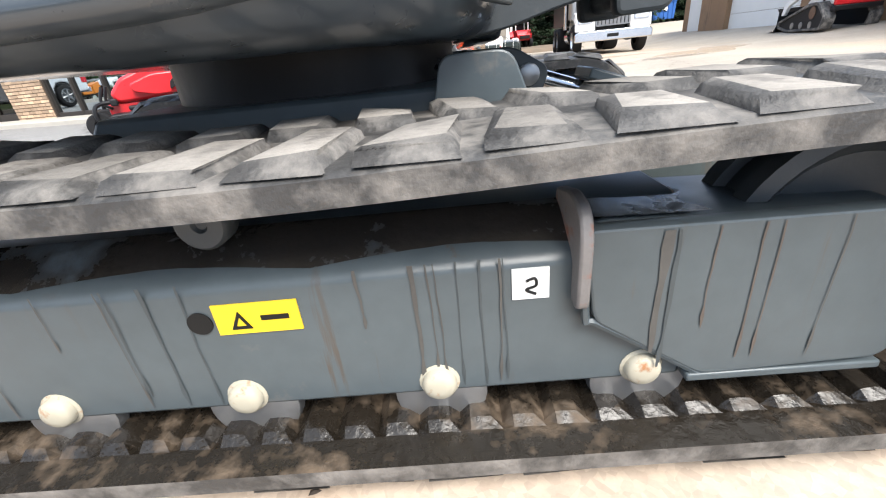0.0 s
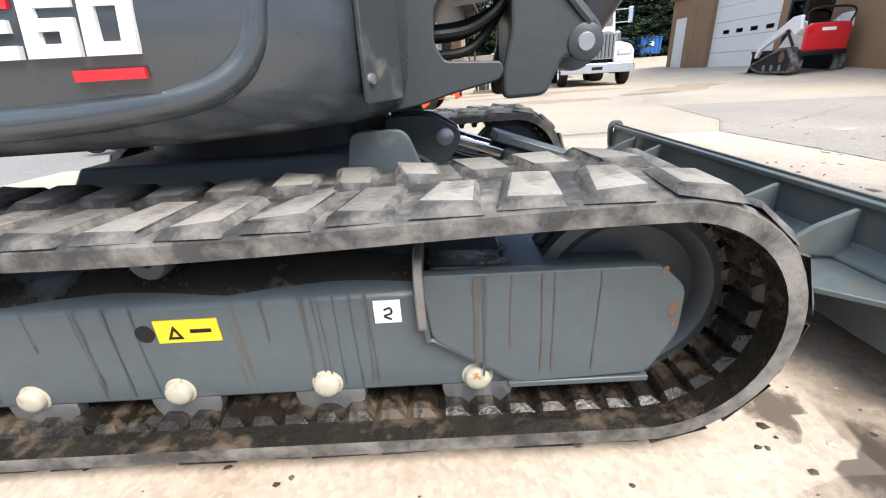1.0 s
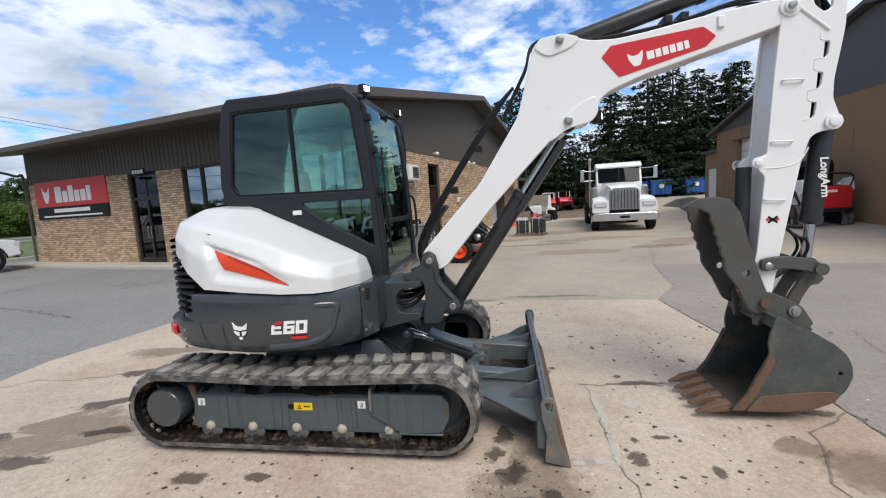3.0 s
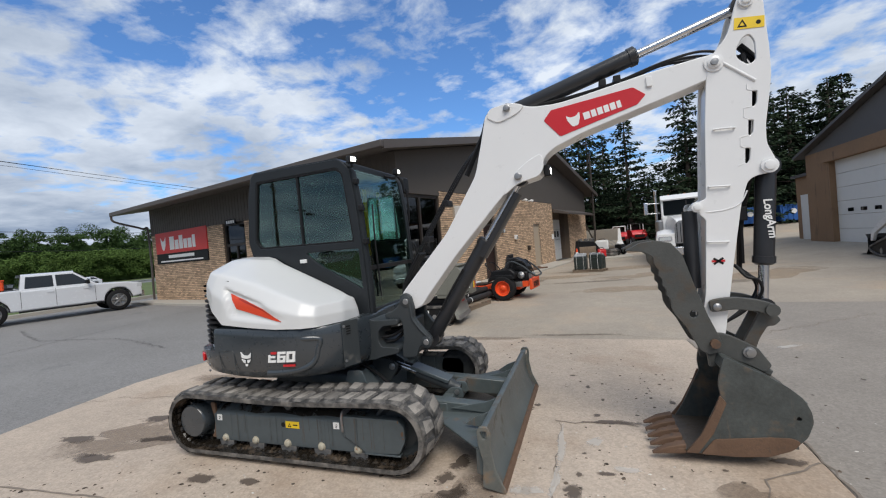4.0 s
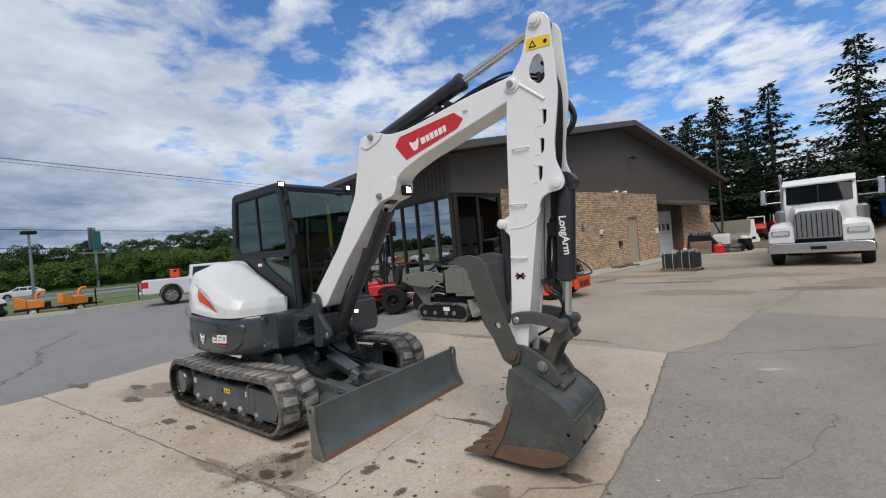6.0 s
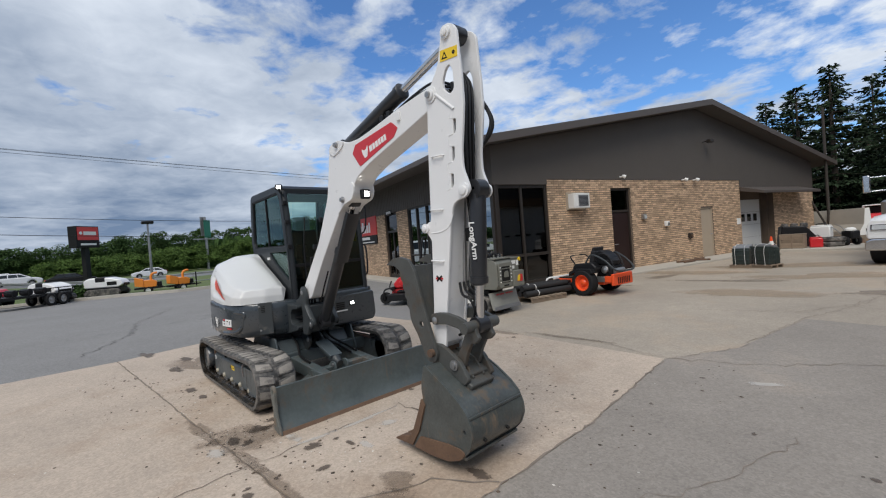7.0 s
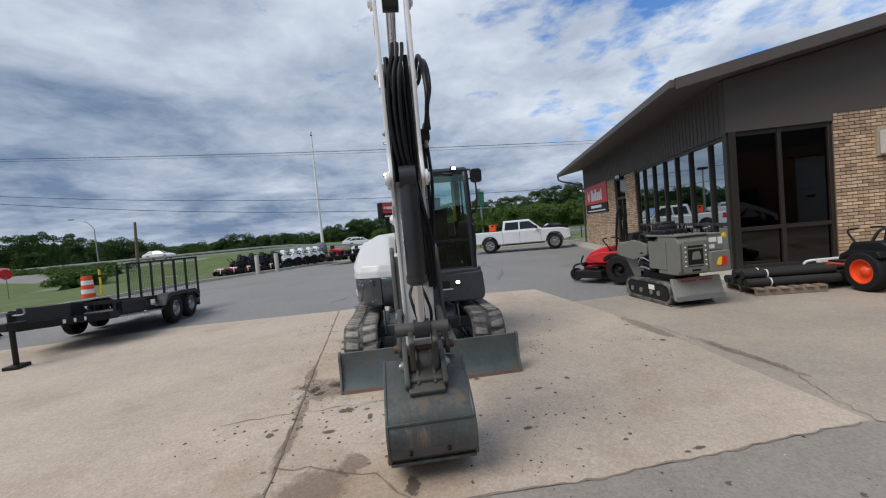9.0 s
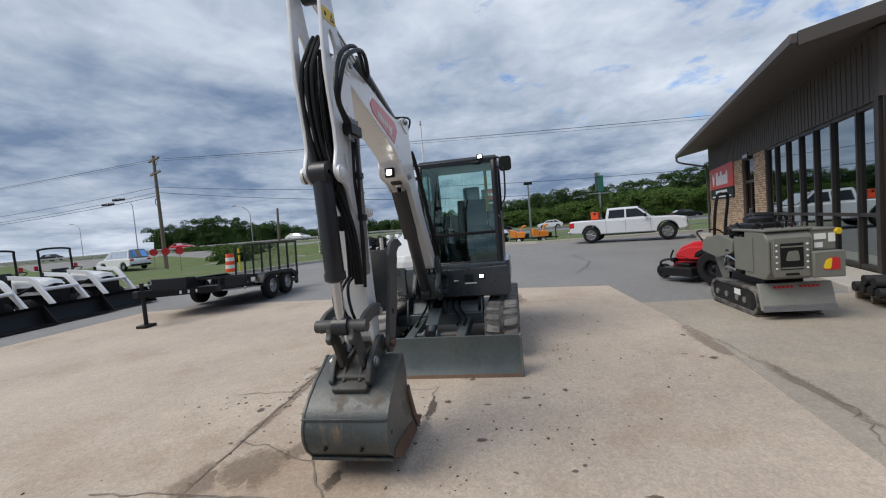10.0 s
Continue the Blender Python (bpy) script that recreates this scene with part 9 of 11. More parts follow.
# ---------- track loader before the workshop ----------
def track_loader():
    t = thing("track_loader", "red and white compact track loader before the workshop", "track loader", (11.0, 10.75, gz(11.0, 10.75)), 84)
    t.scale = (0.74, 0.76, 0.96)

    def a(n, s, m, lab="", bevel=0.0, parent=t):
        return part(n, s, m, parent, lab, bevel)
    # front towards +x in its own frame; the rear plate at x = 0
    for s in (-1, 1):
        o = rounded([(0.10, 0.02), (1.95, 0.0), (2.55, 0.12), (2.60, 0.28), (0.95, 0.70), (0.45, 0.72), (0.0, 0.34)], 0.10, 5)
        i_ = rounded([(0.16, 0.08), (1.93, 0.06), (2.46, 0.16), (2.50, 0.25), (0.93, 0.62), (0.48, 0.64), (0.08, 0.33)], 0.08, 5)
        tr = a("rubber_track", plate([o, i_], s * 0.72, 0.40, 0.01), RUBBER)
        part("track_frame", plate([i_], s * 0.72, 0.30, 0.005), BLACK, tr)
        part("drive_sprocket", Shape().lathe((0.70, s * 0.86, 0.46), (0, s, 0), [(0, 0.16), (0.03, 0.16), (0.04, 0)], 20), RUSTY, tr)
        for x in (0.7, 1.2, 1.7):
            part("track_roller", Shape().lathe((x, s * 0.86, 0.16), (0, s, 0), [(0, 0.09), (0.03, 0.09), (0.04, 0)], 16), STEEL, tr)
        ar = a("lift_arm", Shape().prism(rounded([(0.05, 1.15), (0.15, 1.52), (0.6, 1.50), (1.8, 1.05), (2.45, 0.75), (2.55, 0.45), (2.40, 0.45), (2.2, 0.70), (0.7, 1.22), (0.3, 1.0)], 0.05), s * 0.80 - 0.06, s * 0.80 + 0.06), WHITE, "white lift arm", 0.02)
        part("lift_cylinder", Shape().cyl((0.35, s * 0.80, 0.75), (1.0, s * 0.80, 1.28), 0.045), BLACK, ar)
        a("body_side", Shape().prism(rounded([(0.0, 0.60), (0.0, 1.20), (0.45, 1.38), (1.2, 1.05), (1.6, 0.70), (0.6, 0.66)], 0.05), s * 0.52 - 0.04, s * 0.52 + 0.04), WHITE, "", 0.01)
    rd = a("tailgate", Shape().prism(rounded([(-0.72, 0.58), (0.72, 0.58), (0.74, 1.18), (0.62, 1.28), (-0.62, 1.28), (-0.74, 1.18)], 0.06), -0.08, 0.02, "yz"), RED, "red tailgate", 0.03)
    part("lettering_bar", Shape().box(-0.086, -0.08, -0.22, 0.22, 1.08, 1.16), PAPER, rd)
    part("rear_light", Shape().box(-0.09, -0.075, 0.5, 0.66, 1.05, 1.15), REDLENS, rd)
    part("rear_bumper", Shape().box(-0.12, 0.05, -0.74, 0.74, 0.46, 0.58), BLACK, rd, bevel=0.02)
    a("engine_bay", Shape().box(0.0, 0.75, -0.46, 0.46, 0.5, 1.30), BLACK, "", 0.03)
    a("rear_screen", Shape().tube([(-0.02, -0.66, 1.25), (0.0, -0.66, 1.62), (0.0, 0.66, 1.62), (-0.02, 0.66, 1.25)], 0.03), BLACK)
    cb = a("cab", plate([rounded([(0.70, 0.75), (0.62, 1.95), (0.75, 2.12), (1.50, 2.12), (1.62, 2.0), (1.72, 0.75)], 0.08), rounded([(0.80, 1.30), (0.75, 1.92), (1.48, 1.95), (1.54, 1.30)], 0.06)], 0.0, 0.92, 0.02), BLACK, "black cab")
    for s in (-1, 1):
        part("side_window", plate([rounded([(0.80, 1.30), (0.75, 1.92), (1.48, 1.95), (1.54, 1.30)], 0.06)], s * 0.44, 0.01, 0.001), CARGLASS, cb)
    part("rear_window", Shape().box(0.60, 0.615, -0.40, 0.40, 1.40, 1.95), CARGLASS, cb)
    a("bucket", Shape().grid([[(x, y, z) for y in (-0.92, 0.92)] for x, z in ((3.25, 0.02), (2.75, 0.03), (2.6, 0.2), (2.6, 0.55), (2.75, 0.66))]), BLACK)
    return t


track_loader()
# ---------- doors and fittings of the shop ----------
def shop_thing(name, label, category, p, kind="", group=""):
    ob = new(name)
    ob.matrix_world = SHOP @ Matrix.Translation(p)
    return tagged(ob, label, category, group, kind)


d1 = shop_thing("door_1", "dark bronze glazed entrance door with transom", "door", (5.23, 0.10, 0.02), "structure")
for x0, x1, z0, z1 in ((0, 0.07, 0, 3.04), (1.02, 1.09, 0, 3.04), (0.07, 1.02, 2.97, 3.04), (0.07, 1.02, 2.16, 2.24)):
    part("door_frame", Shape().box(x0, x1, 0.0, 0.10, z0, z1), BRONZE, d1, bevel=0.004)
part("transom_pane", Shape().box(0.07, 1.02, 0.045, 0.053, 2.24, 2.97), SHOPGLASS, d1)
leaf = part("door_leaf", Shape().box(0.08, 1.01, 0.03, 0.08, 0.0, 2.15), mat("dark_red_brown_door", (0.020, 0.008, 0.007), 0.4, var=0.1, bump=0.004), d1, "dark red-brown door leaf", bevel=0.006)
part("door_handle", Shape().tube([(0.16, 0.02, 0.98), (0.16, -0.03, 0.98), (0.30, -0.03, 0.98)], 0.012), STEEL, leaf)
d2 = shop_thing("door_2", "plain tan steel door in the brick wall", "door", (10.85, 0.06, 0.02), "structure")
part("door_frame", Shape().box(0, 0.05, 0, 0.12, 0, 2.16).box(0.88, 0.93, 0, 0.12, 0, 2.16).box(0.05, 0.88, 0, 0.12, 2.11, 2.16), TANDOOR, d2)
lf = part("door_leaf", Shape().box(0.055, 0.875, 0.03, 0.075, 0.0, 2.105), TANDOOR, d2, bevel=0.004)
part("door_handle", Shape().lathe((0.80, 0.03, 1.0), (0, -1, 0), [(0, 0.03), (0.03, 0.012), (0.05, 0.028), (0.07, 0.02), (0.075, 0)], 14), STEEL, lf)
d3 = shop_thing("garage_door", "white sectional garage door with a row of small windows", "garage door", (14.25, 0.52, 0.02), "structure")
for k in range(4):
    part("door_section", Shape().box(0, 2.7, -0.02, 0.03, 0.62 * k, 0.62 * k + 0.61), WHITEDOOR, d3, bevel=0.008)
for k in range(4):
    part("window_pane", Shape().box(0.28 + 0.58 * k, 0.62 + 0.58 * k, -0.026, -0.018, 1.40, 1.76), CARGLASS, d3)
cn = shop_thing("canopy", "dark metal canopy over the garage door", "canopy", (14.1, 0.0, 2.95), "structure")
part("canopy_roof", Shape().prism([(-0.02, 0.10), (-0.95, -0.18), (-0.95, -0.30), (-0.02, -0.10)], 0.0, 5.9, "yz"), FASCIA, cn, bevel=0.01)
ac = shop_thing("air_conditioner", "white window air conditioner set in the brick wall", "air conditioner", (2.98, 0.0, 2.36))
part("sleeve", Shape().box(0.0, 0.84, -0.03, 0.12, -0.03, 0.56), TANDOOR, ac)
cs = part("casing", Shape().box(0.05, 0.80, -0.30, -0.03, 0.0, 0.50), WHITEDOOR, ac, bevel=0.02)
fg_ = part("front_grille", Shape().box(0.26, 0.72, -0.312, -0.295, 0.07, 0.44), STEEL, cs, "grey front grille", bevel=0.008)
for k in range(8):
    part("louvre", Shape().box(0.28, 0.70, -0.318, -0.310, 0.09 + 0.042 * k, 0.105 + 0.042 * k), INK, fg_)
part("control_panel", Shape().box(0.09, 0.21, -0.308, -0.295, 0.07, 0.44), PAPER, cs)
for nm, lab, p in (("wall_lamp", "grey wall sconce on the brick", (6.95, 0.0, 1.95)), ("utility_box", "small dark utility box on the brick", (9.9, 0.0, 1.05)), ("vent_hood", "small white vent hood on the brick", (8.35, 0.0, 1.62))):
    w = shop_thing(nm, lab, "wall fitting", p)
    w.scale = (0.62, 0.8, 0.72)
    part("housing", Shape().box(-0.14, 0.14, -0.14, 0.03, -0.14, 0.14), {"wall_lamp": STEEL, "utility_box": BRONZE, "vent_hood": PAPER}[nm], w, bevel=0.03)
    part("cover", Shape().box(-0.10, 0.10, -0.16, -0.135, -0.10, 0.06), {"wall_lamp": HEADLAMP, "utility_box": RUSTY, "vent_hood": STEEL}[nm], w, bevel=0.01)
fl = shop_thing("flood_light", "dark flood light on the gable siding", "flood light", (11.3, 0.0, 5.0))
fl.scale = (0.6, 0.7, 0.6)
part("arm", Shape().cyl((0, 0.02, 0), (0, -0.35, 0.02), 0.03), BRONZE, fl)
part("head", Shape().box(-0.22, 0.24, -0.58, -0.30, -0.14, 0.10), BRONZE, fl, bevel=0.04)
for p in ((5.78, 0.0, 3.46), (9.6, -0.02, 3.36), (10.4, -0.02, 3.36)):
    sc = shop_thing("security_camera", "small white security lamp under the siding", "lamp", p, group="white lamps on the gable")
    part("mount", Shape().cyl((0, 0.02, 0), (0, -0.10, 0), 0.03), PAPER, sc)
    part("head", Shape().lathe((0, -0.10, 0.03), (0.6, -0.6, -0.4), [(0, 0), (0, 0.05), (0.12, 0.07), (0.13, 0.05), (0.13, 0)], 16), PAPER, sc)
ns = shop_thing("notice", "small white notice beside the garage", "notice", (13.85, 0.0, 1.45))
part("sheet", Shape().box(-0.14, 0.14, -0.012, 0.03, -0.12, 0.16), PAPER, ns)

# red shop sign: two-tone panel with plain bars
sg = shop_thing("shop_sign", "red and black shop sign with plain white lettering bars", "sign", (0.0, 10.32, 1.77))
part("red_panel", Shape().box(-0.03, 0.03, 0.0, 4.55, 0.47, 1.45), SIGNRED, sg, bevel=0.006)
part("black_panel", Shape().box(-0.032, 0.03, 0.0, 4.55, 0.0, 0.46), INK, sg, bevel=0.006)
xx = 3.2
for w, h in ((0.42, 0.60), (0.32, 0.42), (0.32, 0.60), (0.30, 0.42), (0.32, 0.42), (0.24, 0.54)):
    part("lettering_bar", Shape().box(-0.036, -0.028, xx - w, xx, 0.62, 0.62 + h), PAPER, sg)
    xx -= w + 0.07
part("emblem", Shape().prism(rounded([(3.55, 1.25), (3.72, 1.05), (3.90, 1.05), (4.07, 1.25), (4.0, 0.85), (3.88, 0.62), (3.74, 0.62), (3.60, 0.85)], 0.05), -0.036, -0.028, "yz"), PAPER, sg)
part("lettering_bar", Shape().box(-0.036, -0.03, 1.1, 3.4, 0.24, 0.38), PAPER, sg)
part("lettering_bar", Shape().box(-0.036, -0.03, 0.4, 4.15, 0.07, 0.13), PAPER, sg)
nb = shop_thing("number_panel", "small panel with plain bars above the door", "sign", (0.0, 8.15, 3.08))
part("panel", Shape().box(-0.025, 0.03, 0.0, 0.7, 0.0, 0.20), INK, nb)
for k in range(4):
    part("bar", Shape().box(-0.03, -0.02, 0.07 + 0.15 * k, 0.18 + 0.15 * k, 0.04, 0.16), PAPER, nb)
d4 = shop_thing("door_4", "dark bronze double shop door with glass", "door", (0.10, 7.63, 0.02), "structure")
for y0, y1, z0, z1 in ((0, 0.08, 0, 3.12), (1.42, 1.50, 0, 3.12), (0.08, 1.42, 2.2, 2.3), (0.08, 1.42, 3.04, 3.12), (0.71, 0.79, 0, 2.2), (0.08, 1.42, 0, 0.2)):
    part("door_frame", Shape().box(0.0, 0.10, y0, y1, z0, z1), BRONZE, d4)
part("glass_pane", Shape().box(0.045, 0.052, 0.08, 1.42, 0.2, 3.04), SHOPGLASS, d4)
for y in (0.66, 0.84):
    part("door_pull", Shape().tube([(0.0, y, 0.9), (-0.05, y, 0.92), (-0.05, y, 1.25), (0.0, y, 1.27)], 0.012), STEEL, d4)
# display things behind the windows
for k, (y, m, h) in enumerate(((4.2, PAPER, 1.5), (3.3, WHITE, 0.9), (5.2, RED, 0.8), (1.6, WHITE, 0.8))):
    ds = shop_thing("display_stand", "pale display stand behind the shop window", "display", (0.9 + 0.3 * (k % 2), y, 0.02), group="window displays")
    part("base", Shape().box(-0.25, 0.25, -0.3, 0.3, 0.0, h * 0.5), m, ds, bevel=0.03)
    part("panel", Shape().prism(rounded([(-0.22, h * 0.5), (0.22, h * 0.5), (0.12, h * 1.25), (-0.12, h * 1.25)], 0.05), -0.05, 0.05, "yz"), PAPER, ds)

# ---------- workshop behind ----------
WOODPOLE = mat("pole_wood", (0.16, 0.12, 0.095), 0.9, var=0.3, scale=2, bump=0.05)
BROWN = mat("brown_block_wall", (0.245, 0.152, 0.088), 0.9, var=0.20, scale=0.9, bump=0.09, bscale=14, dirt=((0.165, 0.105, 0.066), 0.36, 0.5), streak=((0.11, 0.075, 0.052), 0.38, 1.8))
SLATE = mat("dark_gable_siding", (0.082, 0.078, 0.076), 0.6, var=0.08, bump=0.01)


def built(name, shape, material, label, category="wall", bevel=0.0):
    return tagged(part(name, shape, material, None, "", bevel), label, category, kind="structure")


G0 = 0.30
hole_ = [(13.95, G0), (17.85, G0), (17.85, 3.62), (13.95, 3.62)]
built("wall_workshop", plate([[(19.7, 0.0), (19.7, 4.15), (1.0, 4.15), (1.0, 0.0)], hole_], 12.15, 0.30, 0.002, "x"), BROWN, "brown masonry front wall of the workshop")
built("wall_workshop_gable", plate([[(19.85, 4.15), (10.9, 6.45), (0.9, 4.15)]], 12.14, 0.26, 0.002, "x"), SLATE, "dark siding of the workshop gable")
built("wall_workshop_side", Shape().box(12.3, 30.0, 19.4, 19.7, 0.0, 4.2), BROWN, "brown side wall of the workshop")
for sgn, ya, yb in ((1, 10.9, 20.3), (-1, 10.9, 0.4)):
    s = Shape()
    zb = 6.50 - 0.257 * abs(yb - ya)
    s.add([(x, y, z + dz) for x in (11.75, 30.0) for y, z in ((ya, 6.50), (yb, zb)) for dz in (0.0, 0.12)], [(0, 2, 3, 1), (4, 5, 7, 6), (0, 1, 5, 4), (2, 6, 7, 3), (0, 4, 6, 2), (1, 3, 7, 5)])
    built("roof_workshop", s, SLATE, "dark metal roof of the workshop", "roof")
wd = thing("workshop_door", "white sectional workshop door with small windows", "garage door", (12.22, 13.95, G0), 0, kind="structure")
for k in range(6):
    part("door_section", Shape().box(-0.02, 0.03, 0.0, 3.9, 0.555 * k, 0.555 * k + 0.545), WHITEDOOR, wd, bevel=0.008)
for k in range(4):
    part("window_pane", Shape().box(-0.027, -0.018, 0.45 + 0.8 * k, 0.82 + 0.8 * k, 1.22, 1.36), CARGLASS, wd)
built("door_lintel", Shape().box(11.90, 12.0, 13.6, 18.2, 3.62, 3.95), BROWN, "brown lintel over the workshop door", "trim")
built("wall_annex", Shape().box(12.5, 18.0, 19.72, 22.0, 0.0, 3.35), BROWN, "brown annex wall beside the workshop")
built("roof_annex", Shape().box(12.35, 18.2, 19.72, 22.15, 3.35, 3.48), SLATE, "flat roof edge of the annex", "roof")
ad = thing("annex_door", "white annex door", "door", (12.47, 20.35, G0), 0, kind="structure")
part("door_leaf", Shape().box(-0.03, 0.02, 0.0, 1.0, 0.0, 2.1), WHITEDOOR, ad, bevel=0.01)
part("door_frame", Shape().box(-0.04, 0.02, -0.08, 0.0, 0.0, 2.18).box(-0.04, 0.02, 1.0, 1.08, 0.0, 2.18).box(-0.04, 0.02, 0.0, 1.0, 2.1, 2.18), WHITEDOOR, ad)
wl_ = thing("wall_pack_light", "small dark flood light on the workshop wall", "flood light", (11.95, 8.2, 4.5))
part("head", Shape().box(-0.3, 0.06, -0.2, 0.2, -0.12, 0.12), BRONZE, wl_, bevel=0.03)
part("arm", Shape().cyl((0.0, 0, -0.2), (-0.1, 0, 0.0), 0.03), BRONZE, wl_)
tn = thing("rubbish_bin", "dark round drum by the workshop wall", "drum", (11.5, 8.3, 0.20))
part("drum", Shape().lathe((0, 0, 0), (0, 0, 1), [(0, 0), (0, 0.30), (0.3, 0.31), (0.32, 0.33), (0.34, 0.31), (0.6, 0.31), (0.62, 0.33), (0.86, 0.30), (0.86, 0.0)]), BLACK, tn)
part("rim", Shape().lathe((0, 0, 0.84), (0, 0, 1), [(0, 0.30), (0.0, 0.325), (0.04, 0.325), (0.04, 0.30)]), BLACK, tn)

BLUE = mat("blue_skip_paint", (0.02, 0.10, 0.34), 0.5, var=0.15, scale=2, bump=0.03)
for k, (x, y) in enumerate(((11.55, 31.9), (13.5, 32.2), (16.2, 32.6))):
    sk = thing("dumpster", "blue steel dumpster at the back of the yard", "dumpster", (x, y, gz(x, y)), 4, "blue dumpsters")
    sk.scale = (0.78, 0.78, 0.74)
    part("body", Shape().prism([(-0.95, 0.25), (0.95, 0.25), (1.05, 1.75), (-1.05, 1.75)], -0.8, 0.8), BLUE, sk, bevel=0.02)
    part("rim", Shape().box(-1.08, 1.08, -0.84, 0.84, 1.70, 1.80), BLUE, sk, bevel=0.01)
    for j in range(5):
        part("stiffener", Shape().box(-0.85 + 0.4 * j, -0.77 + 0.4 * j, -0.85, -0.79, 0.3, 1.7), BLUE, sk)
    part("emblem", Shape().prism(ring(0.0, 1.15, 0.25, 12), -0.86, -0.80), PAPER, sk)
    for j in (-0.7, 0.7):
        part("skid", Shape().box(j - 0.1, j + 0.1, -0.7, 0.7, 0.0, 0.25), BLACK, sk)
EARTH = mat("brown_earth", (0.155, 0.115, 0.08), 0.95, var=0.4, scale=1.2, bump=0.25, bscale=9, dirt=((0.10, 0.085, 0.06), 0.5, 0.8))
eb = []
re_ = random.Random(31)
for j, (y, z) in enumerate(((25.6, -0.03), (26.0, 0.16), (26.5, 0.29), (28.0, 0.30), (31.0, 0.30), (35.0, 0.30), (38.5, 0.25))):
    eb.append([(x + re_.uniform(-0.15, 0.15), y + re_.uniform(-0.12, 0.12), z + (re_.uniform(-0.05, 0.05) if 0 < j < 3 else 0.0) - (0.35 if x in (0.2, 9.2) else 0.0)) for x in (0.2, 0.9, 1.8, 2.7, 3.6, 4.5, 5.4, 6.3, 7.2, 8.2, 9.2)])
tagged(part("earth_bank", Shape().grid(eb), EARTH, None, ""), "low brown earth bank behind the yard", "ground", kind="structure")
for k, (x, y, tn_) in enumerate(((3.85, 28.0, 45), (2.2, 29.2, 80))):
    bq = thing("concrete_barrier", "pale concrete road barrier on the earth bank", "barrier", (x, y, 0.29), tn_, "concrete barriers")
    part("block", Shape().prism(rounded([(-0.42, 0), (0.42, 0), (0.42, 0.2), (0.20, 0.55), (0.12, 1.35), (-0.12, 1.35), (-0.20, 0.55), (-0.42, 0.2)], 0.02), -1.0, 1.0), CURB, bq)
    part("end_face", Shape().prism(rounded([(-0.40, 0), (0.40, 0), (0.40, 0.2), (0.18, 0.55), (0.10, 1.33), (-0.10, 1.33), (-0.18, 0.55), (-0.40, 0.2)], 0.02), -1.012, -1.0), PAPER, bq, "white painted end")
    part("lifting_slot", Shape().box(-0.12, 0.12, -1.02, -0.9, 0.16, 0.32), INK, bq)
BARKY = mat("dark_pole_timber", (0.045, 0.038, 0.032), 0.9, var=0.3, scale=2, bump=0.05)
yp_ = thing("yard_pole", "dark timber pole with a leaning brace behind the shop", "pole", (3.05, 28.6, 0.25))
part("pole", Shape().cyl((0, 0, 0), (0, 0, 7.0), 0.075, 0.06, 10), BARKY, yp_)
part("brace", Shape().cyl((-1.3, -0.3, 3.6), (-0.05, 0.0, 0.4), 0.05, n=8), BARKY, yp_)
part("brace", Shape().cyl((-0.9, -0.1, 4.6), (-0.75, 0.0, 0.1), 0.05, n=8), BARKY, yp_)
for k, (x, y, q) in enumerate(((4.75, 29.9, 0.80), (6.05, 31.3, 0.86))):
    rm = thing("red_machine", "small red loader with a pale cage parked on the earth bank", "loader", (x, y, 0.29), 268 + 14 * k, "red machines at the back")
    rm.scale = (q, q, q)
    part("body", Shape().prism(rounded([(-0.9, 0.5), (0.7, 0.5), (0.9, 0.9), (0.6, 1.25), (-0.6, 1.3)], 0.08), -0.62, 0.62), RED, rm, bevel=0.04)
    part("canopy", Shape().box(-0.6, 0.3, -0.55, 0.55, 1.78, 1.86), PAPER if k == 0 else BLACK, rm, bevel=0.03)
    part("seat_back", Shape().box(-0.45, -0.30, -0.30, 0.30, 1.25, 1.70), BLACK, rm, bevel=0.04)
    part("nose_panel", Shape().box(0.72, 0.93, -0.40, 0.40, 0.62, 0.86), INK, rm, bevel=0.02)
    for sx in (-0.55, 0.25):
        for sy in (-0.52, 0.52):
            part("canopy_post", Shape().cyl((sx, sy, 1.2), (sx, sy, 1.80), 0.035), PAPER, rm)
    for sx in (-0.55, 0.55):
        for sy in (-1, 1):
            wheel_at(rm, "wheel", (sx, sy * 0.58, 0.36), (0, sy, 0), 0.36, 0.26, 0.2, PAPER)

# ---------- verge, kerb and road ----------
def strip(name, pts_a, pts_b, z, material, label, category):
    s = Shape().grid([[(x, y, gz(x, y) + z) for x, y in pts_a], [(x, y, gz(x, y) + z) for x, y in pts_b]])
    return tagged(part(name, s, material, None, ""), label, category, kind="structure")


KERB = [(-6.0, -20.0), (-9.0, -15.6), (-13.0, -13.4), (-17.4, -11.8), (-20.3, -9.5), (-22.3, -7.6), (-24.8, -6.6), (-27.0, -5.5), (-26.5, -3.9), (-25.0, -2.7), (-23.6, -1.5), (-22.8, 0.2), (-21.2, 2.2), (-20.9, 9.0), (-20.8, 16.0), (-20.6, 30.0)]

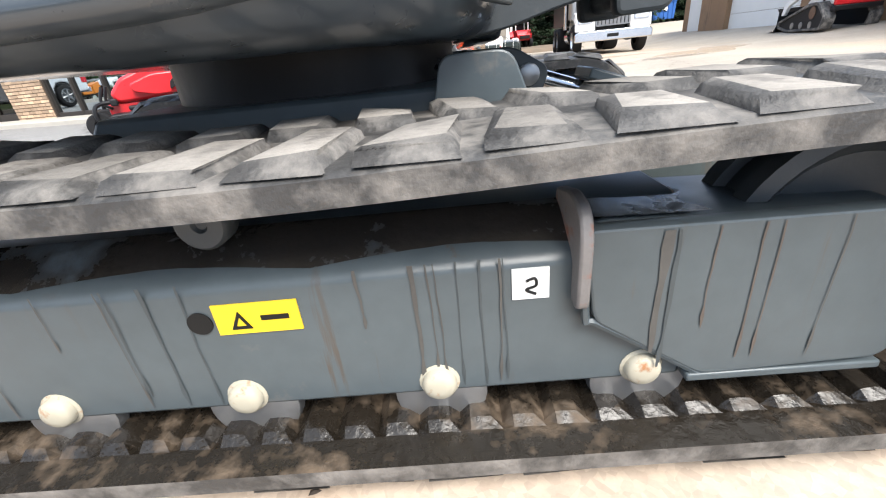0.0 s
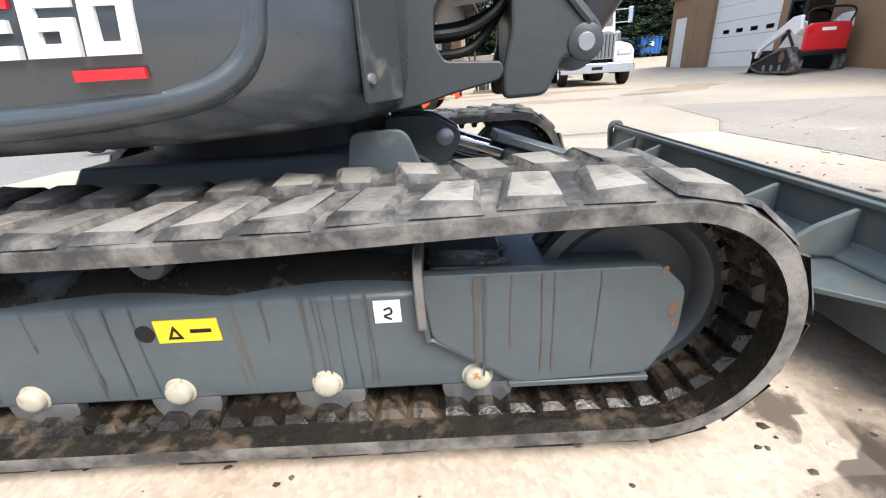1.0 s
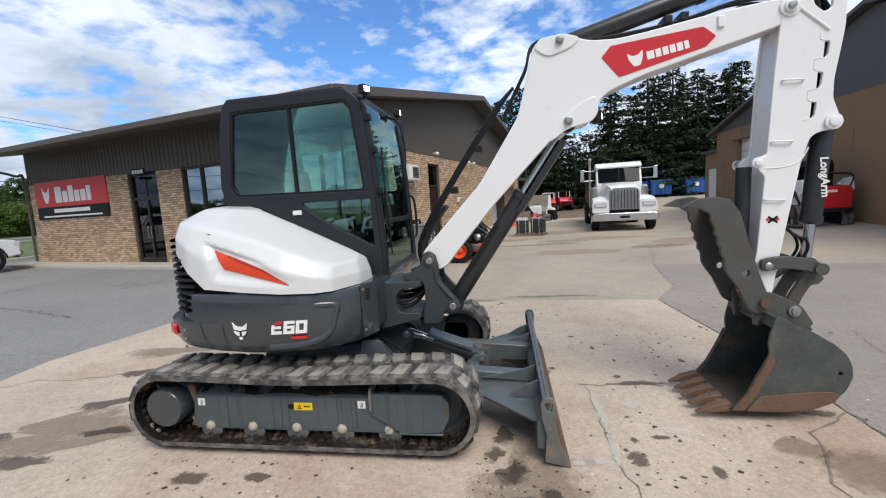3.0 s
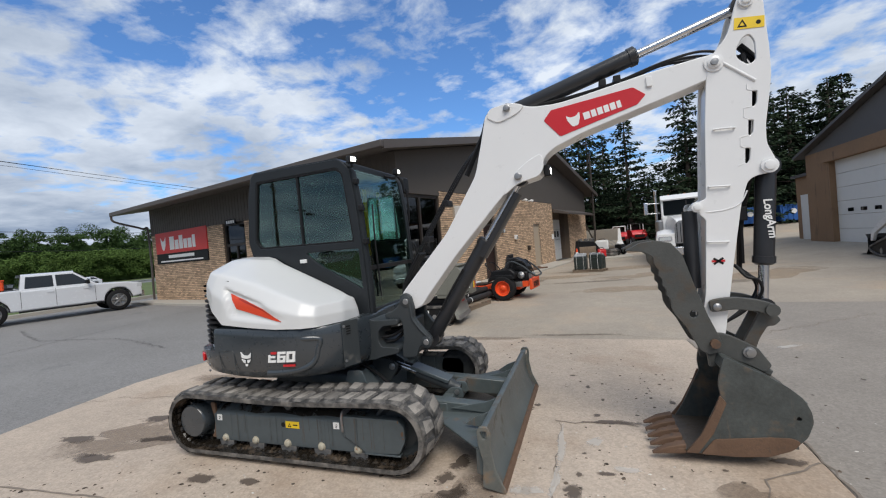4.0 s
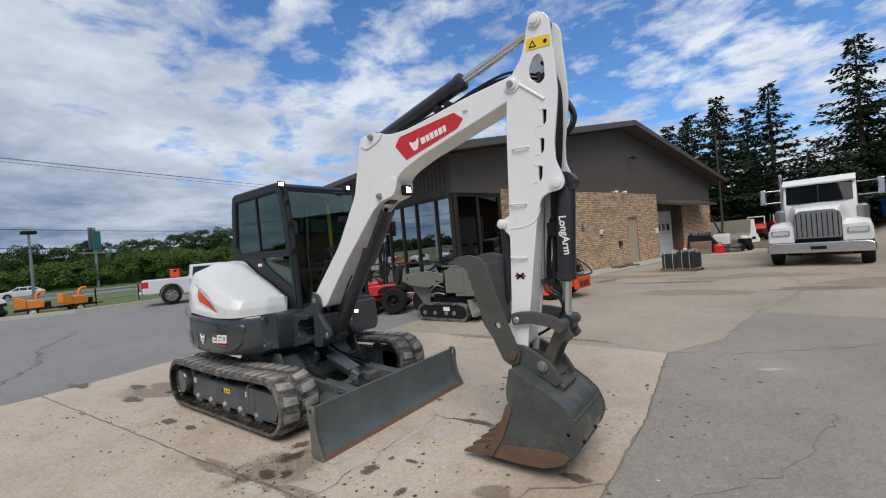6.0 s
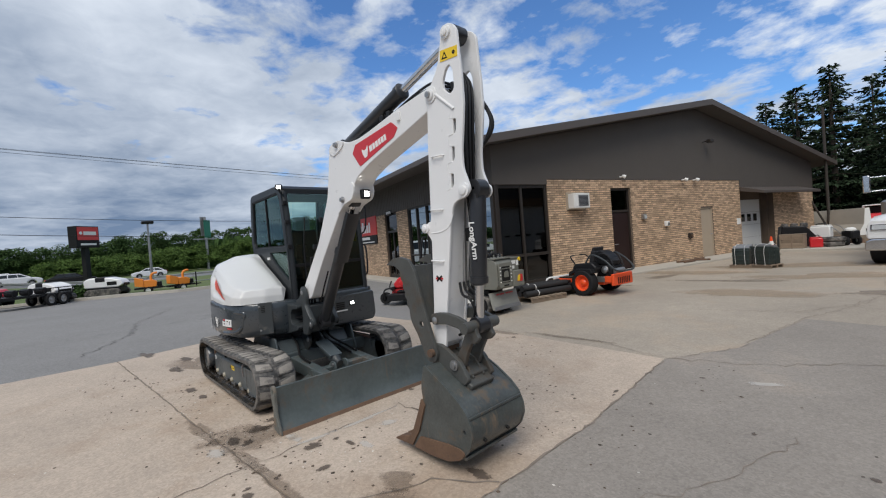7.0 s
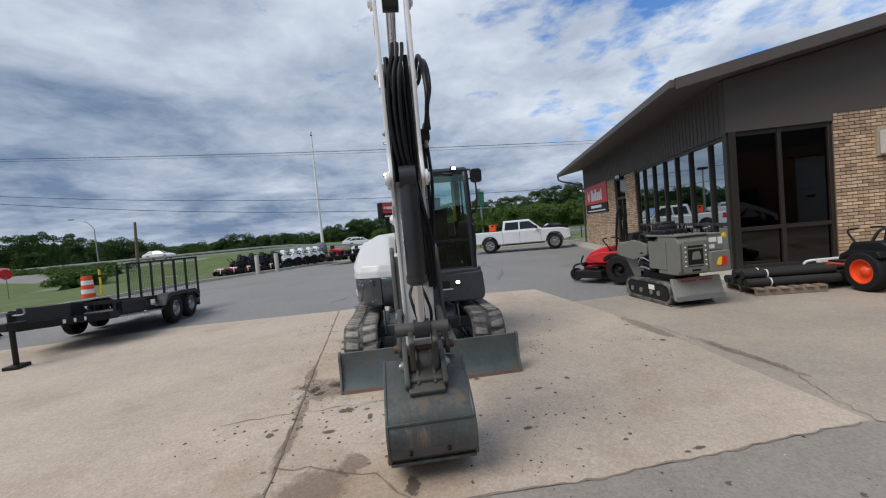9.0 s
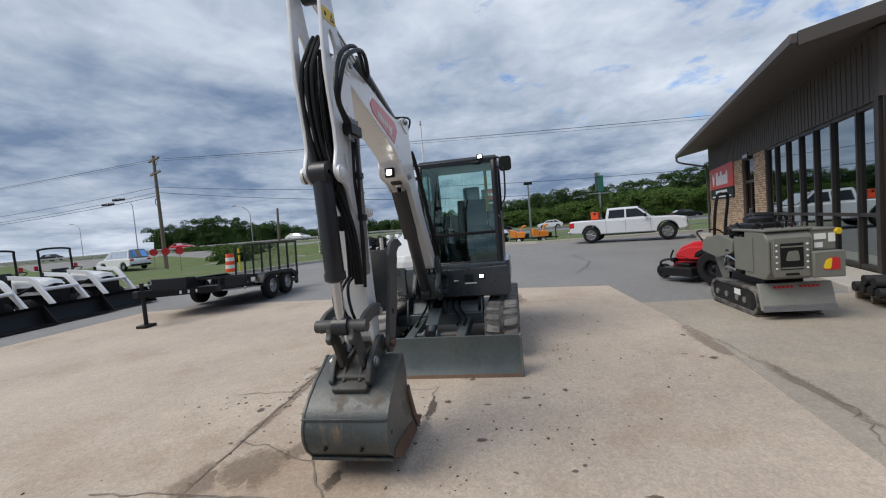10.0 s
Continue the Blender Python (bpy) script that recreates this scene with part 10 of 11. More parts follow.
FAR = [(-6.0, -75.0), (-20.0, -70.0), (-36.0, -62.0), (-48.0, -52.0), (-55.0, -42.0), (-57.0, -30.0), (-57.0, -22.0), (-57.0, -14.0), (-57.0, -10.0), (-57.0, -6.0), (-57.0, -2.0), (-57.0, 2.0), (-57.0, 8.0), (-57.0, 16.0), (-57.0, 26.0), (-57.0, 45.0)]
vg = Shape().grid([[(KERB[i][0] + (FAR[i][0] - KERB[i][0]) * t, KERB[i][1] + (FAR[i][1] - KERB[i][1]) * t, gz(KERB[i][0] + (FAR[i][0] - KERB[i][0]) * t, KERB[i][1] + (FAR[i][1] - KERB[i][1]) * t) + 0.07) for t in (0.0, 0.08, 0.16, 0.24, 0.32, 0.4, 0.5, 0.7, 0.85, 1.0)] for i in range(16)])
tagged(part("verge", vg, GRASS, None, ""), "green grass verge beyond the kerb", "grass", kind="structure")
kb = Shape()
kb.grid([[(x, y, gz(x, y) + z) for x, y in [(p[0] + dx, p[1]) for p in KERB]] for dx, z in ((0.10, -0.03), (0.09, 0.12), (-0.08, 0.13), (-0.10, 0.0))])
tagged(part("kerb", kb, CURB, None, "", smooth=0), "concrete kerb along the lot's edge", "kerb", kind="structure")
LONG = [-600, -300] + list(range(-100, 101, 4)) + [300, 600]
strip("road", [(-57.2, y) for y in LONG], [(-78, y) for y in LONG], 0.06, ROADM, "grey highway beyond the verge", "road")
strip("far_field", [(-78, y) for y in LONG], [(-900, y) for y in LONG], 0.08, GRASS, "green field and bank beyond the highway", "grass")
strip("back_field", [(-60, 38), (0, 38), (12, 38), (90, 38)], [(-60, 400), (0, 400), (12, 400), (90, 400)], 0.06, GRASS, "rough ground under the trees behind the yard", "grass")
GALV = mat("weathered_galvanised", (0.27, 0.275, 0.28), 0.6, var=0.15, bump=0.01)
gd = thing("guard_rail", "galvanised guard rail along the highway", "guard rail", (0, 0, 0))
part("rail", Shape().grid([[(-57.0 + dx, y, gz(-57.0, y) + z) for y in range(-160, 120, 4)] for dx, z in ((0.0, 0.36), (0.05, 0.42), (0.0, 0.48), (0.05, 0.54), (0.0, 0.62))]), GALV, gd)
for k in range(56):
    part("post", Shape().box(-57.12, -57.02, -160 + 5 * k, -159.9 + 5 * k, gz(-57.0, -160 + 5 * k) - 0.05, gz(-57.0, -160 + 5 * k) + 0.60), GALV, gd)
fn = thing("chain_fence", "low dark post-and-rail fence on the verge", "fence", (0, 0, 0))
for z in (0.35, 0.85):
    part("rail", Shape().cyl((-24.6, 3.6, gz(-24.6, 0) + z), (-24.4, 14.0, gz(-24.6, 0) + z), 0.03, n=8), STEEL, fn)
for k in range(6):
    part("post", Shape().cyl((-24.6, 3.8 + 2 * k, -0.1), (-24.6, 3.8 + 2 * k, 0.95), 0.04, n=8), BLACK, fn)


# ---------- distant cars, plants, poles ----------
def car(at, turn, paint, label, group="", tall=0.0):
    """A passenger car, front towards +x; tall gives the raised tail of an estate."""
    c = thing("car", label, "car", at, turn, group)
    low = [(-2.20, 0.34), (-2.28, 0.55), (-2.26, 0.82), (-2.16, 0.98), (1.05, 1.02), (1.75, 0.94), (2.18, 0.80), (2.28, 0.56), (2.22, 0.30), (1.78, 0.26), (1.72, 0.50), (1.52, 0.68), (1.35, 0.70), (1.16, 0.68), (0.98, 0.50), (0.92, 0.26), (-0.92, 0.26), (-0.98, 0.50), (-1.16, 0.68), (-1.35, 0.70), (-1.52, 0.68), (-1.72, 0.50), (-1.78, 0.30)]
    b = part("body", plate([rounded(low, 0.04, 2)], 0.0, 1.78, 0.07), paint, c)
    tb, tt = (-2.12, -1.92) if tall else (-1.95, -1.25)
    zr = 1.50 + tall
    k = part("cabin", Shape().grid([[(x0, -0.84, 0.97), (x0 * 0.985, -0.82, 1.04), (x1, -0.66, zr - 0.05), (x1, -0.54, zr), (x1, 0.54, zr), (x1, 0.66, zr - 0.05), (x0 * 0.985, 0.82, 1.04), (x0, 0.84, 0.97)] for x0, x1 in ((tb, tt), (tb + 0.3, tt + 0.2), (-0.3, -0.3), (0.7, 0.2), (1.25, 0.42))]), paint, c)
    for s in (-1, 1):
        for xa, xb, xc, xd in ((tb + 0.25, -0.62, -0.62, tt + 0.18), (-0.54, 0.20, 0.12, -0.54), (0.26, 1.0, 0.36, 0.18)):
            part("side_window", Shape().add([(xa, s * 0.832, 1.06), (xb, s * 0.832, 1.06), (xc, s * 0.683, zr - 0.09), (xd, s * 0.683, zr - 0.09)], [(0, 1, 2, 3)]), CARGLASS, k)
        part("tail_lamp", Shape().box(-2.30, -2.20, s * 0.70 - 0.14, s * 0.70 + 0.14, 0.78, 0.93), REDLENS, b, bevel=0.02)
        part("headlamp", Shape().box(2.08, 2.26, s * 0.66 - 0.17, s * 0.66 + 0.17, 0.64, 0.76), HEADLAMP, b, bevel=0.02)
        for x in (-1.35, 1.35):
            wheel_at(c, "wheel", (x, s * 0.80, 0.33), (0, s, 0), 0.33, 0.2, 0.2)
    part("windscreen", Shape().add([(1.27, -0.74, 1.04), (1.27, 0.74, 1.04), (0.46, 0.58, zr - 0.03), (0.46, -0.58, zr - 0.03)], [(0, 1, 2, 3)]), CARGLASS, k)
    part("rear_window", Shape().add([(tb * 0.985 - 0.02, -0.74, 1.08), (tb * 0.985 - 0.02, 0.74, 1.08), (tt - 0.02, 0.58, zr - 0.06), (tt - 0.02, -0.58, zr - 0.06)], [(0, 1, 2, 3)]), CARGLASS, k)
    part("bumper", Shape().box(-2.32, -2.22, -0.80, 0.80, 0.36, 0.50), BLACK, b, bevel=0.02)
    return c


car((-24.6, -32.6, gz(-24.6, -32.6) + 0.10), 258, WHITE, "white estate car standing on the side road", "cars by the verge", 0.22)
car((-63.0, -6.6, gz(-63, -6.6) + 0.07), 92, SILVER, "silver car on the near lane of the highway", "cars by the verge")
car((-60.5, -1.8, gz(-60.5, -1.8) + 0.07), 88, INK, "dark car on the near lane of the highway", "cars by the verge")
rcar = random.Random(3)
PAINTS = [WHITE, SILVER, INK, SILVER, RED, SILVER, WHITE, INK]
for k in range(16):
    y = -130 + 15.5 * k + rcar.uniform(-4, 4)
    if k % 2 and k < 8:
        continue
    car((-69 - 5 * (k % 2), y, gz(-69, y) + 0.07), 90 + 180 * (k % 2), PAINTS[k % 8], "car on the distant highway", "cars on the highway")


mow = zero_turn("lawn_mower", "white and orange mower in the row along the kerb", BRIGHT, (-22.9, -8.45, 0.05), -38, BLACK, False, True, "row of mowers")
for o in list(mow.children):
    if o.name.split(".")[0] in ("seat", "seat_back", "fender", "fuel_tank", "shroud", "head_rest"):
        o.data.materials.clear()
        o.data.materials.append(WHITE)
red_m = zero_turn("lawn_mower", "red and black mower in the row along the kerb", RED, (-21.7, -10.9, 0.05), -50, BLACK, False, True, "row of mowers")
for k in range(4):
    copy_thing(mow, pose(-23.45 - 0.78 * k, -7.95 + 0.38 * k, 0.06, 0, 0, -40 + 6 * (k % 2)))
for k in range(3):
    copy_thing(red_m, pose(-21.95 - 0.25 * k, -10.25 + 0.62 * k, 0.06, 0, 0, -46 + 8 * (k % 2)))
for k, (x, y) in enumerate(((-20.55, -9.05), (-21.45, -8.15))):
    bo_ = thing("bollard", "grey concrete bollard at the kerb", "bollard", (x, y, -0.03), 0, "bollards")
    part("post", Shape().lathe((0, 0, 0), (0, 0, 1), [(0, 0), (0, 0.13), (1.12, 0.13), (1.17, 0.09), (1.18, 0)], 16), CURB, bo_)
    part("cap", Shape().lathe((0, 0, 1.12), (0, 0, 1), [(0, 0.135), (0.06, 0.12), (0.08, 0)], 16), STEEL, bo_)
cv = thing("covered_machine", "machine under a grey tarpaulin beside the mowers", "covered machine", (-27.6, -6.4, -0.15), 15)
TARP = mat("grey_tarp", (0.115, 0.12, 0.13), 0.6, var=0.25, bump=0.12, bscale=6)
hoodrows = []
for z, dx, w, d in ((0.55, 0.0, 0.44, 0.50), (0.9, -0.03, 0.47, 0.50), (1.25, -0.08, 0.46, 0.46), (1.5, -0.14, 0.43, 0.40), (1.64, -0.20, 0.34, 0.30), (1.70, -0.24, 0.12, 0.12)):
    hoodrows.append([(dx + d * math.cos(a) * (1.0 + 0.05 * math.sin(5 * a + z * 4)), w * math.copysign(abs(math.sin(a)) ** 0.6, math.sin(a)), z + 0.02 * math.sin(3 * a)) for a in [2 * math.pi * q / 22 for q in range(23)]])
part("tarpaulin", Shape().grid(hoodrows), TARP, cv)
part("base", Shape().box(-0.55, 0.62, -0.42, 0.42, 0.22, 0.62), RED, cv, bevel=0.06)
for sx in (-0.38, 0.42):
    for s in (-1, 1):
        wheel_at(cv, "wheel", (sx, s * 0.46, 0.26), (0, s, 0), 0.26, 0.2, 0.14, BLACK)
rt_ = thing("red_loader", "small red machine parked behind the kerb", "loader", (-28.4, -5.35, -0.15), 60)
part("body", Shape().prism(rounded([(-0.55, 0.35), (0.6, 0.35), (0.72, 0.7), (0.45, 1.02), (-0.4, 1.10)], 0.07), -0.36, 0.36), RED, rt_, bevel=0.04)
part("control_panel", Shape().prism(rounded([(-0.42, 1.08), (-0.30, 1.08), (-0.36, 1.34), (-0.46, 1.34)], 0.03), -0.2, 0.2), BLACK, rt_, bevel=0.02)
part("front_plate", Shape().box(0.68, 0.74, -0.40, 0.40, 0.30, 0.62), BLACK, rt_, bevel=0.01)
for sx in (-0.36, 0.38):
    for s in (-1, 1):
        wheel_at(rt_, "wheel", (sx, s * 0.44, 0.28), (0, s, 0), 0.28, 0.2, 0.15, BLACK)
ft = thing("flatbed_trailer", "black flatbed trailer at the kerb", "trailer", (-23.0, -3.7, -0.03), 118)
ft.scale = (0.62, 0.72, 0.9)
part("bed", Shape().box(-2.4, 2.4, -1.0, 1.0, 0.55, 0.68), BLACK, ft)
for sx in (-0.4, 0.4):
    for s in (-1, 1):
        wheel_at(ft, "wheel", (sx + 1.2, s * 1.08, 0.34), (0, s, 0), 0.34, 0.2, 0.2, STEEL)
for k in range(6):
    for y in (-1.0, 0.94):
        part("rail_post", Shape().box(-2.4 + 0.95 * k, -2.34 + 0.95 * k, y, y + 0.06, 0.68, 0.95), BLACK, ft)
for y in (-1.0, 0.94):
    part("rail", Shape().box(-2.4, 2.4, y, y + 0.06, 0.93, 0.98), BLACK, ft)
part("tongue", Shape().box(-3.6, -2.4, -0.06, 0.06, 0.48, 0.58), BLACK, ft)
for k in range(4):
    part("cargo_roll", Shape().lathe((-1.9 + 0.9 * k, -0.5, 0.86), (0, 1, 0), [(0, 0), (0, 0.16), (0.02, 0.18), (0.98, 0.18), (1.0, 0.16), (1.0, 0)], 16), BLACK, ft)
for k, (x, y) in enumerate(((-24.3, 1.25), (-23.6, 2.75))):
    om = thing("orange_machine", "orange chipper standing at the kerb", "chipper", (x, y, -0.1), 80 + 20 * k, "orange machines")
    om.scale = (0.66, 0.66, 0.66)
    part("hopper", Shape().prism(rounded([(-0.95, 0.75), (-0.30, 0.62), (-0.30, 1.30), (-0.95, 1.52)], 0.05), -0.42, 0.42), AMBER, om, bevel=0.03)
    part("engine_cover", Shape().prism(rounded([(-0.28, 0.60), (0.62, 0.60), (0.70, 1.05), (0.40, 1.22), (-0.28, 1.22)], 0.08), -0.40, 0.40), AMBER, om, bevel=0.04)
    part("discharge_chute", Shape().tube([(0.25, 0.0, 1.15), (0.25, 0.0, 1.55), (0.42, 0.0, 1.78), (0.72, 0.0, 1.82)], 0.10, 10), AMBER, om)
    part("engine", Shape().box(0.66, 1.02, -0.28, 0.28, 0.62, 1.02), BLACK, om, bevel=0.04)
    part("frame", Shape().box(-1.0, 1.1, -0.36, 0.36, 0.44, 0.6), BLACK, om)
    part("tow_bar", Shape().box(1.05, 1.75, -0.05, 0.05, 0.44, 0.54), BLACK, om)
    for s in (-1, 1):
        wheel_at(om, "wheel", (0, s * 0.55, 0.32), (0, s, 0), 0.32, 0.2, 0.19, PAPER)

# pylon sign, mast, lamp posts, road sign, utility poles and wires
py = thing("pylon_sign", "red pylon sign on a dark post by the road", "sign", (-34.45, -1.12, -0.5), 42)
part("post", Shape().box(-0.17, 0.17, -0.17, 0.17, 0.0, 3.8), INK, py)
cbx = part("cabinet", Shape().box(-0.34, 0.34, -0.88, 0.88, 3.68, 5.25), INK, py, bevel=0.03)
part("red_face", Shape().box(0.33, 0.36, -0.80, 0.80, 4.24, 5.18), SIGNRED, cbx)
part("lettering_bar", Shape().box(0.355, 0.37, -0.36, 0.62, 4.60, 4.86), PAPER, cbx)
part("emblem", Shape().prism(ring(-0.56, 4.74, 0.12, 8), 0.355, 0.37, "yz"), PAPER, cbx)
part("lettering_bar", Shape().box(0.335, 0.35, -0.6, 0.6, 3.86, 4.00), PAPER, cbx)
ms = thing("mast", "tall white flagless mast by the road", "mast", (-36.5, -7.85, -0.4))
part("pole", Shape().cyl((0, 0, 0), (0, 0, 12.5), 0.17, 0.07, 16), WHITE, ms)
part("finial", Shape().lathe((0, 0, 12.5), (0, 0, 1), [(0, 0.06), (0.06, 0.12), (0.15, 0.12), (0.18, 0.04), (0.32, 0.04), (0.36, 0.10), (0.44, 0.08), (0.46, 0)], 14), STEEL, ms)
for k, (x, y, h) in enumerate(((-25.0, -28.8, 10.0), (-31.0, -75.0, 10.0), (-26.0, 60.0, 10.0))):
    up_ = thing("utility_pole", "weathered wooden utility pole with crossarms and wires", "utility pole", (x, y, -0.4), 60, "utility poles")
    part("pole", Shape().cyl((0, 0, 0), (0, 0, h), 0.17, 0.11, 12), WOODPOLE, up_)
    for z, w in ((h - 0.35, 1.3), (h - 1.5, 1.3)):
        ar_ = part("crossarm", Shape().box(-w, w, -0.06, 0.06, z - 0.06, z + 0.06), WOODPOLE, up_)
        for q in (-1.2, -0.7, 0.7, 1.2):
            part("insulator", Shape().cyl((q, 0, z + 0.06), (q, 0, z + 0.22), 0.035, 0.025, 8), STEEL, ar_)
    part("brace", Shape().cyl((0, 0.07, h - 1.0), (0.8, 0.07, h - 0.4), 0.02, n=6), STEEL, up_)
    part("brace", Shape().cyl((0, 0.07, h - 1.0), (-0.8, 0.07, h - 0.4), 0.02, n=6), STEEL, up_)
    part("transformer_loop", Shape().lathe((-0.35, -0.1, h - 3.9), (0, 1, 0), [(0, 0.26), (0.03, 0.29), (0.06, 0.26), (0.03, 0.23), (0, 0.26)], 24), INK, up_)


def wire(a, b, sag, r=0.016):
    a, b = Vector(a), Vector(b)
    w = thing("overhead_wire", "black overhead wire strung along the road", "wire", (0, 0, 0), 0, "overhead wires")
    part("cable", Shape().tube([a.lerp(b, t / 12) - Vector((0, 0, sag * 4 * (t / 12) * (1 - t / 12))) for t in range(13)], r, 5, 2), INK, w)


for z, z2, s, r in ((6.49, 6.6, 3.55, 0.017), (6.95, 7.0, 2.95, 0.015), (9.15, 7.0, 0.75, 0.010), (9.3, 7.3, 0.75, 0.010), (9.3, 7.6, 0.9, 0.010)):
    wire((-25.0, -28.8, z), (-26.0, 60.0, z2), s, r)
    wire((-25.0, -28.8, z), (-31.0, -75.0, z - 0.2), s * 0.2, r)
    wire((-26.0, 60.0, z2), (-27.0, 160.0, z), s * 0.8, r)
wire((-25.0, -28.8, 6.2), (-31.0, -75.0, 5.9), 0.6, 0.02)
for k, q in enumerate((0.10, 0.13)):
    sp_ = thing("cable_splice", "black splice case hung on the overhead cable", "splice case", (-25.0 - 6.0 * q, -28.8 - 46.2 * q, 6.32 - 0.3 * k), 97, "splice cases")
    part("case", Shape().lathe((-0.6, 0, 0), (1, 0, 0), [(0, 0.02), (0.05, 0.10), (1.15, 0.10), (1.2, 0.02)], 12), INK, sp_)
    part("clamp", Shape().lathe((0, 0, 0), (1, 0, 0), [(0, 0.10), (0.0, 0.115), (0.05, 0.115), (0.05, 0.10)], 12), STEEL, sp_)
lp_ = thing("wooden_post", "bare weathered wooden pole leaning on the verge", "pole", (-46.0, -30.9, gz(-46.0, -30.9) - 0.3))
part("pole", Shape().cyl((0, 0, 0), (0.0, 0.25, 5.9 - gz(-46.0, -30.9) + 0.3), 0.19, 0.14, 12), WOODPOLE, lp_)
part("cap", Shape().cyl((0.0, 0.25, 5.88 - gz(-46.0, -30.9) + 0.3), (0.0, 0.25, 5.96 - gz(-46.0, -30.9) + 0.3), 0.15, 0.12, 12), STEEL, lp_)
for k, (x, y, h) in enumerate(((-60, -68.2, 10.6), (-60, -44.5, 7.1), (-31.0, 2.32, 5.05), (-100, -130, 10.6))):
    lpz = thing("street_lamp", "grey street lamp by the highway", "street lamp", (x, y, -0.5), 0, "street lamps")
    part("pole", Shape().cyl((0, 0, 0), (0, 0, h), 0.10, 0.06, 10), STEEL, lpz)
    if k == 2:
        part("head", Shape().box(-0.25, 0.25, -0.36, 0.36, h, h + 0.2), INK, lpz, bevel=0.04)
    else:
        part("arm", Shape().tube([(0, 0, h), (0.0, -0.5, h + 0.7), (0.0, -1.3, h + 1.25), (0.0, -2.6, h + 1.6)], 0.05), STEEL, lpz)
        part("head", Shape().box(-0.15, 0.15, -3.3, -2.5, h + 1.53, h + 1.68), STEEL, lpz)
hs = thing("road_sign", "large green road sign on a steel gantry post", "road sign", (-96.5, 20.9, -0.5), 20)
part("post", Shape().cyl((0, 0, 0), (0, 0, 11.5), 0.32, 0.28, 14), STEEL, hs)
part("panel", Shape().box(0.3, 0.4, -0.5, 0.9, 7.0, 10.8), mat("sign_green", (0.02, 0.16, 0.11), 0.5, var=0.05, bump=0), hs)
part("panel_back", Shape().box(-0.45, -0.35, -0.8, 0.4, 7.4, 11.6), STEEL, hs)
part("catwalk", Shape().box(-0.4, 0.4, -2.6, 2.2, 6.6, 6.8), STEEL, hs)
for k, (x, y) in enumerate(((-18.2, -21.1), (-19.8, -23.7), (-20.9, -25.8))):
    fg = thing("marker_flag", "red round marker on a short stake", "marker", (x, y, 0.0), -45, "red markers on the verge")
    part("stake", Shape().cyl((0, 0, 0), (0, 0, 1.35), 0.02, n=8), WOOD, fg)
    part("disc", Shape().prism(ring(0, 1.44, 0.27, 10), -0.012, 0.012), RED, fg)
bar_ = thing("traffic_barrel", "orange and white traffic barrel on the verge", "barrel", (-14.5, -14.6, 0.05))
for k in range(5):
    part("band", Shape().lathe((0, 0, 0.2 * k), (0, 0, 1), [(0, 0.27 - 0.015 * k), (0.2, 0.265 - 0.015 * k)] + ([(0.2, 0)] if k == 4 else []), 24), BRIGHT if k % 2 == 0 else PAPER, bar_)
ym = thing("utility_marker", "yellow plastic utility marker post", "marker", (-14.6, -14.1, 0.05))
part("post", Shape().box(-0.05, 0.05, -0.02, 0.02, 0, 1.25), YELLOW, ym)
part("band", Shape().box(-0.053, 0.053, -0.023, 0.023, 0.9, 1.0), INK, ym)


# ---------- trees ----------
def leaf_mat(name, col, var):
    m = mat(name, col, 0.85, var=0.35, scale=1.5, bump=0, rand=var, island=True, spec=0.15)
    m.node_tree.nodes["Principled BSDF"].inputs["Transmission Weight"].default_value = 0.0
    return m


LEAF = leaf_mat("broad_leaves", (0.046, 0.084, 0.026), 0.34)
LEAF2 = leaf_mat("yellow_green_leaves", (0.078, 0.130, 0.032), 0.34)
NEEDLE = leaf_mat("spruce_needles", (0.027, 0.044, 0.023), 0.50)
BARK = mat("bark", (0.09, 0.07, 0.055), 0.95, var=0.3, scale=4, bump=0.15)


def card(s, c, size, rnd, flat=0.5, way=None):
    """A small bent leaf clump, facing roughly the given way."""
    d = Vector((rnd.gauss(0, 1), rnd.gauss(0, 1), rnd.gauss(0, flat))).normalized()
    if way:
        d = (d * 0.75 + way + Vector((0, 0, 0.35))).normalized()
    e = d.orthogonal().normalized()
    e.rotate(Matrix.Rotation(rnd.uniform(0, 6.28), 3, d))
    f = d.cross(e)
    L = size * rnd.uniform(0.7, 1.3)
    s.add([c - e * L, c + f * L * 0.7 + d * L * 0.25, c + e * L, c - f * L * 0.7 + d * L * 0.25], [(0, 1, 2), (0, 2, 3)])


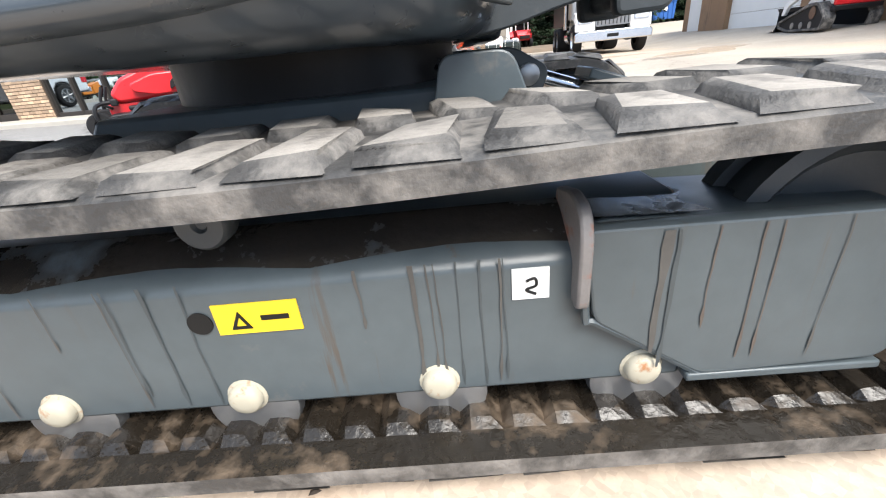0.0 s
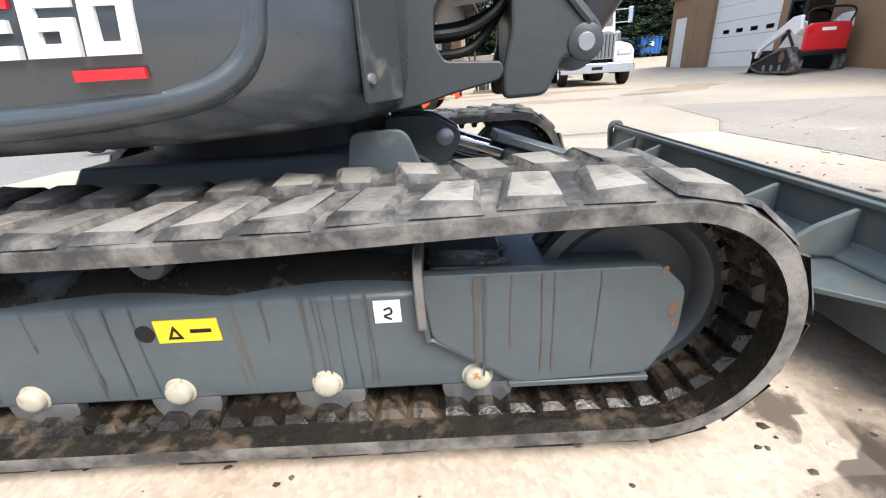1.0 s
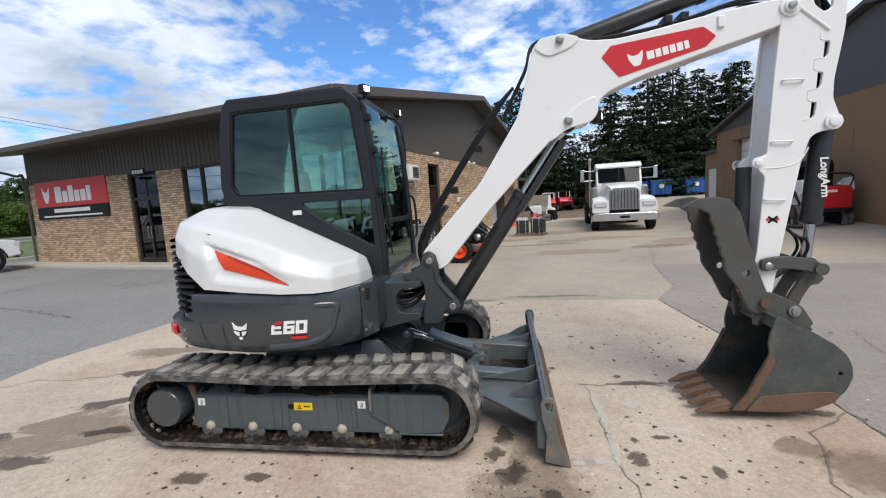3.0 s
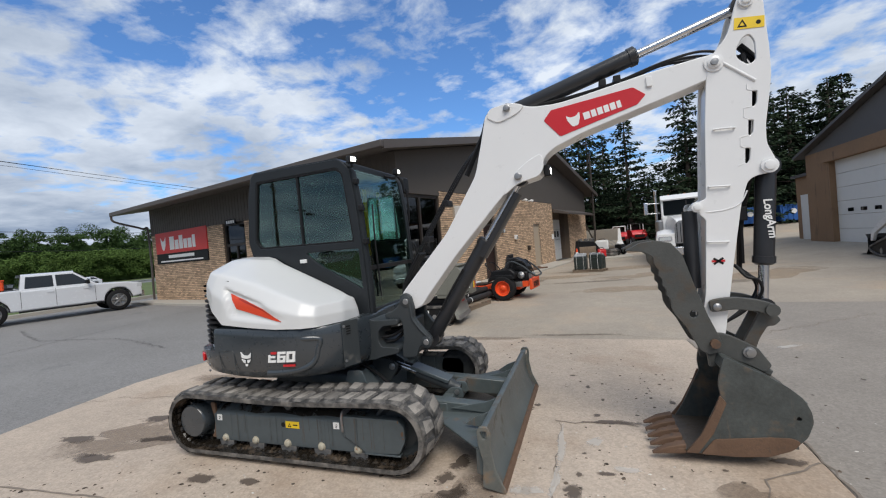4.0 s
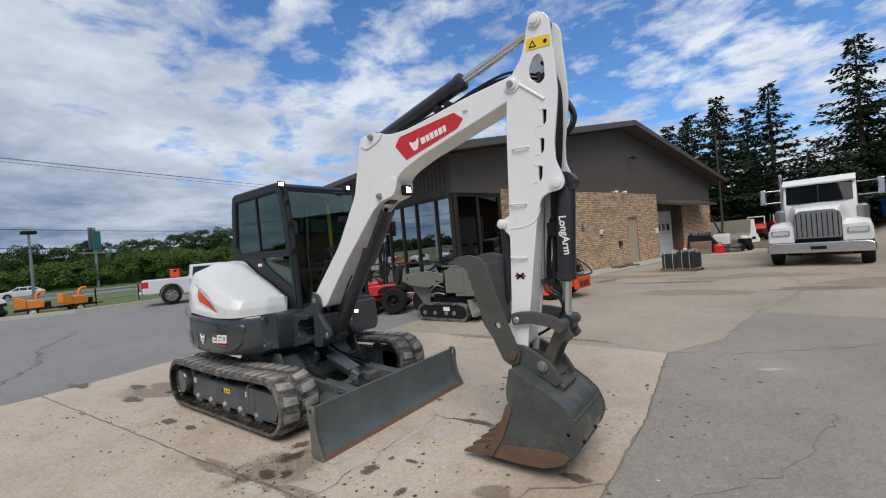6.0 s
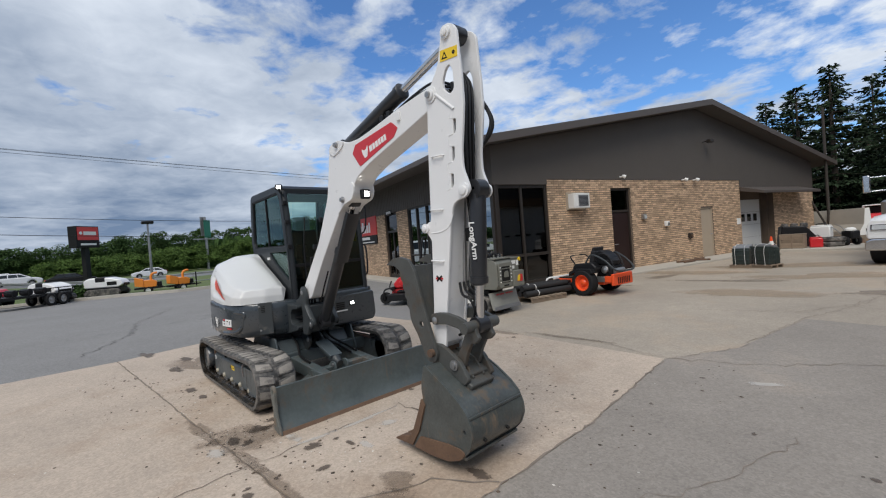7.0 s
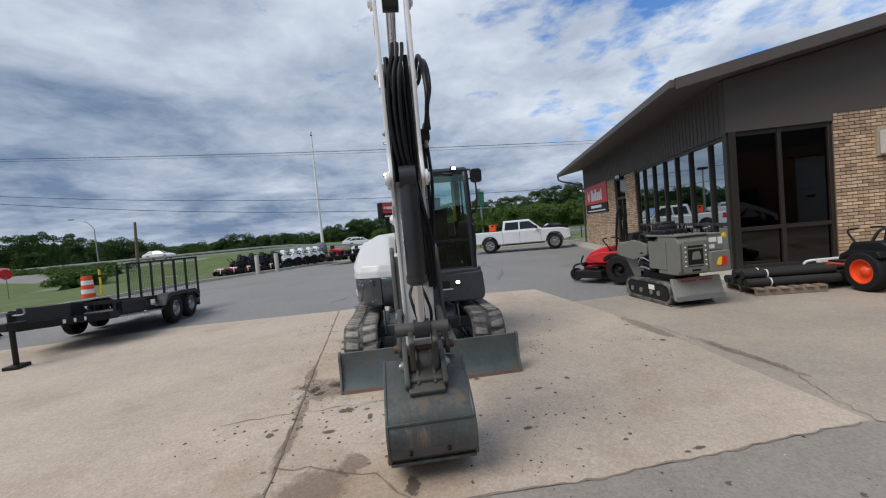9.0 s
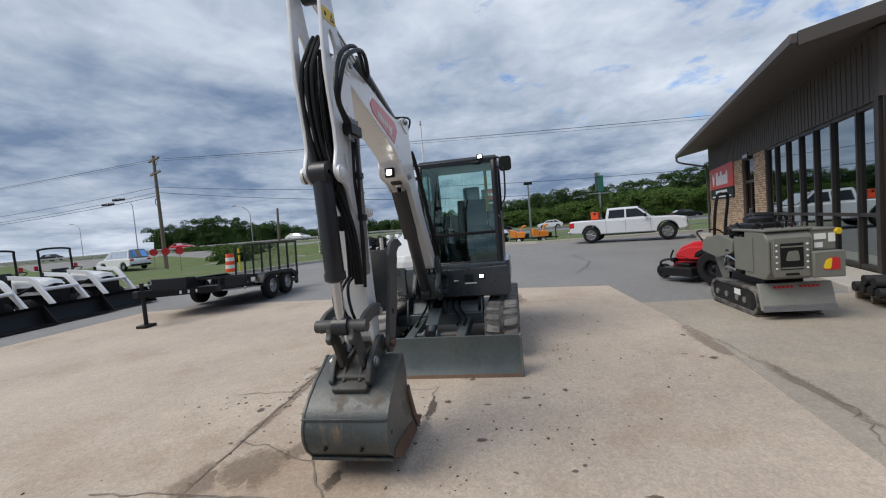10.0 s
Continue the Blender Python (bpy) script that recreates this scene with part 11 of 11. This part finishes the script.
def woods(name, label, line, height, seed, material, size, per, depth=10.0, gap=2.6):
    """A belt of broadleaf crowns along a line; heights given at its points."""
    rnd = random.Random(seed)
    s = Shape()
    for (x0, y0, h0), (x1, y1, h1) in zip(line, line[1:]):
        d = math.hypot(x1 - x0, y1 - y0)
        n = max(1, int(d / gap))
        for i in range(n):
            t = (i + rnd.random()) / n
            hh = (h0 + (h1 - h0) * t) * rnd.uniform(0.86, 1.02) * height
            cx, cy = x0 + (x1 - x0) * t - rnd.uniform(0, depth), y0 + (y1 - y0) * t
            R = min(rnd.uniform(2.4, 3.8), hh * 0.7)
            lobes = [(cx + rnd.gauss(0, R * 0.5), cy + rnd.gauss(0, R * 0.55), hh * rnd.uniform(0.05, 0.90), R * rnd.uniform(0.34, 0.6)) for _ in range(15)]
            for bx, by, bz, rr in lobes:
                for _ in range(per):
                    v = Vector((rnd.gauss(0, 1), rnd.gauss(0, 1), abs(rnd.gauss(0.2, 1)))).normalized() * rr * rnd.uniform(0.72, 1.05)
                    card(s, Vector((bx, by, min(bz, hh - rr * 0.8))) + v, size, rnd, 1.0, v.normalized())
    # shaded mass of foliage behind the outer leaves
    back = []
    for (x0, y0, h0), (x1, y1, h1) in zip(line, line[1:]):
        n = max(2, int(math.hypot(x1 - x0, y1 - y0) / 0.8))
        for i in range(n + (x1 == line[-1][0] and y1 == line[-1][1])):
            t = i / n
            hh = (h0 + (h1 - h0) * t) * height * rnd.uniform(0.62, 0.76)
            bx, by = x0 + (x1 - x0) * t - depth * 0.45, y0 + (y1 - y0) * t
            back.append([(bx + rnd.uniform(-0.5, 0.5), by + rnd.uniform(-0.2, 0.2), hh * u + rnd.uniform(-0.15, 0.15)) for u in (-0.05, 0.35, 0.7, 1.0)])
    s.grid(back)
    return tagged(part(name, s.mesh(name, 0, False), material, None, ""), label, "trees", kind="stuff")


woods("far_woods", "dense green broadleaf wood on the bank beyond the highway", [(-112, -20, 5.4), (-112, -11, 7.2), (-112, -5, 6.6), (-110, 8, 8.9), (-108, 22, 9.3), (-104, 36, 10.8), (-98, 52, 12.0), (-90, 70, 12.5), (-80, 95, 13.0)], 1.0, 21, LEAF, 0.17, 200, 12, 1.7)
woods("bright_scrub", "yellow-green scrub in front of the wood", [(-100, -6, 3.6), (-98, 12, 4.6), (-95, 30, 5.6), (-90, 48, 6.2), (-86, 70, 6.4)], 1.0, 22, LEAF2, 0.15, 170, 5, 1.7)
woods("south_woods", "dark broadleaf trees far along the highway", [(-115, -123, 9.5), (-115, -112, 11.0), (-115, -102, 12.0), (-114, -94, 11.6), (-114, -86, 8.8), (-113, -79, 8.0), (-113, -70, 6.2)], 1.0, 23, LEAF, 0.17, 200, 8, 1.8)
woods("middle_woods", "low green trees along the far side of the highway", [(-114, -70, 5.6), (-113, -64, 3.6), (-113, -56, 4.8), (-112, -51, 4.0), (-112, -45, 6.4), (-112, -40, 5.2), (-112, -31, 4.6), (-112, -23, 4.4), (-112, -18, 5.4)], 1.0, 24, LEAF, 0.16, 200, 6, 1.7)
woods("verge_scrub", "rough green scrub on the verge", [(-20, -22, 1.1), (-26, -24, 1.3), (-32, -28, 1.5), (-40, -40, 1.6)], 1.0, 25, LEAF2, 0.07, 170, 6, 1.2)
woods("low_hedge", "low clipped hedge by the pylon sign", [(-29, -3.0, 0.7), (-27.5, -0.8, 0.7)], 1.0, 26, LEAF, 0.08, 60, 0.8, 0.5)


def conifer(x, y, h, r, seed):
    rnd = random.Random(seed)
    t = thing("spruce", "tall dark spruce with drooping layered branches", "tree", (x, y, gz(x, y) - 0.1), 0, "spruces behind the yard")
    part("trunk", Shape().cyl((0, 0, 0), (0, 0, h * 0.97), 0.24, 0.03, 10), BARK, t)
    s, limbs = Shape(), Shape()
    z = h * 0.06
    while z < h * 0.985:
        k = (1 - z / h)
        R = r * 0.88 * k ** 0.78 + 0.12
        nb = 4 + int(4 * k)
        a0 = rnd.uniform(0, 6.28)
        for b in range(nb):
            a = a0 + 2 * math.pi * b / nb + rnd.uniform(-0.35, 0.35)
            L = R * rnd.choice((0.4, 0.65, 0.85, 1.0, 1.15, 1.35))
            zz = z + rnd.uniform(-0.15, 0.15)
            droop = rnd.uniform(0.22, 0.42)
            side = Vector((-math.sin(a), math.cos(a), 0))
            steps = max(3, int(L / 0.17))
            for i in range(1, steps + 1):
                u = i / steps
                p = Vector((math.cos(a) * L * u, math.sin(a) * L * u, zz + L * (0.12 * u - droop * u * u + 0.22 * u ** 3)))
                wide = 0.10 + 0.30 * L * 0.4 * u * (1.15 - u)
                for _ in range(6):
                    q = p + side * rnd.gauss(0, wide) + Vector((0, 0, rnd.uniform(-0.20, 0.03)))
                    way = Vector((math.cos(a), math.sin(a), 0)) * rnd.uniform(0.2, 1.0) + side * rnd.uniform(-0.9, 0.9) + Vector((0, 0, rnd.uniform(-0.6, 0.15)))
                    way = way.normalized() * rnd.uniform(0.20, 0.44)
                    thick = way.cross(Vector((rnd.gauss(0, 1), rnd.gauss(0, 1), 1))).normalized() * rnd.uniform(0.045, 0.10)
                    s.add([q, q + way * 0.5 + thick, q + way, q + way * 0.5 - thick], [(0, 1, 2), (0, 2, 3)])
            limbs.cyl((0, 0, zz), (math.cos(a) * L * 0.85, math.sin(a) * L * 0.85, zz - 0.16 * L), 0.032, 0.008, 5, False)
        z += 0.40 + 0.36 * k
    tagged(part("crown", s.mesh("crown", 0, False), NEEDLE, t), kind="stuff")
    tagged(part("limb", limbs.mesh("limb", 30, False), BARK, t), kind="stuff")
    return t


for k, (x, y, h, r) in enumerate(((-0.4, 35, 9.8, 2.6), (1.2, 35.5, 10.4, 2.6), (3.0, 34.5, 11.2, 2.9), (6.0, 34, 11.0, 2.8), (10.4, 34, 12.2, 3.7), (13.3, 34, 12.4, 3.9), (15.4, 34.5, 11.6, 3.3), (17.5, 35, 10.5, 2.9), (18.8, 36, 10.3, 2.7), (20.0, 35, 10.9, 2.8), (21.3, 36, 11.1, 2.9), (22.9, 36, 9.9, 2.9), (25.5, 38, 10.5, 3.4), (28.5, 38, 11.0, 3.5), (14.2, 41, 9.4, 3.6), (8.3, 40, 6.6, 3.0), (11.8, 41, 8.8, 3.6), (4.4, 40, 8.0, 3.2), (0.2, 42, 11.2, 3.3), (2.3, 43, 12.2, 3.5), (4.7, 43, 11.6, 3.3), (16.8, 43, 11.4, 3.8), (19.6, 43, 11.6, 3.8), (23.5, 43, 12.0, 4.0))):
    conifer(x, y, h, r * 1.12, 60 + k)
woods("back_scrub", "dark shrubs under the spruces", [(-6, 38, 3.6), (4, 38, 4.6), (8, 38, 5.6), (12, 39, 7.4), (20, 39, 8.2), (34, 39, 7.6)], 1.0, 27, NEEDLE, 0.11, 200, 0.5, 1.4)

# ---------- bricks ----------
def brick_face(owner, field_name, rects, holes, put, near):
    """Lays stretcher bricks over the rectangle of a wall: single pieces near the corner, the rest joined."""
    bw, bh, jt, dp = 0.196, 0.058, 0.018, 0.014
    piece = Shape()
    piece.add([(0, -dp, 0), (bw, -dp, 0), (bw, -dp, bh), (0, -dp, bh), (0, 0.004, 0), (bw, 0.004, 0), (bw, 0.004, bh), (0, 0.004, bh)], [(0, 1, 2, 3), (0, 4, 5, 1), (1, 5, 6, 2), (2, 6, 7, 3), (3, 7, 4, 0)])
    me = piece.mesh("brick", 0, False)
    me.materials.append(BRICK)
    rest, made = Shape(), 0
    rnd = random.Random(8)
    for a0, a1, z0, z1 in rects:
        row, z = 0, z0
        while z + bh <= z1 + 0.001:
            x = a0 - (bw + jt) / 2 * (row % 2)
            while x < a1:
                xa, xb = max(x, a0), min(x + bw, a1)
                x += bw + jt
                for h in holes:
                    if z + bh > h[2] and z < h[3]:
                        if xa < h[0] < xb:
                            xb = h[0]
                        elif xa < h[1] < xb:
                            xa = h[1]
                        elif h[0] <= xa and xb <= h[1]:
                            xb = xa
                if xb - xa < 0.03:
                    continue
                out = dp * rnd.uniform(0.7, 1.25)
                if made < 300 and near(xa, z) and xb - xa > bw - 0.001:
                    ob = new("brick", me)
                    ob.parent = owner
                    ob.matrix_parent_inverse = Matrix()
                    ob.matrix_basis = put @ Matrix.Translation((xa, -(out - dp), z))
                    made += 1
                else:
                    rest.add([put @ Vector(v) for v in ((xa, -out, z), (xb, -out, z), (xb, -out, z + bh), (xa, -out, z + bh), (xa, 0.004, z), (xb, 0.004, z), (xb, 0.004, z + bh), (xa, 0.004, z + bh))], [(0, 1, 2, 3), (0, 4, 5, 1), (1, 5, 6, 2), (2, 6, 7, 3), (3, 7, 4, 0)])
            z += bh + jt
            row += 1
    f = part(field_name, rest.mesh(field_name, 0, False), BRICKS, owner, "")
    tagged(f, kind="stuff")


brick_face(brick_wall, "brick", [(2.18, 14.10, 0.03, 3.36)], [(5.23, 6.32, 0.0, 3.06), (10.85, 11.78, 0.0, 2.18), (3.06, 3.91, 2.32, 2.90)], Matrix.Translation((0, 0.03, 0)), lambda a, z: a < 4.9)
brick_face(brick_wall_far, "brick", [(17.3, 21.8, 0.03, 2.95)], [], Matrix.Translation((0, 0.03, 0)), lambda a, z: False)
fw = [o for o in scene.objects if o.name == "wall_front_brick"][0]
brick_face(fw, "brick", [(-15.35, -9.13, 0.03, 3.25), (-7.63, -6.42, 0.03, 3.2)], [], Matrix.Translation((0.03, 0, 0)) @ pose(0, 0, 0, 0, 0, -90), lambda a, z: False)
